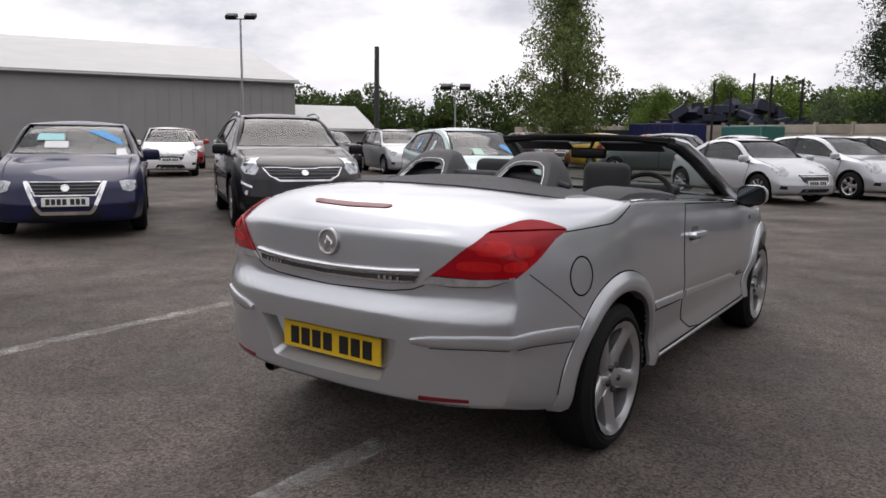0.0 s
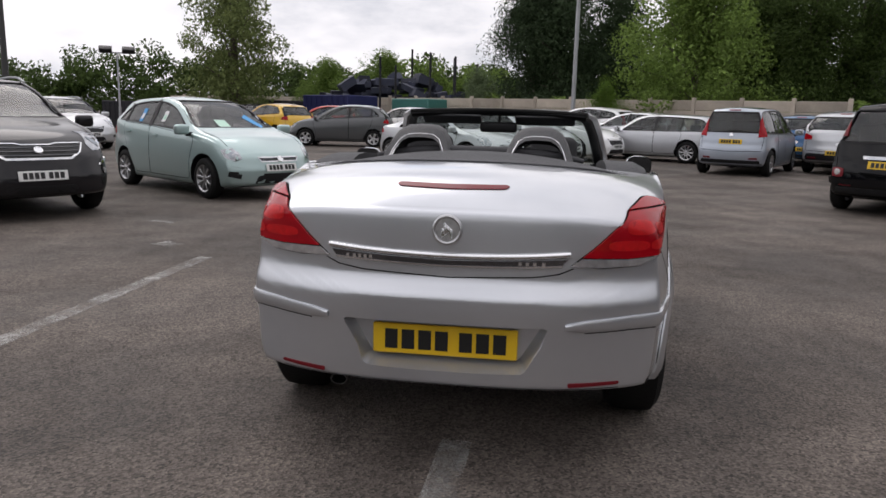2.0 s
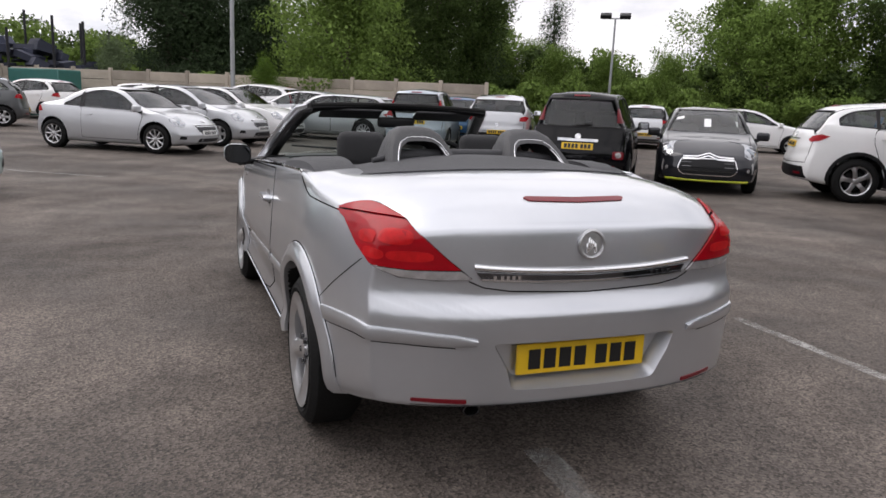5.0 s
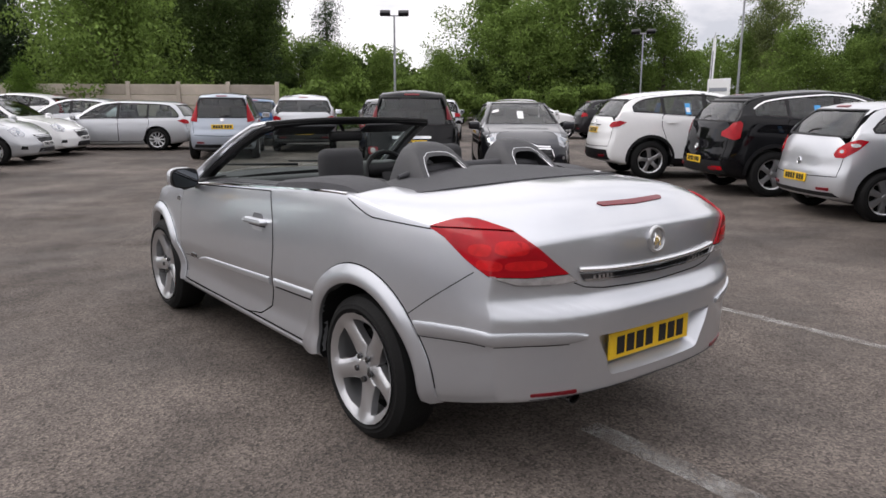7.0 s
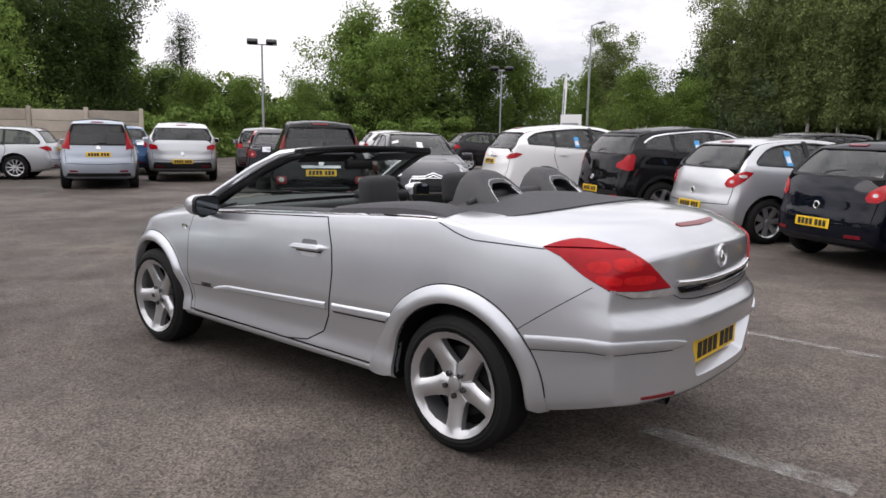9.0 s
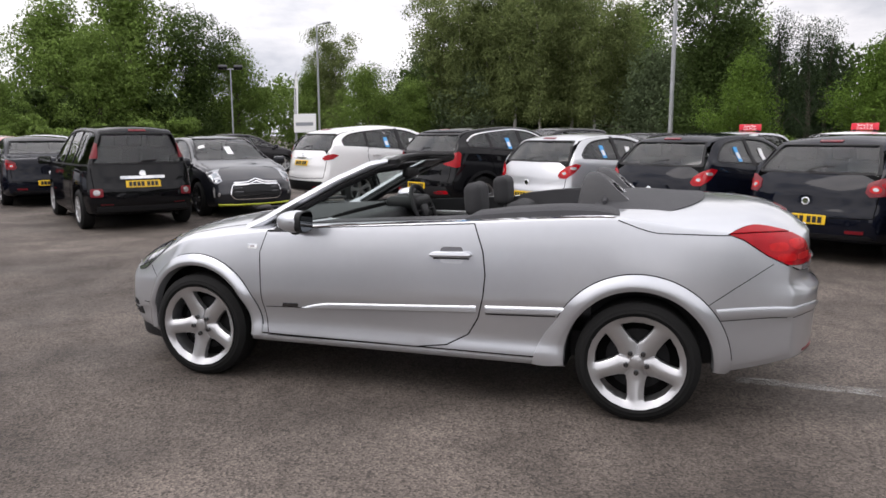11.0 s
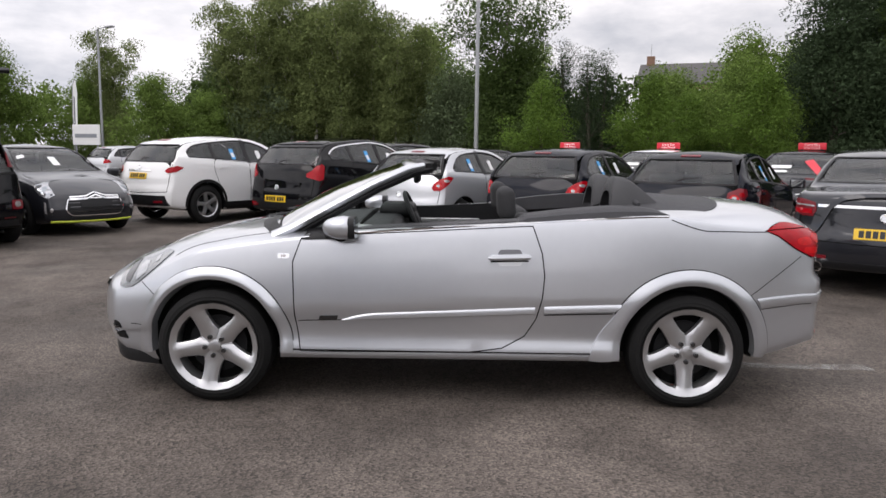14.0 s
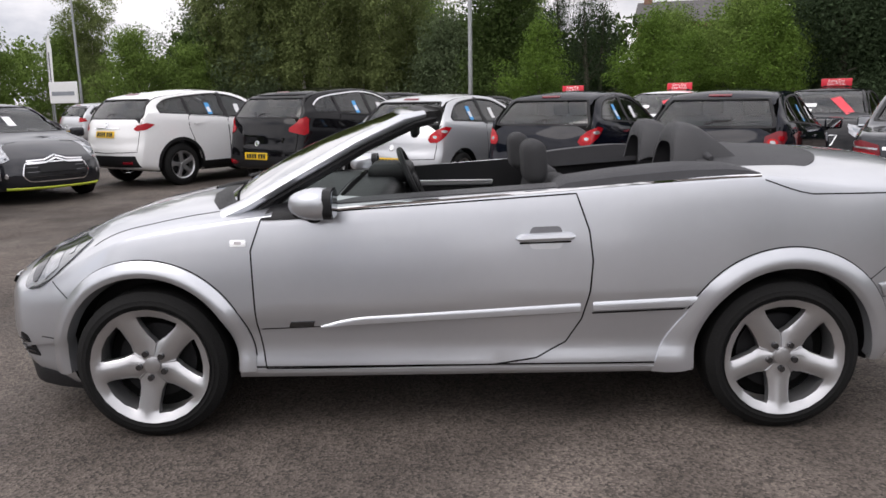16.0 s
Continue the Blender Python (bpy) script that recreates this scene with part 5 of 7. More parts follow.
    loc, n = skin.meet(*from_rear(0, .924))
    bd = part("badge", lathe([(0, .054), (.010, .053), (.013, .047), (.011, .043), (.005, .041), (.005, 0)], 36), surface("badge_silver", (.55, .55, .56), .28, .85, var=.3, scale=60), car, "round chrome badge")
    bd.matrix_basis = Matrix.Translation(loc) @ n.to_track_quat("X", "Z").to_matrix().to_4x4()
    blob = [moved(box(-.003, .004, -.022 + .008 * i, -.012 + .008 * i, -.03 + .006 * ((i * 5) % 4), .005 + .007 * ((i * 3) % 4), .003, 1), Matrix.Translation((.007, 0, 0))) for i in range(5)]
    part("badge_relief", merge(*blob), CHROME, bd)
    number_plate(car, skin, 0, .522, True, off=.008, y=-.858)
    part("exhaust_tip", moved(lathe([(0, .022), (.13, .022), (.13, .019), (0, .019)], 18), Matrix.Translation((-.40, -.69, .335)) @ Matrix.Rotation(-math.pi / 2, 4, "Z") @ Matrix.Diagonal((1, 1.5, 1, 1))), DARK_CHROME, car)
    part("rear_valance", laid(skin, [(-.60, .345), (.60, .345), (.62, .375), (-.62, .375)], from_rear, .003, .01, .06), BLACK_TRIM, car)
    ring = [(-.34 + .075 * math.cos(t), .81 + .075 * math.sin(t)) for t in [i * math.pi / 16 for i in range(32)]]
    part("fuel_flap_seam", ribbon(skin, ring, from_side(1), .006, .0015, .02, True), SEAM_AND_SHADE, car)
    # tonneau, dash and screen
    half = [(math.copysign(abs(math.cos(t)) ** .74, math.cos(t)) * -.70, .05 - .365 * abs(math.sin(t)) ** .95) for t in np.linspace(0, math.pi, 41)]
    cover = laid(skin, [(-.60, .27), (-.69, .16)] + half + [(.69, .16), (.60, .27)], from_top, .006, .03, .04)
    for v in cover.vertices:
        rise = min(max((v.co.y + .30) / .42, 0), 1)
        v.co.z += .050 * rise * rise * (3 - 2 * rise) * (1 - (v.co.x / .56) ** 2)
    part("tonneau_cover", cover, TONNEAU, car, "charcoal tonneau cover")
    part("tonneau_roll", tube([(x, .235 - .02 * (x / .5) ** 2, 1.138 - .03 * (x / .5) ** 4) for x in np.linspace(-.5, .5, 11)], [.012, .022, .028, .03, .03, .03, .03, .03, .028, .022, .012], 10), TONNEAU, car)
    dash = [(-.66, 1.66), (.66, 1.66), (.69, 1.95), (.70, 2.18), (.5, 2.30), (.25, 2.37), (0, 2.39), (-.25, 2.37), (-.5, 2.30), (-.70, 2.18), (-.69, 1.95)]
    part("dash_top", laid(skin, [p for p in dash if p[1] > 1.8] + [(-.60, 1.845), (.60, 1.845)], from_top, .004, .012, .06), BLACK_TRIM, car)
    part("dashboard", box(-.66, .66, 1.62, 1.86, .62, .985, .06, 3), BLACK_TRIM, car, "black dashboard")
    part("instrument_hood", moved(box(-.17, .17, -.12, .12, -.05, .05, .04, 3), Matrix.Translation((.36, 1.68, 1.0))), BLACK_TRIM, car)
    part("centre_console", box(-.10, .10, .7, 1.7, .42, .66, .04, 2), BLACK_TRIM, car)
    cowl = [(-.74, 2.20), (-.5, 2.315), (-.25, 2.385), (0, 2.405), (.25, 2.385), (.5, 2.315), (.74, 2.20), (.76, 2.30), (.5, 2.41), (.25, 2.475), (0, 2.49), (-.25, 2.475), (-.5, 2.41), (-.76, 2.30)]
    part("cowl_panel", laid(skin, cowl, from_top, .003, .006, .06), BLACK_TRIM, car)
    for x0, x1 in ((.62, .02), (.05, -.52)):
        part("wiper", tube([(x0, 2.30, 1.0), ((x0 + x1) / 2, 2.40, 1.005), (x1, 2.385, 1.02)], [.012, .009, .006], 6), BLACK_TRIM, car)
    rows = []
    for i in range(13):
        v = i / 12
        row = []
        for j in range(17):
            u = -1 + j / 8
            lo = Vector((u * .715, 2.20 + .22 * (1 - u * u), .958 + .012 * (1 - u * u)))
            hi = Vector((u * .565, 1.51 + .10 * (1 - u * u), 1.322 + .014 * (1 - u * u)))
            p = lo.lerp(hi, v)
            row.append(tuple(p + Vector((0, .02, .03)) * math.sin(math.pi * v)))
        rows.append(row)
    vs = [p for r in rows for p in r]
    part("windscreen", (vs, [(i * 17 + j, i * 17 + j + 1, (i + 1) * 17 + j + 1, (i + 1) * 17 + j) for i in range(12) for j in range(16)]), SCREEN_GLASS, car, "clear windscreen")
    arcx = np.linspace(-1, 1, 15)
    part("screen_header", tube([(u * .575, 1.50 + .10 * (1 - u * u), 1.318 + .014 * (1 - u * u)) for u in arcx], .034, 10, .55), SILVER, car, "silver windscreen header")
    part("header_trim", tube([(u * .565, 1.435 + .085 * (1 - u * u), 1.312 + .020 * (1 - u * u)) for u in arcx], .046, 10, .55), BLACK_TRIM, car, "black header trim with latch")
    part("header_seal", tube([(u * .56, 1.405 + .08 * (1 - u * u), 1.325 + .016 * (1 - u * u)) for u in arcx], .015, 8), RUBBER, car)
    for s in (-1, 1):
        part("sun_visor", moved(box(-.19, .19, -.06, .06, -.008, .008, .006, 1), Matrix.Translation((s * .30, 1.50, 1.283)) @ Matrix.Rotation(radians(-25), 4, "X")), LEATHER, car)
    part("interior_mirror", moved(box(-.12, .12, -.02, .02, -.033, .033, .018, 3), Matrix.Translation((0, 1.53, 1.235))), BLACK_TRIM, car)
    part("mirror_stem", tube([(0, 1.54, 1.25), (0, 1.60, 1.31)], .012, 6), BLACK_TRIM, car)
    ring = [(.185 * math.cos(2 * math.pi * i / 28), 0, .185 * math.sin(2 * math.pi * i / 28)) for i in range(28)]
    at = Matrix.Translation((.36, 1.56, .945)) @ Matrix.Rotation(radians(-24), 4, "X")
    sw = part("steering_wheel", tube(ring, .017, 8, closed=True), BLACK_TRIM, car, "black steering wheel", at)
    part("wheel_hub", merge(box(-.07, .07, -.02, .04, -.06, .05, .02, 2)), BLACK_TRIM, sw)
    for a in (0, math.pi, -math.pi / 2):
        part("wheel_spoke", tube([(.05 * math.cos(a), .01, .05 * math.sin(a)), (.18 * math.cos(a), 0, .18 * math.sin(a))], .016, 6, .5), BLACK_TRIM, sw)
    # nose
    g = rounded([(-.34, .52), (.34, .52), (.40, .62), (-.40, .62)], .02, 3)
    gp = part("grille", laid(skin, g, from_front, .004, .01, .06), BLACK_TRIM, car, "black grille with a chrome bar")
    part("grille_bar", ribbon(skin, [(-.42, .60), (0, .59), (.42, .60)], from_front, .03, .012, .05), CHROME, gp)
    part("lower_intake", laid(skin, rounded([(-.45, .27), (.45, .27), (.40, .40), (-.40, .40)], .03, 3), from_front, .003, .008, .06), BLACK_TRIM, car)
    chin = []
    for x in np.linspace(-.70, .70, 31):
        loc, n = skin.meet(*from_front(x, .27))
        if loc is not None:
            chin.append(loc)
    chin = [Vector((chin[0].x - .03, 2.98, .26))] + chin + [Vector((chin[-1].x + .03, 2.98, .26))]
    bm, rows = bmesh.new(), []
    for p in chin:
        i = .02 if p.y > 3 else .005
        rows.append([bm.verts.new(q) for q in ((p.x * .99, p.y - i, .262), (p.x * .995, p.y - i * .2, .235), (p.x * .985, p.y - i * .6, .175), (p.x * .96, p.y - .05, .165), (p.x * .93, p.y - .10, .25))])
    for p, q in zip(rows, rows[1:]):
        for i in range(4):
            bm.faces.new((p[i], q[i], q[i + 1], p[i + 1]))
    bmesh.ops.recalc_face_normals(bm, faces=bm.faces[:])
    part("lip_spoiler", bm, BLACK_TRIM, car, "black front lip spoiler")
    number_plate(car, skin, 0, .46, False, off=.002)
    return car


hero()


# ---- ground and its markings ----
GROUND = asphalt()
bm = bmesh.new()
bmesh.ops.create_grid(bm, x_segments=60, y_segments=60, size=400)
ground = tagged(part("ground", bm, GROUND), "worn dark grey asphalt of a car park", "ground", kind="structure")
LINE = worn_line()


def line_mark(x0, y0, x1, y1, w=0.1):
    d = Vector((x1 - x0, y1 - y0))
    n = Vector((-d.y, d.x)).normalized() * w / 2
    k = max(2, int(d.length / .15))
    verts, faces = [], []
    for i in range(k + 1):
        c = Vector((x0, y0)) + d * i / k
        j = 1 + .25 * noise.noise(Vector((x0 + i * .8, y0, 0)))
        verts += [(c.x + n.x * j, c.y + n.y * j, .004), (c.x - n.x * j, c.y - n.y * j, .004)]
    faces = [(2 * i, 2 * i + 2, 2 * i + 3, 2 * i + 1) for i in range(k)]
    tagged(part("bay_line", (verts, faces), LINE), "worn white painted bay line on the asphalt", "road marking", "bay lines")


for args in ((-2.66, -1.3, -2.65, 2.75, .135), (2.28, -1.3, 2.28, .85, .09), (0.0, -1.5, 0.02, -.55, .13), (-4.6, 10.9, -2.2, 9.35, .10), (-3.4, 3.3, -3.15, 3.2, .22), (-4.2, 4.6, -3.9, 4.5, .12)):
    line_mark(*args)

# ---- parked cars ----
F, B = Vector((.83, -.557, 0)), Vector((.557, .83, 0))
RZ = math.degrees(math.atan2(-.83, -.557))


def by_nose(x, y, rz, L):
    a = radians(rz)
    return pose(x + math.sin(a) * L / 2, y - math.cos(a) * L / 2, 0, 0, 0, rz)


def by_tail(x, y, rz, L):
    a = radians(rz)
    return pose(x - math.sin(a) * L / 2, y + math.cos(a) * L / 2, 0, 0, 0, rz)


NAVY = paint("dark_blue_paint", (0.008, 0.010, 0.050), .2, .4, .7, .15)
CHARCOAL = paint("charcoal_paint", (0.010, 0.009, 0.011), .1, .35, .7, .1)
PALE_GREEN = paint("pale_green_paint", (0.36, 0.47, 0.46), .5, .32)
WHITE_P = paint("white_paint", (0.78, 0.78, 0.78), 0, .3)
BLACK_P = paint("black_paint", (0.004, 0.004, 0.005), 0, .4, .6, .0)
DARK_BLUE_P = paint("blue_black_paint", (0.004, 0.005, 0.010), 0, .4, .6, .0)
GREY_P = paint("grey_paint", (0.10, 0.105, 0.11), .6, .3)
SLATE_P = paint("slate_grey_paint", (0.016, 0.017, 0.022), .4, .33, 1.0, .2)
SILVER_B = paint("light_silver_paint", (0.52, 0.53, 0.55), .6, .34)
PALE_BLUE = paint("pale_blue_silver_paint", (0.38, 0.42, 0.48), .6, .32)
MAROON = paint("maroon_paint", (0.10, 0.012, 0.016), .4, .28)
YELLOW_P = paint("yellow_paint", (0.75, 0.44, 0.01), 0, .3)
RED_P = paint("red_paint", (0.42, 0.02, 0.015), 0, .3)
TEAL_P = paint("blue_paint", (0.02, 0.09, 0.22), .4, .3)

tall = lambda H: [([(30, .58 * H), (62, .56 * H), (56, .80 * H), (40, .86 * H)], RED_LENS)]
wide = lambda H: [([(14, .60 * H), (40, .535 * H), (66, .54 * H), (64, .60 * H), (40, .63 * H)], RED_LENS)]
blob = lambda u, z, a, b: [(u + a * math.cos(t), z + b * math.sin(t)) for t in [i * math.pi / 7 for i in range(14)]]
swept = lambda H: [(rounded([(10, .665 * H), (28, .585 * H), (46, .525 * H), (60, .525 * H), (65, .555 * H), (60, .60 * H), (46, .645 * H), (26, .680 * H)], .02, 3), RED_LENS), (blob(50, .578 * H, 8, .042), GLOW_LENS), (blob(50, .578 * H, 4, .022), CLEAR_LENS), (blob(30, .630 * H, 7, .022), CLEAR_LENS)]
squared = lambda H: [(rounded([(20, .615 * H), (38, .535 * H), (58, .53 * H), (64, .565 * H), (60, .63 * H), (38, .67 * H), (24, .665 * H)], .025, 3), DARK_RED), (blob(50, .585 * H, 8, .042), GLOW_LENS), (blob(36, .615 * H, 6, .03), RED_LENS), (blob(50, .585 * H, 4, .02), CLEAR_LENS)]


def passat_extra(car, skin, P, hw, yR, yF):
    part("nose_surround", ribbon(skin, [(-.44, .705), (-.385, .56), (-.31, .38), (-.27, .335), (.27, .335), (.31, .38), (.385, .56), (.44, .705)], from_front, .042, .012, .04), CHROME, car, "chrome nose surround")
    part("windscreen_sticker", laid(skin, [(-.14, 1.33), (-.36, 1.33), (-.58, 1.22), (-.63, 1.12), (-.50, 1.17)], from_front, .002, 0, .1), BLUE_CARD, car, "blue sale banner")
    part("windscreen_card", laid(skin, [(.07, 1.09), (.37, 1.09), (.36, 1.18), (.07, 1.18)], from_front, .002, 0, .1), WHITE, car)
    part("windscreen_card", laid(skin, [(.12, 1.19), (.47, 1.19), (.45, 1.28), (.13, 1.28)], from_front, .002, 0, .1), surface("aqua_card", (.35, .68, .70), .5), car)
    part("windscreen_card", laid(skin, [(-.68, 1.00), (-.54, .99), (-.53, 1.08), (-.65, 1.09)], from_front, .003, 0, .1), WHITE, car)


def polo_extra(car, skin, P, hw, yR, yF):
    part("windscreen_sticker", laid(skin, [(-.50, 1.03), (-.42, 1.00), (-.24, 1.16), (-.34, 1.20)], from_front, .002, 0, .1), BLUE_CARD, car, "blue sale banner")
    part("windscreen_card", laid(skin, [(.12, 1.02), (.30, 1.02), (.30, 1.12), (.12, 1.12)], from_front, .002, 0, .1), GREEN_CARD, car)


def hatch_nose(car, skin, P, hw, yR, yF):
    polo_extra(car, skin, P, hw, yR, yF)
    part("nose_intake", laid(skin, rounded([(-.27, .30), (.27, .30), (.30, .395), (-.30, .395)], .02, 2), from_front, .006, .008, .06), BLACK_TRIM, car)
    for s in (-1, 1):
        C = round_corner(s, hw - .45, yF - .55, 1)
        part("nose_intake", laid(skin, turned(rounded([(42, .35), (62, .32), (64, .385), (40, .40)], .01, 2)), C, .006, .008, .05), BLACK_TRIM, car)
        part("nose_strip", laid(skin, turned([(34, .505), (62, .485), (62, .505), (34, .53)]), C, .010, .012, .05), PALE_GREEN, car)


def utility_nose(car, skin, P, hw, yR, yF):
    for s in (-1, 1):
        C = round_corner(s, hw - .45, yF - .55, 1)
        part("fog_trim", laid(skin, turned([(34, .66), (60, .60), (60, .625), (34, .69)]), C, .014, .016, .04), CHROME, car, "bright strip over the fog lamp")
        lamp = part("fog_lamp", laid(skin, turned(blob(50, .54, 4.5, .045)), C, .010, .012, .04), BLACK_TRIM, car)
        part("lamp_lens", laid(skin, turned(blob(50, .54, 3.2, .033)), C, .014, .006, .03), CLEAR_LENS, lamp)
    part("grille_chin", ribbon(skin, [(-.40, .735), (-.34, .70), (.34, .70), (.40, .735)], from_front, .026, .012, .04), CHROME, car)


def ds_extra(car, skin, P, hw, yR, yF):
    part("lime_strip", ribbon(skin, [(-.66, .235), (.66, .235)], from_front, .035, .012, .06), LIME, car, "lime yellow strip under the bumper")
    for z in (.615, .655):
        part("nose_chevron", ribbon(skin, [(-.40, z - .035), (-.16, z - .025), (0, z + .03), (.16, z - .025), (.40, z - .035)], from_front, .022, .014, .03), CHROME, car)
    for s in (-1, 1):
        C = round_corner(s, hw - .45, yF - .55, 1)
        part("day_lamp", laid(skin, turned([(45, .37), (48, .37), (47, .53), (43, .55)]), C, .012, .012, .04), CLEAR_LENS, car, "upright strip of white lamps")
        part("fog_lamp", laid(skin, turned(blob(57, .42, 3.2, .035)), C, .008, .01, .03), CLEAR_LENS, car)
    part("grille_plate", laid(skin, [(-.26, .455), (.26, .455), (.26, .535), (-.26, .535)], from_front, .02, .016, .08), BLACK_TRIM, car)
    part("windscreen_card", laid(skin, [(-.05, 1.10), (.07, 1.10), (.07, 1.24), (-.05, 1.24)], from_front, .002, 0, .1), WHITE, car)
    part("windscreen_card", laid(skin, [(.42, 1.23), (.56, 1.20), (.54, 1.25), (.42, 1.28)], from_front, .002, 0, .1), WHITE, car)


def card_extra(car, skin, P, hw, yR, yF):
    part("windscreen_sticker", laid(skin, [(-.55, 1.05), (-.44, 1.0), (-.1, 1.28), (-.25, 1.32)], from_front, .002, 0, .1), RED_SIGN, car, "red sale banner")
    part("windscreen_card", laid(skin, [(.1, 1.14), (.5, 1.14), (.48, 1.2), (.1, 1.2)], from_front, .002, 0, .1), WHITE, car)
    part("windscreen_card", laid(skin, [(.15, 1.06), (.45, 1.06), (.43, 1.1), (.15, 1.1)], from_front, .002, 0, .1), WHITE, car)


def arch_extra(car, skin, P, hw, yR, yF):
    top_edge = [p for p in P["side"] if p[1] > P["belt"](p[0]) + .06]
    for s in (-1, 1):
        part("window_arch", ribbon(skin, top_edge, from_side(s), .022, .008, .06), CHROME, car, "bright strip over the windows")
        part("bumper_lamp", laid(skin, rounded([(s * .52, .40), (s * .76, .41), (s * .74, .47), (s * .56, .46)][::s], .015, 2), from_rear, .012, .014, .06), RED_LENS, car)
    part("rear_spoiler", laid(skin, [(-.58, .915 * 1.64), (.58, .915 * 1.64), (.56, .94 * 1.64), (-.56, .94 * 1.64)], from_rear, .012, .014, .1), color_of(car), car)


def insignia_extra(car, skin, P, hw, yR, yF):
    part("exhaust_tip", moved(lathe([(0, .05), (.10, .05), (.10, .042), (.0, .042)], 18, "x"), Matrix.Translation((-.56, yR + .06, .30)) @ Matrix.Rotation(-math.pi / 2, 4, "Z")), CHROME, car, "chrome exhaust tip")
    part("boot_lip", ribbon(skin, [(-.70, yR + .10), (.70, yR + .10)], from_top, .05, .02, .05), color_of(car), car)


def color_of(car):
    return next(c.data.materials[0] for c in car.children if c.name.startswith("body"))


def rear_badges(car, skin, P, hw, yR, yF):
    for s in (-1, 1):
        x = s * (hw - .20)
        lamp = part("corner_lamp", laid(skin, rounded([(x - .085, .53), (x + .085, .53), (x + .085, .66), (x - .085, .66)], .03, 3), from_rear, .012, .016, .05), DARK_RED, car)
        part("lamp_lens", laid(skin, [(x + .048 * math.cos(t), .60 + .045 * math.sin(t)) for t in [i * math.pi / 6 for i in range(12)]], from_rear, .018, .008, .05), CLEAR_LENS, lamp)
    part("rear_bumper", laid(skin, rounded([(-.76, .43), (.76, .43), (.78, .52), (-.78, .52)], .02, 2), from_rear, .035, .04, .08), color_of(car), car)


build_car("saloon_car", "dark blue saloon car with a chrome grille and sale stickers", NAVY, "saloon", 4.77, 1.82, 1.47, 2.71, .93, .32, by_nose(-6.85, 1.75, RZ, 4.77), cards=False, extra=passat_extra, plate_f=.47, head=[(26, .705), (50, .715), (66, .70), (65, .60), (52, .575), (30, .61)], grille=[(-.33, .545), (.33, .545), (.41, .70), (-.41, .70)])
build_car("sports_utility_car", "dark charcoal sports utility car with roof rails", CHARCOAL, "suv", 4.44, 1.855, 1.64, 2.64, .89, .36, by_nose(-5.2, 4.15, RZ, 4.44), cards=False, rails=STEEL, trim="cladding", plate_f=.52, extra=utility_nose, head=[(4, .98), (22, .99), (50, .92), (67, .85), (62, .77), (40, .78), (18, .86)], grille=[(-.34, .70), (.34, .70), (.46, .76), (.54, .865), (.22, .865), (.15, .85), (-.15, .85), (-.22, .865), (-.54, .865), (-.46, .76)])
build_car("hatchback_car", "pale green hatchback car with cards in its windows", PALE_GREEN, "hatch", 3.92, 1.65, 1.47, 2.46, .78, .295, by_nose(-3.5, 7.0, RZ, 3.92), cards="green", trim="strip", wheel=(9, .66, 1), plate_f=.475, extra=hatch_nose, head=[(18, .72), (42, .745), (60, .68), (66, .60), (52, .565), (32, .61)], grille=[(-.30, .56), (.30, .56), (.34, .62), (-.34, .62)])
build_car("hatchback_car", "small white hatchback car", WHITE_P, "hatch", 3.44, 1.63, 1.46, 2.34, .65, .28, by_nose(-17.0, 10.3, RZ, 3.44), cards=False, plate_f=.5)
build_car("saloon_car", "silver saloon car", SILVER_B, "saloon", 4.5, 1.76, 1.44, 2.65, .85, .31, by_nose(-16.6, 13.0, RZ, 4.5), cards=False)
build_car("hatchback_car", "red hatchback car", RED_P, "hatch", 3.9, 1.68, 1.45, 2.5, .78, .3, by_nose(-20.5, 13.2, RZ, 3.9), cards=False)
build_car("estate_car", "silver estate car with roof rails", SILVER_B, "estate", 4.47, 1.79, 1.5, 2.65, .88, .315, by_nose(-12.6, 16.4, RZ, 4.47), cards=False, rails=STEEL)
build_car("hatchback_car", "black hatchback car", BLACK_P, "hatch", 4.0, 1.7, 1.48, 2.5, .8, .3, by_nose(-14.6, 15.0, RZ, 4.0), cards=False)
build_car("coupe_cabriolet_car", "silver two-door coupe with its hard roof closed", SILVER_B, "coupe", 3.92, 1.69, 1.36, 2.49, .80, .305, by_nose(-.45, 13.95, RZ, 3.92), doors=2, cards=False, wheel=(9, .68, 1), bench=False)
build_car("hatchback_car", "silver hatchback car with a dark red roof", SILVER_B, "hatch", 3.95, 1.71, 1.46, 2.46, .82, .31, by_nose(1.0, 16.5, RZ, 3.95), doors=2, cards=False)
build_car("estate_car", "white estate car", WHITE_P, "estate", 4.6, 1.85, 1.48, 2.75, .9, .32, by_nose(2.3, 18.8, RZ, 4.6), cards=False)
build_car("sports_utility_car", "white sports utility car with tall red tail lamps", WHITE_P, "suv", 4.5, 1.82, 1.65, 2.62, .88, .35, by_tail(3.6, 25.4, RZ + 180, 4.5), cards=False, tail=tall(1.65), plate_r=.9)
build_car("hatchback_car", "silver hatchback car", SILVER_B, "hatch", 4.2, 1.76, 1.48, 2.6, .85, .31, by_tail(4.9, 23.2, RZ + 180, 4.2), cards=False)
build_car("estate_car", "silver estate car with red tail lamps", SILVER_B, "estate", 4.53, 1.82, 1.42, 2.76, .78, .32, by_tail(5.6, 19.4, RZ + 180, 4.53), cards=False, tail=wide(1.42), plate_r=.78, wheel=(10, .68, 1))
build_car("people_carrier", "pale blue people carrier with upright tail lamps", PALE_BLUE, "mpv", 4.04, 1.69, 1.62, 2.63, .78, .31, by_tail(4.5, 14.9, -27, 4.04), cards=False, tail=tall(1.62), plate_r=.80)
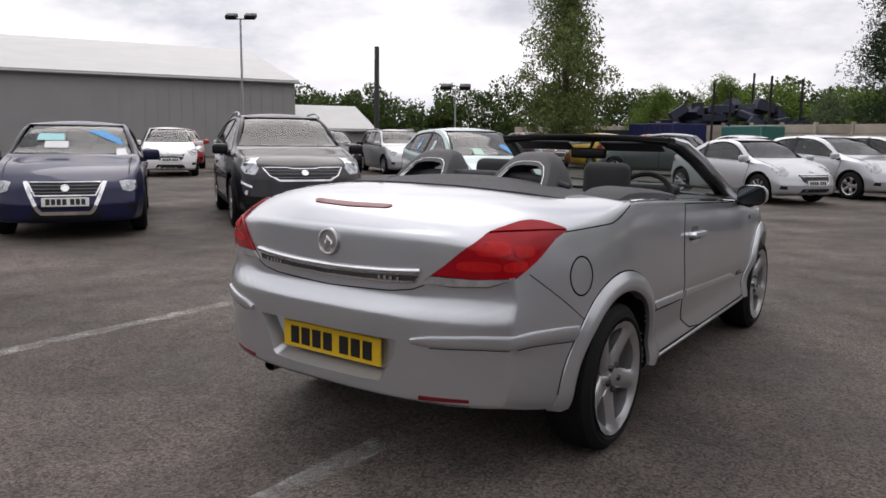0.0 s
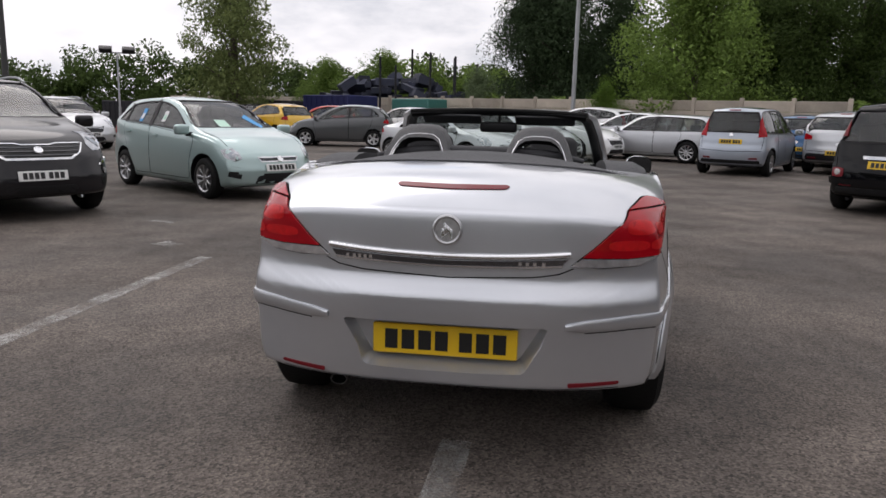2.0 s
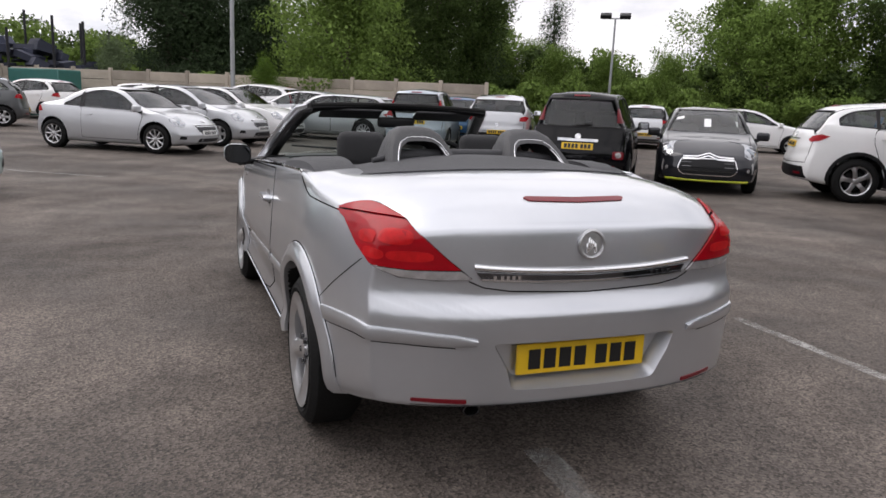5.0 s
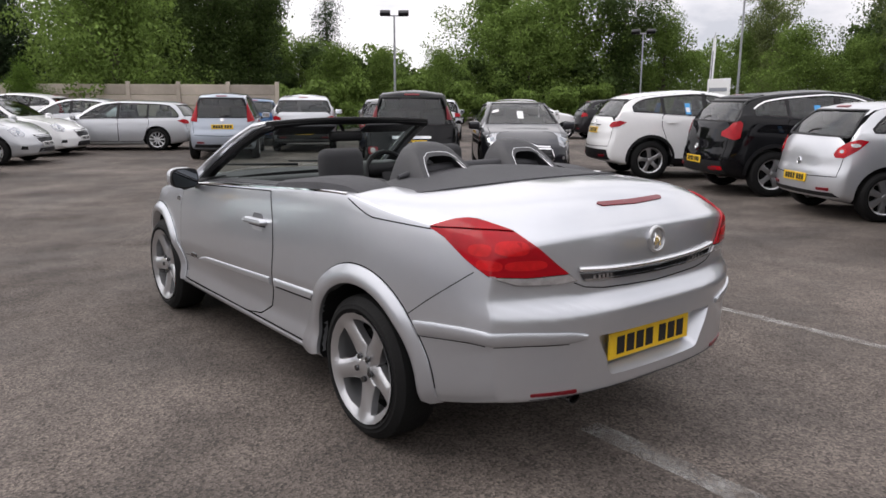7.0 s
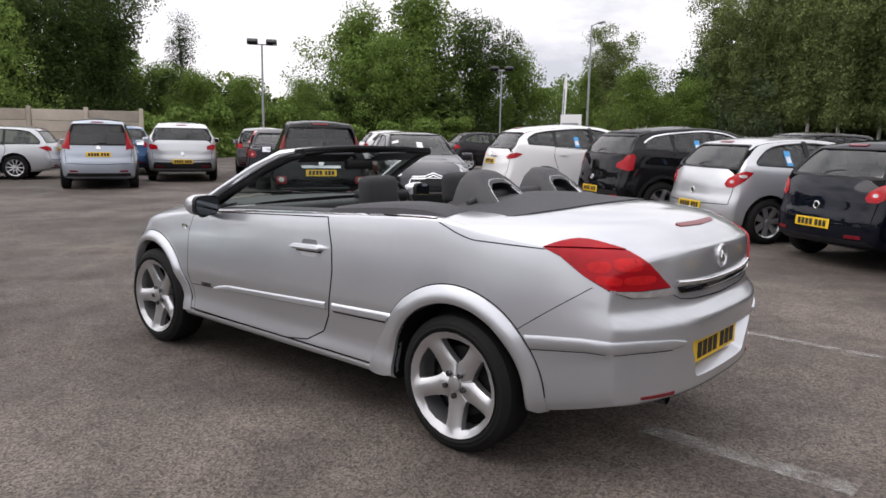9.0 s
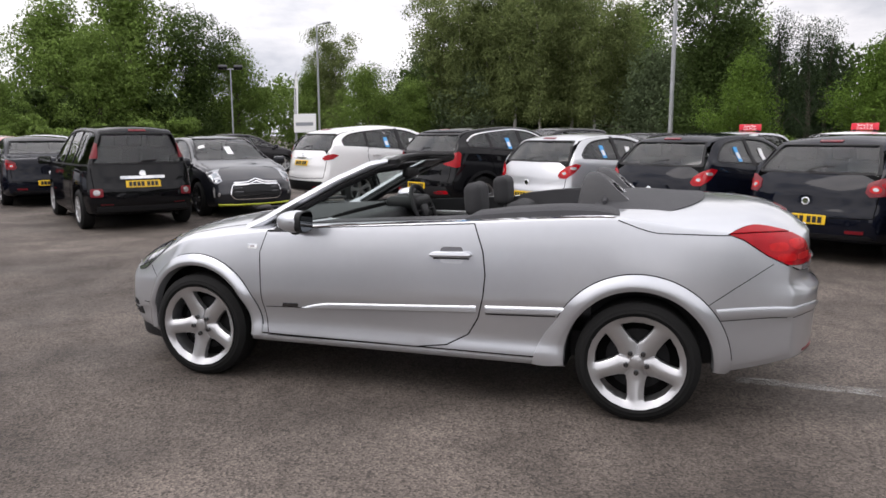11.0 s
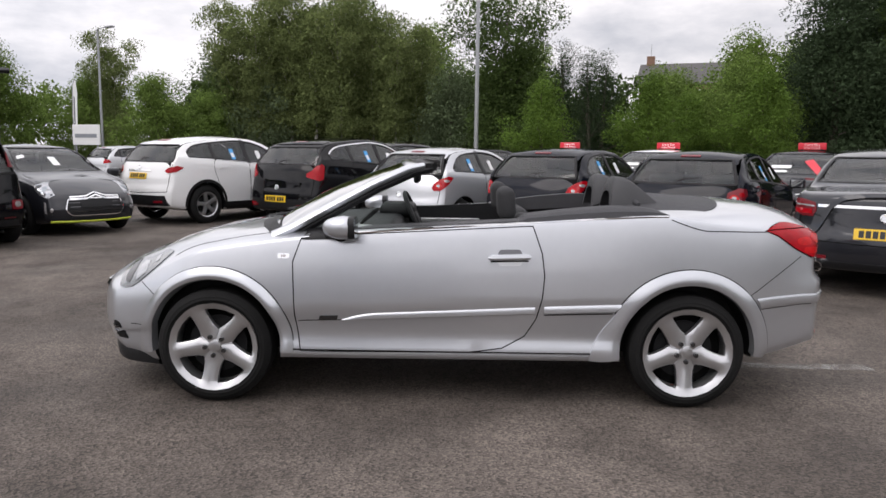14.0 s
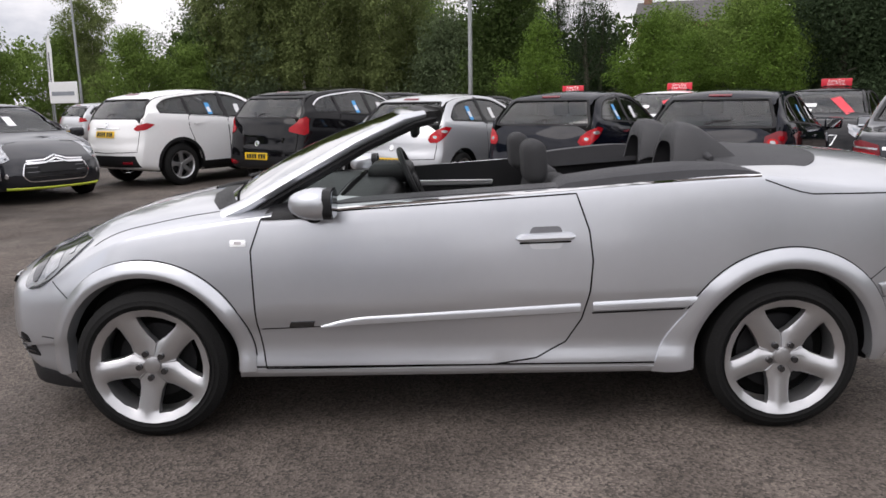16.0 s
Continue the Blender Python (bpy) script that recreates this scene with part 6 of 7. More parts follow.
build_car("hatchback_car", "blue hatchback car", TEAL_P, "hatch", 4.0, 1.7, 1.5, 2.5, .8, .3, by_tail(7.4, 19.6, -27, 4.0), cards=False)
build_car("sports_utility_car", "pale silver crossover car with red tail lamps", SILVER_B, "suv", 4.3, 1.82, 1.60, 2.6, .85, .34, by_tail(7.3, 16.1, -30, 4.3), cards=False, tail=wide(1.6), plate_r=.55, trim="cladding")
build_car("people_carrier", "black compact people carrier with a chrome tailgate bar", BLACK_P, "mpv", 4.08, 1.73, 1.64, 2.54, .82, .315, by_tail(5.02, 7.8, -37, 4.08), cards=False, tail=[([(34, 1.12), (58, 1.12), (56, 1.34), (40, 1.36)], DARK_RED)], plate_r=.72, chrome_bar=(.80, .33, .045), glass_rear=GLASS, wheel=(9, .66, 1), extra=rear_badges)
build_car("saloon_car", "dark blue saloon car", DARK_BLUE_P, "saloon", 4.5, 1.76, 1.46, 2.6, .85, .31, by_tail(7.6, 12.2, -37, 4.5), cards=False, tail=squared(1.46))
build_car("hatchback_car", "red hatchback car", RED_P, "hatch", 3.9, 1.66, 1.45, 2.5, .78, .3, by_tail(9.9, 15.6, -37, 3.9), cards=False)
build_car("hatchback_car", "dark slate hatchback car with a lime strip under its bumper", SLATE_P, "hatch", 3.95, 1.715, 1.46, 2.46, .82, .315, by_nose(7.1, 7.05, 143, 3.95), doors=2, cards=False, wheel=(9, .70, 1), wheel_metal=DARK_CHROME, extra=ds_extra, badge=False, plate_f=None, head=[(6, .88), (28, .83), (54, .74), (64, .65), (50, .60), (28, .66), (12, .76)], grille=rounded([(-.40, .33), (.40, .33), (.48, .42), (.42, .60), (-.42, .60), (-.48, .42)], .05))
build_car("sports_utility_car", "white sports utility car with dark lower cladding", WHITE_P, "suv", 4.41, 1.82, 1.66, 2.64, .86, .36, by_tail(8.92, 7.2, RZ, 4.41), tail=[([(8, 1.06), (28, .98), (50, .955), (60, .99), (50, 1.05), (26, 1.09)], RED_LENS)], trim="cladding", plate_r=.90, chrome_bar=(.985, .36, .02))
build_car("sports_utility_car", "black crossover car with red tail lamps and bright window arch", BLACK_P, "suv", 4.36, 1.84, 1.64, 2.61, .87, .35, by_tail(8.3, 4.45, RZ, 4.36), tail=[(rounded([(22, .90), (32, .87), (48, .90), (66, .93), (67, .99), (52, 1.04), (40, 1.12), (24, 1.16), (18, 1.12)], .03, 3), RED_LENS)], trim="cladding", plate_r=.54, extra=arch_extra)
build_car("hatchback_car", "silver three-door hatchback car with swept red tail lamps", SILVER_B, "hatch", 4.0, 1.737, 1.48, 2.51, .80, .31, by_tail(7.2, 2.2, RZ, 4.0), doors=2, tail=swept(1.48), plate_r=.50, wheel=(7, .70, 2))
build_car("hatchback_car", "black three-door hatchback car with swept red tail lamps", DARK_BLUE_P, "hatch", 4.0, 1.737, 1.48, 2.51, .80, .31, by_tail(6.05, .25, RZ, 4.0), doors=2, tail=swept(1.48), plate_r=.50)
build_car("hatchback_car", "blue-black hatchback car with a tailgate badge", DARK_BLUE_P, "hatch", 4.25, 1.75, 1.46, 2.61, .85, .31, by_tail(4.72, -1.55, RZ, 4.25), tail=squared(1.46), plate_r=.50, glass_rear=GLASS)
build_car("saloon_car", "dark grey saloon car with a chrome boot strip", SLATE_P, "saloon", 4.83, 1.86, 1.50, 2.74, .95, .335, by_tail(2.3, -2.85, RZ, 4.83), tail=[(rounded([(14, .93), (30, .86), (50, .79), (66, .79), (70, .86), (66, .93), (44, .965), (22, .955)], .02, 3), DARK_RED), ([(24, .905), (66, .885), (66, .90), (24, .922)], CLEAR_LENS), ([(40, .82), (64, .81), (64, .86), (36, .865)], RED_LENS)], plate_r=.64, chrome_bar=(.885, .60, .028), cards=False, extra=insignia_extra)

# second row, nose to nose with the first
second = [("hatchback_car", "black hatchback car with a red roof sign", BLACK_P, "hatch", 1.04, True, card_extra), ("hatchback_car", "white hatchback car with a red roof sign", WHITE_P, "hatch", 4.2, True, card_extra), ("hatchback_car", "silver hatchback car with a red roof sign", SILVER_B, "hatch", 6.8, True, card_extra),
          ("hatchback_car", "black hatchback car", BLACK_P, "hatch", 9.4, False, None), ("people_carrier", "dark people carrier", CHARCOAL, "mpv", 12.2, False, None), ("hatchback_car", "silver hatchback car", SILVER_B, "hatch", 15.0, False, None), ("hatchback_car", "red hatchback car", RED_P, "hatch", -1.8, True, card_extra), ("hatchback_car", "white hatchback car", WHITE_P, "hatch", -4.5, False, None)]
for nm, lb, col, kd, b, sg, ex in second:
    c = F * 10.1 + B * b
    L = 4.27 if kd == "hatch" else 4.08
    dims = (L, 1.81, 1.50, 2.61, .85, .32) if kd == "hatch" else (4.08, 1.73, 1.64, 2.54, .82, .315)
    build_car(nm, lb, col, kd, *dims, by_nose(c.x, c.y, RZ + 180, L), cards=False, sign=sg, extra=ex)

# cars along the back of the yard
back = [("hatchback_car", "maroon hatchback car", MAROON, "hatch", -13.2, 25.6, RZ), ("hatchback_car", "yellow hatchback car", YELLOW_P, "hatch", -11.2, 26.9, RZ + 180), ("hatchback_car", "red hatchback car", RED_P, "hatch", -9.9, 29.6, 95), ("hatchback_car", "dark hatchback car", BLACK_P, "hatch", -13.0, 30.5, RZ),
        ("hatchback_car", "white hatchback car", WHITE_P, "hatch", -6.2, 30.0, RZ + 180), ("hatchback_car", "small grey hatchback car", GREY_P, "hatch", -7.3, 23.6, 95), ("hatchback_car", "white hatchback car", WHITE_P, "hatch", -1.5, 28.0, RZ), ("hatchback_car", "silver hatchback car", SILVER_B, "hatch", 1.2, 26.8, RZ),
        ("hatchback_car", "grey hatchback car", GREY_P, "hatch", 12.0, 19.0, -37), ("hatchback_car", "silver hatchback car", SILVER_B, "hatch", 15.0, 20.0, -37), ("hatchback_car", "white hatchback car", WHITE_P, "hatch", 18.5, 18.5, RZ), ("hatchback_car", "dark grey hatchback car", CHARCOAL, "hatch", 21.0, 16.0, RZ), ("hatchback_car", "silver hatchback car", SILVER_B, "hatch", 24.0, 13.5, RZ)]
for nm, lb, col, kd, x, y, rz in back:
    build_car(nm, lb, col, kd, 3.95, 1.71, 1.50, 2.46, .8, .3, pose(x, y, 0, 0, 0, rz), cards=False)

# ---- lamp posts and the sign ----
def lamp_post(x, y, h, kind, rz=0, r=.06):
    post = thing("lamp_post", "tall galvanised steel lamp post", "lamp post", "lamp posts", at=pose(x, y, 0, 0, 0, rz))
    part("pole", tube([(0, 0, 0), (0, 0, 1.2), (0, 0, 1.21), (0, 0, h)], [r * 1.5, r * 1.4, r, r * .7], 10), STEEL, post)
    part("base_plate", box(-.16, .16, -.16, .16, 0, .02, .005, 1), STEEL, post)
    if kind == "flood":
        part("cross_arm", tube([(-.45, 0, h), (.45, 0, h)], .035, 8), STEEL, post)
        for s in (-1, 1):
            lamp = part("floodlight", moved(box(-.24, .24, -.17, .17, -.09, .09, .03, 2), Matrix.Translation((s * .42, .08, h + .12)) @ Matrix.Rotation(radians(28), 4, "X")), BLACK_TRIM, post, "black floodlight")
            part("floodlight_glass", moved(box(-.2, .2, -.13, .13, -.1, -.085), Matrix.Translation((s * .42, .08, h + .12)) @ Matrix.Rotation(radians(28), 4, "X")), CLEAR_LENS, lamp)
    elif kind == "arm":
        part("arm", tube([(0, 0, h - .1), (.12, 0, h), (.9, 0, h + .05)], .03, 8), STEEL, post)
        part("lantern", moved(box(-.32, .32, -.12, .12, -.05, .06, .04, 2), Matrix.Translation((1.1, 0, h + .03))), STEEL, post)


lamp_post(-24.0, 18.9, 6.1, "flood", 30)
lamp_post(-16.7, 24.6, 3.3, "flood", 30, .04)
lamp_post(17.5, 26.5, 5.2, "flood", -35)
lamp_post(32.8, 24.3, 5.1, "flood", -60, .05)
lamp_post(38.3, 21.6, 8.1, "arm", -120, .08)
lamp_post(29.3, .26, 11.0, "arm", 150, .10)
lamp_post(1.2, 28.0, 10.5, "arm", 0, .09)
stack = tagged(part("flue_pipe", tube([(0, 0, 0), (0, 0, 6.2), (0, 0, 6.4)], [.17, .14, .14], 12), surface("dark_pipe", (.05, .05, .05), .7), at=pose(-27.1, 31.6, 0)), "dark steel flue pipe beside a low building", "flue")

sg = thing("entrance_sign", "white and grey sign board on two posts", "sign", at=pose(36.0, 21.4, 0, 0, 0, -112))
part("board", box(-1.0, 1.0, -.04, .04, 1.55, 2.65, .02, 1), WHITE, sg, "white board with a grey band")
part("band", box(-.8, .8, -.055, -.042, 1.95, 2.15), surface("grey_print", (.25, .27, .3), .5), sg)
for x in (-.8, .8):
    part("sign_post", box(x - .04, x + .04, -.03, .03, 0, 1.6), STEEL, sg)
fl = thing("feather_flag", "white feather flag on a slim pole", "flag", at=pose(36.6, 22.4, 0, 0, 0, -112))
part("flag_pole", tube([(0, 0, 0), (0, 0, 3.5), (.1, 0, 4.8), (.3, 0, 5.2)], .02, 6), STEEL, fl)
part("flag_cloth", prism([(.02, 2.2), (.30, 2.3), (.42, 4.4), (.32, 5.1), (.1, 4.8)], "y", -.004, .004), WHITE, fl)
part("flag_band", prism([(.10, 2.6), (.18, 2.6), (.22, 4.2), (.14, 4.2)], "y", -.008, .008), surface("dark_flag_print", (.12, .12, .15), .6), fl)

# ---- concrete panel fence ----
CONCRETE = surface("weathered_concrete", (.43, .375, .31), .9, var=.3, scale=1.4, bump=.3, bump_scale=30, obj=.22)
wall = thing("fence_wall", "weathered concrete panel fence", "fence", kind="structure", at=pose(10.5, 24.3, 0, 0, 0, math.degrees(math.atan2(-10.6, 16.85)) + 180))
post_me = to_mesh("fence_post", box(-.07, .07, -.08, .08, 0, 2.1, .015, 1))
post_me.materials.append(CONCRETE)
panel_me = to_mesh("fence_panel", box(.075, 1.765, -.03, .03, 0, .385, .012, 1))
panel_me.materials.append(CONCRETE)
for i in range(24):
    o = part("fence_post", post_me, CONCRETE, wall, at=pose(i * 1.84, 0, 0))
    for j in range(5):
        part("fence_panel", panel_me, CONCRETE, wall, at=pose(i * 1.84, random.uniform(-.01, .01), .03 + j * .395))

# ---- buildings ----
CLAD = surface("grey_cladding", (.33, .33, .325), .6, .1, var=.08, scale=.8)
ROOF = surface("pale_roof_sheet", (.50, .50, .49), .55, .1, var=.12, scale=.6)
def shed(name, label, x, y, rz, L, D, eave, ridge, hip=0.0):
    """A metal shed: long front wall along local x, with upright ribs and a pitched roof."""
    b = thing(name, label, "building", at=pose(x, y, 0, 0, 0, rz))
    part("wall", box(0, L, 0, D, 0, eave), CLAD, b, "grey profiled metal walls")
    n = int(L / .6)
    ribs = [box(i * L / n - .04, i * L / n + .04, -.03, 0.0, 0, eave - .02) for i in range(n + 1)]
    tagged(part("wall_rib", merge(*ribs), CLAD, b), kind="stuff")
    bm = bmesh.new()
    o = .25
    pts = [(-o, -o, eave), (L + o, -o, eave), (L + o - hip, D / 2, ridge), (-o, D / 2, ridge), (-o, D + o, eave), (L + o, D + o, eave)]
    lo = [bm.verts.new((p[0], p[1], p[2] - .03)) for p in pts]
    hi = [bm.verts.new((p[0], p[1], p[2] + .12)) for p in pts]
    for q in ((0, 1, 2, 3), (3, 2, 5, 4)):
        bm.faces.new([hi[i] for i in q])
        bm.faces.new([lo[i] for i in q[::-1]])
    for q in ((0, 1), (1, 2), (2, 5), (5, 4), (4, 3), (3, 0)):
        bm.faces.new((lo[q[0]], lo[q[1]], hi[q[1]], hi[q[0]]))
    part("roof", bm, ROOF, b, "pale corrugated metal roof")
    part("gable", prism([(0, eave - .02), (D, eave - .02), (D / 2, ridge - .02)], "x", L - .1 - hip * .0, L) if not hip else box(L - .1, L, D * .3, D * .7, eave - .1, eave), CLAD, b)
    part("gutter", tube([(-o, -o - .06, eave - .02), (L + o, -o - .06, eave - .02)], .07, 6), STEEL, b)
    return b


shed("warehouse", "large grey metal warehouse with a pale roof", -43.0, 1.5, 62, 29, 28, 4.1, 7.1)
shed("low_shed", "low shed with a pale pitched roof", -31.5, 25.5, 62, 7.5, 7.0, 1.5, 2.95)

# ---- trees ----
BARK = surface("grey_brown_bark", (.09, .075, .06), .95, var=.3, scale=3, bump=.5, bump_scale=20)
BIRCH_BARK = surface("pale_birch_bark", (.42, .40, .37), .85, var=.4, scale=5)
def leaf_mat(name, c):
    # clump-sized colour variation paints shaded gaps in crowns; leaves also differ at random
    m = surface(name, c, .6, var=.36, scale=1.0, island=.35, spec=.08)
    nt = m.node_tree
    N, L = nt.nodes.new, nt.links.new
    p, thin, mix = nt.nodes["Principled BSDF"], N("ShaderNodeBsdfTranslucent"), N("ShaderNodeMixShader")
    mix.inputs[0].default_value = .30
    L(p.inputs["Base Color"].links[0].from_socket, thin.inputs[0])
    L(p.outputs[0], mix.inputs[1])
    L(thin.outputs[0], mix.inputs[2])
    L(mix.outputs[0], nt.nodes["Material Output"].inputs[0])
    return m
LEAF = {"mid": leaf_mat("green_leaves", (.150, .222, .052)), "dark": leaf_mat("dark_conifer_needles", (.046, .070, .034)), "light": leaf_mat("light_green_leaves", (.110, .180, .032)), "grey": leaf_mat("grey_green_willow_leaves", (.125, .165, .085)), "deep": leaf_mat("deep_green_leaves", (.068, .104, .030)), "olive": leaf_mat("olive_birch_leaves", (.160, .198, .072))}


def leaf_cloud(centres, radii, count, size, rng, droop=0.0, needle=1.0):
    """Many small leaves scattered round the given centres."""
    c = np.array(centres)
    pick = rng.integers(0, len(c), count)
    d = rng.normal(size=(count, 3))
    d /= np.linalg.norm(d, axis=1)[:, None]
    r = np.array(radii)[pick] * rng.uniform(.35, 1.0, count) ** .6
    p = c[pick] + d * r[:, None] * np.array([1, 1, .75])
    p[:, 2] -= droop * rng.uniform(0, 1, count) * r
    u = rng.normal(size=(count, 3))
    u[:, 2] -= droop * 2
    u /= np.linalg.norm(u, axis=1)[:, None]
    v = np.cross(u, d + rng.normal(size=(count, 3)) * .5)
    v /= np.linalg.norm(v, axis=1)[:, None] + 1e-6
    s = size * rng.uniform(.55, 1.35, count)[:, None]
    w = s * .55 * needle
    verts = np.stack([p - u * s, p + v * w, p + u * s, p - v * w], 1).reshape(-1, 3)
    me = bpy.data.meshes.new("leaves")
    me.vertices.add(4 * count)
    me.vertices.foreach_set("co", verts.ravel())
    me.loops.add(4 * count)
    me.loops.foreach_set("vertex_index", np.arange(4 * count))
    me.polygons.add(count)
    me.polygons.foreach_set("loop_start", np.arange(count) * 4)
    me.update(calc_edges=True)
    return me


def make_tree(name, label, h, spread, leaf, seed, count=9000, size=.16, bare=.25, kind="broad", bark=None, droop=0.0, full=1.0):
    rng = np.random.default_rng(seed)
    tree = thing(name, label, "tree", "trees round the yard")
    segs = 9
    lean = rng.normal(size=2) * .03 * h
    line = [(lean[0] * (i / segs) ** 2 + rng.normal() * .03, lean[1] * (i / segs) ** 2 + rng.normal() * .03, h * .93 * i / segs) for i in range(segs + 1)]
    r0 = .02 * h + .05 if bark is None else .008 * h + .03
    trunk = [tube(line, [r0 * (1 - .9 * i / segs) + .01 for i in range(segs + 1)], 8)]
    centres, radii = [], []
    n = 64 if kind != "conifer" else 72
    for i in range(n):
        t = bare + (1 - bare) * (i + rng.uniform(0, 1)) / n
        a = rng.uniform(0, 2 * math.pi)
        if kind == "conifer":
            reach = spread * (1 - t) ** .8 * rng.uniform(.55, 1.05) + .2
        elif kind == "column":
            reach = spread * math.sin(math.pi * min(1, .18 + .82 * (1 - abs(2 * t - .85) * .75))) * rng.uniform(.45, 1.05)
        else:
            q = (t - bare) / (1 - bare)
            reach = spread * (max(.12, 1 - abs(2 * q - .75) ** 2.2 * .85)) * rng.uniform(.35, 1.1)
        base = Vector(line[min(segs, int(t * segs * .85))])
        z = h * t
        tip = Vector((base.x + reach * math.cos(a), base.y + reach * math.sin(a), z + (reach * .1 if kind != "conifer" else -reach * .18)))
        mid = base.lerp(tip, .5) + Vector((0, 0, .08 * reach))
        lb = base.copy()
        lb.z = min(base.z, tip.z) - (0 if kind == "conifer" else .12 * reach)
        if i % 3 == 0:
            trunk.append(tube([lb, mid, tip], [r0 * .35 * (1.1 - t), r0 * .22 * (1.1 - t), .012], 5))
        for f in ((1.0, .55) if kind != "conifer" else (1.0, .7, .4)):
            q = lb.lerp(tip, f)
            centres.append(tuple(q + Vector(rng.normal(size=3) * .12 * spread)))
            radii.append(full * (.25 * spread + .24) * rng.uniform(.6, 1.3) * (.8 if kind == "conifer" else 1))
    part("trunk", merge(*trunk), bark or BARK, tree, smooth=60)
    me = leaf_cloud(centres, radii, count, size, rng, droop, .5 if kind == "conifer" else 1.0)
    me.materials.append(LEAF[leaf])
    cr = part("crown", me, LEAF[leaf], tree)
    cr["kind"] = "stuff"
    return tree


KINDS = [
    make_tree("birch_tree", "tall loose olive-green birch tree beyond the yard", 8.2, 2.0, "olive", 11, 27000, 0.066, .10, "broad", droop=.6),          # 0
    make_tree("conifer_tree", "dark broad conifer behind the fence", 9.5, 4.2, "dark", 12, 54000, 0.109, .04, "conifer", full=1.22),                         # 1
    make_tree("broadleaf_tree", "broad mid-green leafy tree", 7.2, 3.4, "mid", 13, 32400, 0.082, .06, "broad", full=1.08),                  # 2
    make_tree("broadleaf_tree", "tall deep-green tree of the belt", 12.5, 3.4, "deep", 14, 32400, 0.098, .12, "column", full=1.22),          # 3
    make_tree("birch_tree", "tall birch with a pale slim trunk", 11.5, 2.2, "olive", 15, 27000, 0.078, .28, "column", BIRCH_BARK, .5, full=1.1),  # 4
    make_tree("young_tree", "small bright green young tree", 4.8, 1.5, "light", 16, 25200, 0.048, .16, "broad"),                   # 5
    make_tree("willow_tree", "grey-green bushy willow at the yard edge", 6.0, 2.8, "grey", 17, 23400, 0.078, .04, "broad"),                        # 6
    make_tree("conifer_tree", "slim dark spruce with drooping branches", 9.0, 1.6, "dark", 18, 18000, 0.070, .06, "conifer", full=1.5),                             # 7
    make_tree("broadleaf_tree", "rounded mid-green tree of the wooded belt", 9.0, 3.6, "mid", 19, 34200, 0.092, .06, "broad", full=1.10),                       # 8
]
USED = set()


def plant(k, x, y, s=1.0, rz=None, sz=None, label=""):
    m = pose(x, y, -.02, 0, 0, random.uniform(0, 360) if rz is None else rz) @ Matrix.Diagonal((s, s, sz or s, 1))
    if k in USED:
        t = copy_thing(KINDS[k], m)
        t.scale = (s, s, sz or s)
    else:
        t = KINDS[k]
        t.matrix_basis = m
        USED.add(k)
    if label:
        t["label"] = label
    return t


plant(0, -16.1, 34.4, 1.25)
plant(2, -13.0, 40.0, .55)
plant(2, -9.8, 41.0, .62)
plant(1, .5, 45.0, 1.2)
plant(1, -1.0, 46.5, 1.08)
plant(1, 4.4, 46.5, .95)
plant(2, 6.4, 31.0, 1.02)
plant(5, 2.6, 28.6, .55)
plant(6, -3.5, 37.0, .55)
plant(8, 12.0, 44.0, 1.1)
plant(7, 17.5, 41.0, 1.05)
plant(7, 25.0, 46.0, 1.0)
plant(3, 13.0, 37.5, .78)
plant(8, 8.5, 42.0, 1.0)
plant(3, 16.0, 39.5, .8)
plant(8, 19.5, 45.0, .85)
plant(3, 12.0, 42.0, .85)
# belt of trees along the far side
for k, x, y, s in ((8, 40.0, 37.0, 1.3), (8, 36.5, 40.5, 1.15), (3, 43.0, 34.0, .85), (8, 29.0, 45.0, .5), (2, 36.0, 36.5, 1.1), (2, 20.0, 36.0, .58), (2, 24.5, 37.5, .62), (2, 28.5, 37.5, .6), (2, 22.0, 43.0, .7),
                   (8, 47.0, 33.0, .88), (8, 52.0, 29.0, .75), (4, 50.5, 26.3, .86), (6, 49.5, 18.6, 1.25), (4, 46.0, 16.0, .95), (4, 45.3, 14.2, .98), (2, 41.5, 19.5, .78), (2, 44.5, 17.5, .7), (6, 47.5, 16.0, 1.1), (6, 46.0, 13.5, 1.05),
                   (4, 45.5, 12.2, .95), (4, 44.0, 10.3, 1.02), (3, 47.0, 9.6, .88), (4, 43.2, 8.4, .93), (4, 44.2, 6.6, .92), (3, 47.5, 6.4, .84), (4, 42.6, 5.0, .86), (4, 44.0, 3.6, .80),
                   (3, 38.5, -1.4, .84), (6, 42.0, 1.5, 1.0), (5, 27.4, -2.5, .9), (7, 38.5, -5.0, .84), (7, 37.5, -6.3, .80), (7, 38.2, -7.2, .78), (5, 29.0, -7.4, .98), (5, 31.5, -10.0, .85), (5, 28.8, -12.4, 1.0), (8, 33.0, -13.0, .66), (8, 34.0, -9.6, .58), (8, 36.5, -11.0, .6), (8, 36.5, -14.5, .80),
                   (1, 30.5, -16.5, .98), (1, 33.0, -19.5, 1.1), (3, 29.0, -20.5, .9), (8, 36.0, -17.0, .8), (8, 40.5, -16.0, .7), (3, 27.5, -25.0, .9), (8, 55.0, 15.0, 1.1), (8, 54.0, 3.0, 1.1), (8, 52.0, 9.0, 1.1), (8, 48.0, -4.0, .9)):
    plant(k, x, y, s * random.uniform(.96, 1.04))
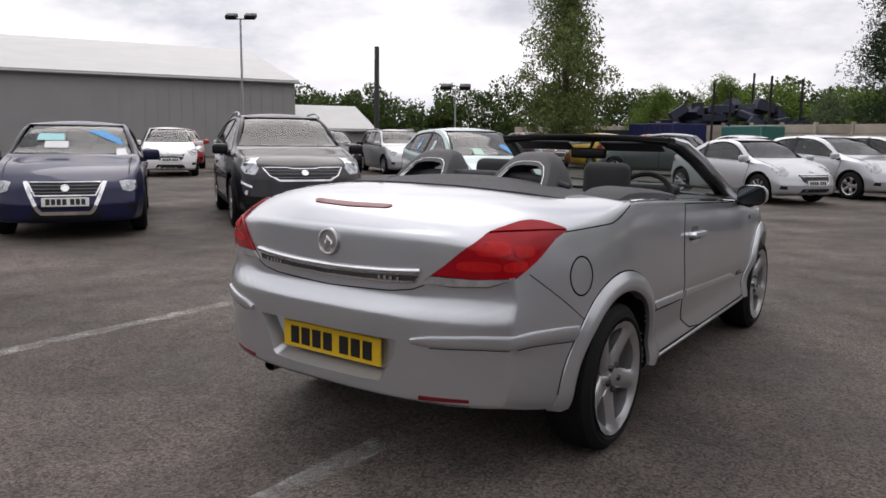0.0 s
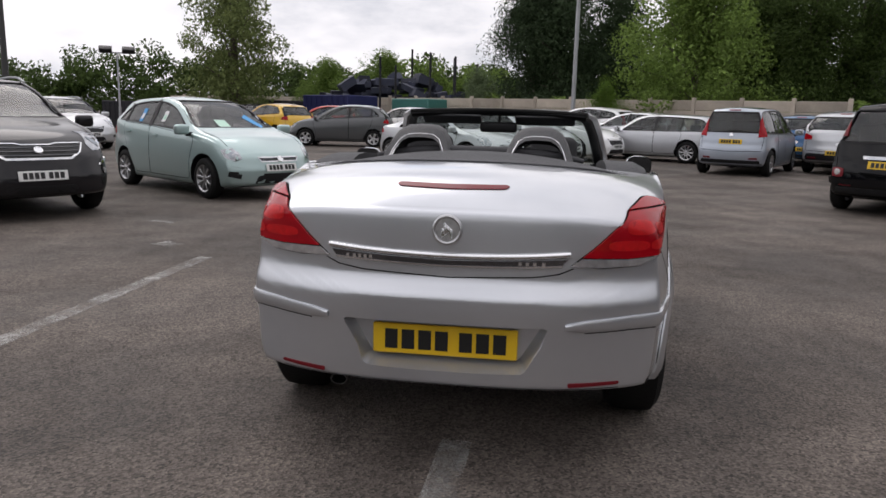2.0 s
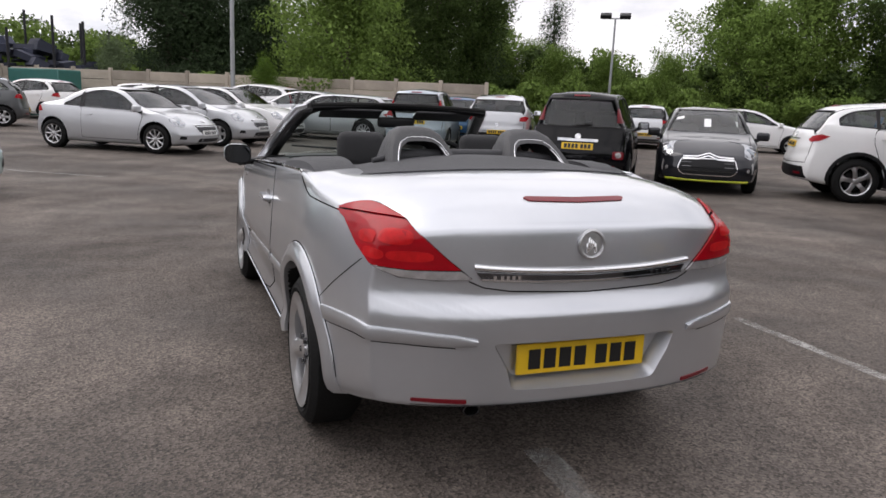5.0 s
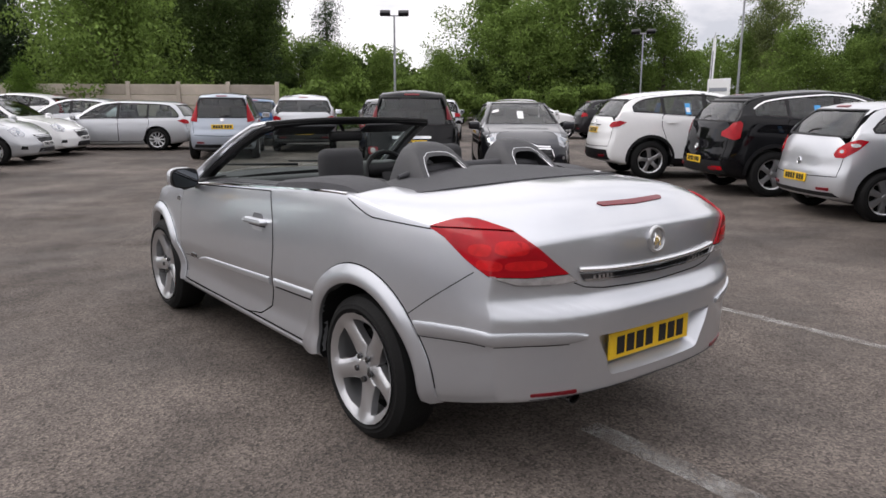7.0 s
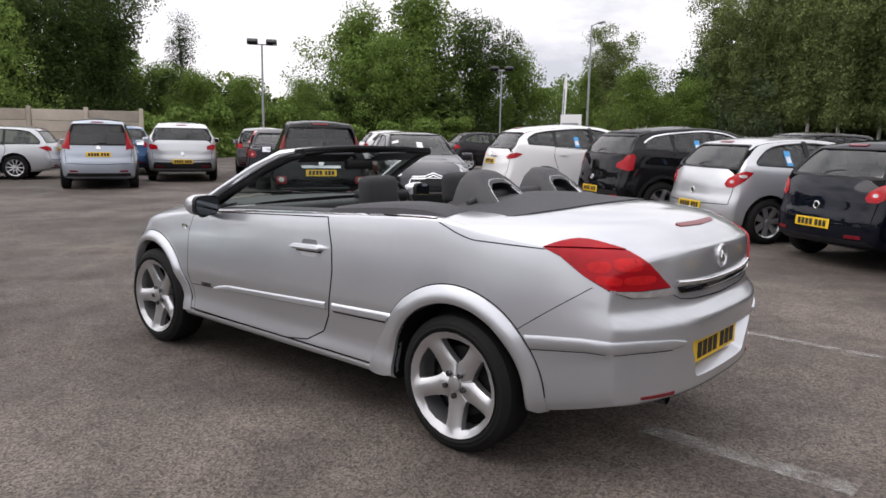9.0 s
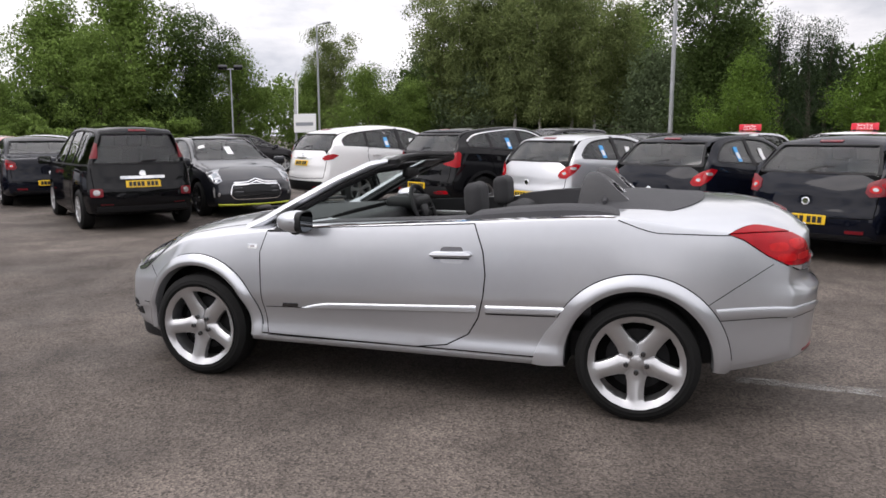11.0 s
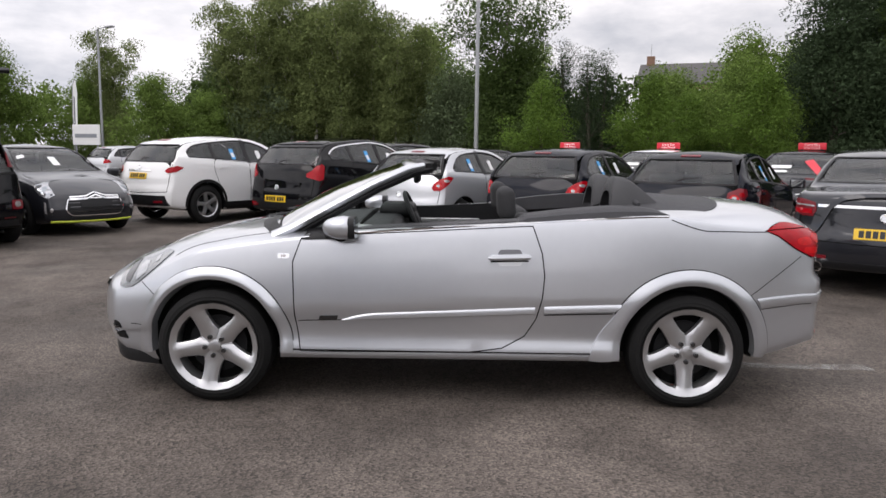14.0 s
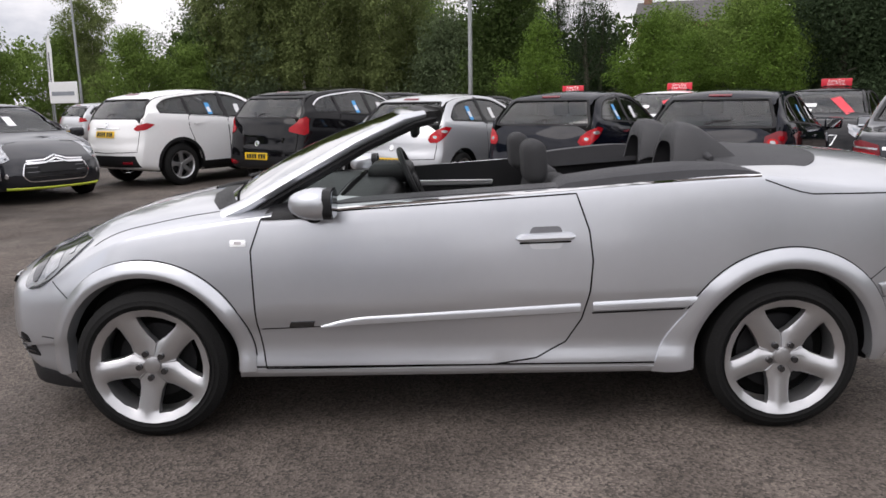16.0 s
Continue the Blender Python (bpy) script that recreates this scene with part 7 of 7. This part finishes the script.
def hedge(name, label, line, width, h, leaf, count, size, seed):
    rng = np.random.default_rng(seed)
    pts = [Vector((*p, 0)) for p in line]
    cs, rs = [], []
    for a, b in zip(pts, pts[1:]):
        n = int((b - a).length / .45 * max(1, h / 3))
        for i in range(n):
            c = a.lerp(b, i / n) + Vector(rng.normal(size=3) * width * .28)
            c.z = rng.uniform(.1, h * (.75 + .35 * noise.noise(c * .35)))
            cs.append(tuple(c))
            rs.append(rng.uniform(.35, .75) * max(1, h / 2.6))
    me = leaf_cloud(cs, rs, count, size, rng)
    me.materials.append(LEAF[leaf])
    tagged(part(name, me, LEAF[leaf]), label, "hedge", kind="stuff")


hedge("hedge", "overgrown mixed green hedge behind the cars", [(11, 25.5), (17, 31.5), (28, 32), (38, 28.5)], 2.6, 2.9, "mid", 36000, .12, 31)
hedge("hedge", "bramble undergrowth at the foot of the trees", [(39, 21), (41.5, 12), (40, 3), (34, -1), (32, -9), (30, -22)], 2.6, 1.4, "deep", 24000, .13, 32)
hedge("hedge", "light green shrubs and tall grass", [(33, 1), (30.5, -3.5), (30.5, -8), (29, -13)], 2.0, 1.1, "light", 9000, .10, 33)
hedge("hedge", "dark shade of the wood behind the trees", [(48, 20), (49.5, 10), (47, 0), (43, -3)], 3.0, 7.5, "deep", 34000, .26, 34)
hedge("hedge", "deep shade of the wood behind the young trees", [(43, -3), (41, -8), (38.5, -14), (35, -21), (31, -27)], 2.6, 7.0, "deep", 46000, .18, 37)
hedge("hedge", "dark shrubs along the far wood", [(20, 40), (30, 39), (42, 34)], 3.0, 4.5, "deep", 16000, .22, 35)
hedge("hedge", "low green shrubs behind the fence", [(-16, 41), (-8, 40), (2, 35), (9, 29.5)], 2.0, 2.2, "mid", 14000, .16, 36)

# wooded ridge far behind the yard
hedge("far_woods", "wooded ridge far behind the sheds", [(-95, 20), (-80, 45), (-62, 62), (-40, 76), (-15, 84), (10, 82)], 9.0, 7.6, "deep", 150000, .20, 41)
hedge("far_woods", "deep green woods behind the yard", [(-12, 58), (5, 58), (18, 52)], 5.0, 5.5, "mid", 60000, .15, 42)
hedge("far_woods", "green woods beyond the fence corner", [(20, 56), (40, 50), (62, 30), (64, 10), (60, -8), (50, -24)], 6.0, 6.5, "mid", 100000, .17, 43)

# added woods, out of view: they block low sky from the cars' reflections
hedge("far_woods", "unseen belt of woods added to darken reflections in the cars", [(-48, -12), (-42, -30), (-22, -42), (8, -46), (30, -40)], 5.0, 9.5, "deep", 26000, .42, 44)

# ---- house among the trees ----
BRICK = surface("brown_brick_wall", (.22, .13, .09), .9, var=.25, scale=8)
TILE = surface("grey_roof_tile", (.09, .085, .085), .85, var=.25, scale=5)
hs = thing("house", "two-storey house with a grey tiled roof behind the trees", "house", at=pose(56, -18.0, 0.6, 0, 0, 70))
part("wall", box(-4, 4, -3, 3, -.6, 6.2), BRICK, hs, "brick walls")
part("roof", merge(prism([(-3.4, 6.1), (3.4, 6.1), (0, 8.0)], "x", -4.3, 4.3)), TILE, hs, "grey tiled roof")
ch = part("chimney", box(3.2, 3.8, -.3, .3, 7.3, 8.6), BRICK, hs)
part("aerial", tube([(3.5, 0, 8.6), (3.5, 0, 9.6)], .02, 5), STEEL, ch)
for x in (-2.8, -.2, 2.6):
    for y in (-3.02, 3.02):
        wn = part("window", box(x - .75, x + .75, y - .03, y + .03, 4.3, 5.6), surface("dark_pane", (.02, .025, .03), .1), hs)
        part("window_frame", merge(box(x - .8, x + .8, y - .05, y + .05, 5.6, 5.68), box(x - .8, x + .8, y - .05, y + .05, 4.22, 4.3), box(x - .8, x - .74, y - .05, y + .05, 4.3, 5.6), box(x + .74, x + .8, y - .05, y + .05, 4.3, 5.6), box(x - .03, x + .03, y - .05, y + .05, 4.3, 5.6)), WHITE, wn)

# ---- the scrap yard beyond the fence ----
BLUE_STEEL = surface("dark_blue_container", (.012, .016, .085), .6, .2, var=.25, scale=2)
DARK_STEEL = surface("dark_rusty_steel", (.03, .03, .035), .8, .3, var=.4, scale=2)
def container(x, y, z, rz, L=3.2, mat=None, label="dark blue steel container"):
    c = thing("container", label, "container", "stored containers", at=pose(x, y, z, 0, 0, rz))
    part("body", box(-L / 2, L / 2, -1, 1, 0, 1.5, .03, 1), mat or BLUE_STEEL, c)
    for i in range(int(L / .4)):
        for y0 in (-1.03, 1.0):
            part("rib", box(-L / 2 + .2 + i * .4, -L / 2 + .3 + i * .4, y0, y0 + .03, .1, 1.4), mat or BLUE_STEEL, c)


container(-10.2, 33.5, .5, -33, 3.4)
container(-13.5, 35.5, .2, -33, 3.0, DARK_STEEL, "dark rusty steel container")
rng = np.random.default_rng(51)
bits = []
for i in range(170):
    u = rng.uniform(0, 1)
    h = (1.3 + 1.9 * math.sin(math.pi * u) ** .7 + .5 * noise.noise(Vector((u * 9, 0, 0)))) * rng.uniform(.3, 1)
    s = rng.uniform(.15, .75, 3)
    m = Matrix.Translation((-13.2 + 9.5 * u + rng.normal() * .2, 38.6 - 1.5 * u + rng.normal() * .6, h)) @ Matrix.Rotation(rng.uniform(0, 3), 4, "Z") @ Matrix.Rotation(rng.normal() * .35, 4, "X")
    bits.append(moved(box(-s[0], s[0], -s[1] * .7, s[1] * .7, -s[2] * .3, s[2] * .3), m))
tagged(part("scrap_heap", merge(*bits), surface("mixed_scrap_metal", (.045, .05, .075), .7, .3, var=.3, scale=2, island=.5)), "heap of dark stacked scrap metal beyond the fence", "scrap", kind="stuff")
container(-22.0, 36.0, 0, -20, 5.0, DARK_STEEL, "long dark steel container")
rng = np.random.default_rng(5)
for i in range(7):
    x, y, h = -8.4 + rng.uniform(-2.2, 4.6), 37.5 + rng.uniform(-2, 2), rng.uniform(3.6, 4.9)
    tagged(part("steel_pole", tube([(0, 0, 0), (0, 0, h)], .06, 6), DARK_STEEL, at=pose(x, y, 0)), "upright dark steel pole in the scrap yard", "pole", "scrap yard poles")
tagged(part("skip", box(-1.2, 1.2, -.7, .7, 0, 1.9, .04, 1), surface("green_steel", (.03, .14, .12), .5, var=.2), at=pose(-6.0, 32.6, 0, 0, 0, -33)), "green steel skip by the fence", "skip")
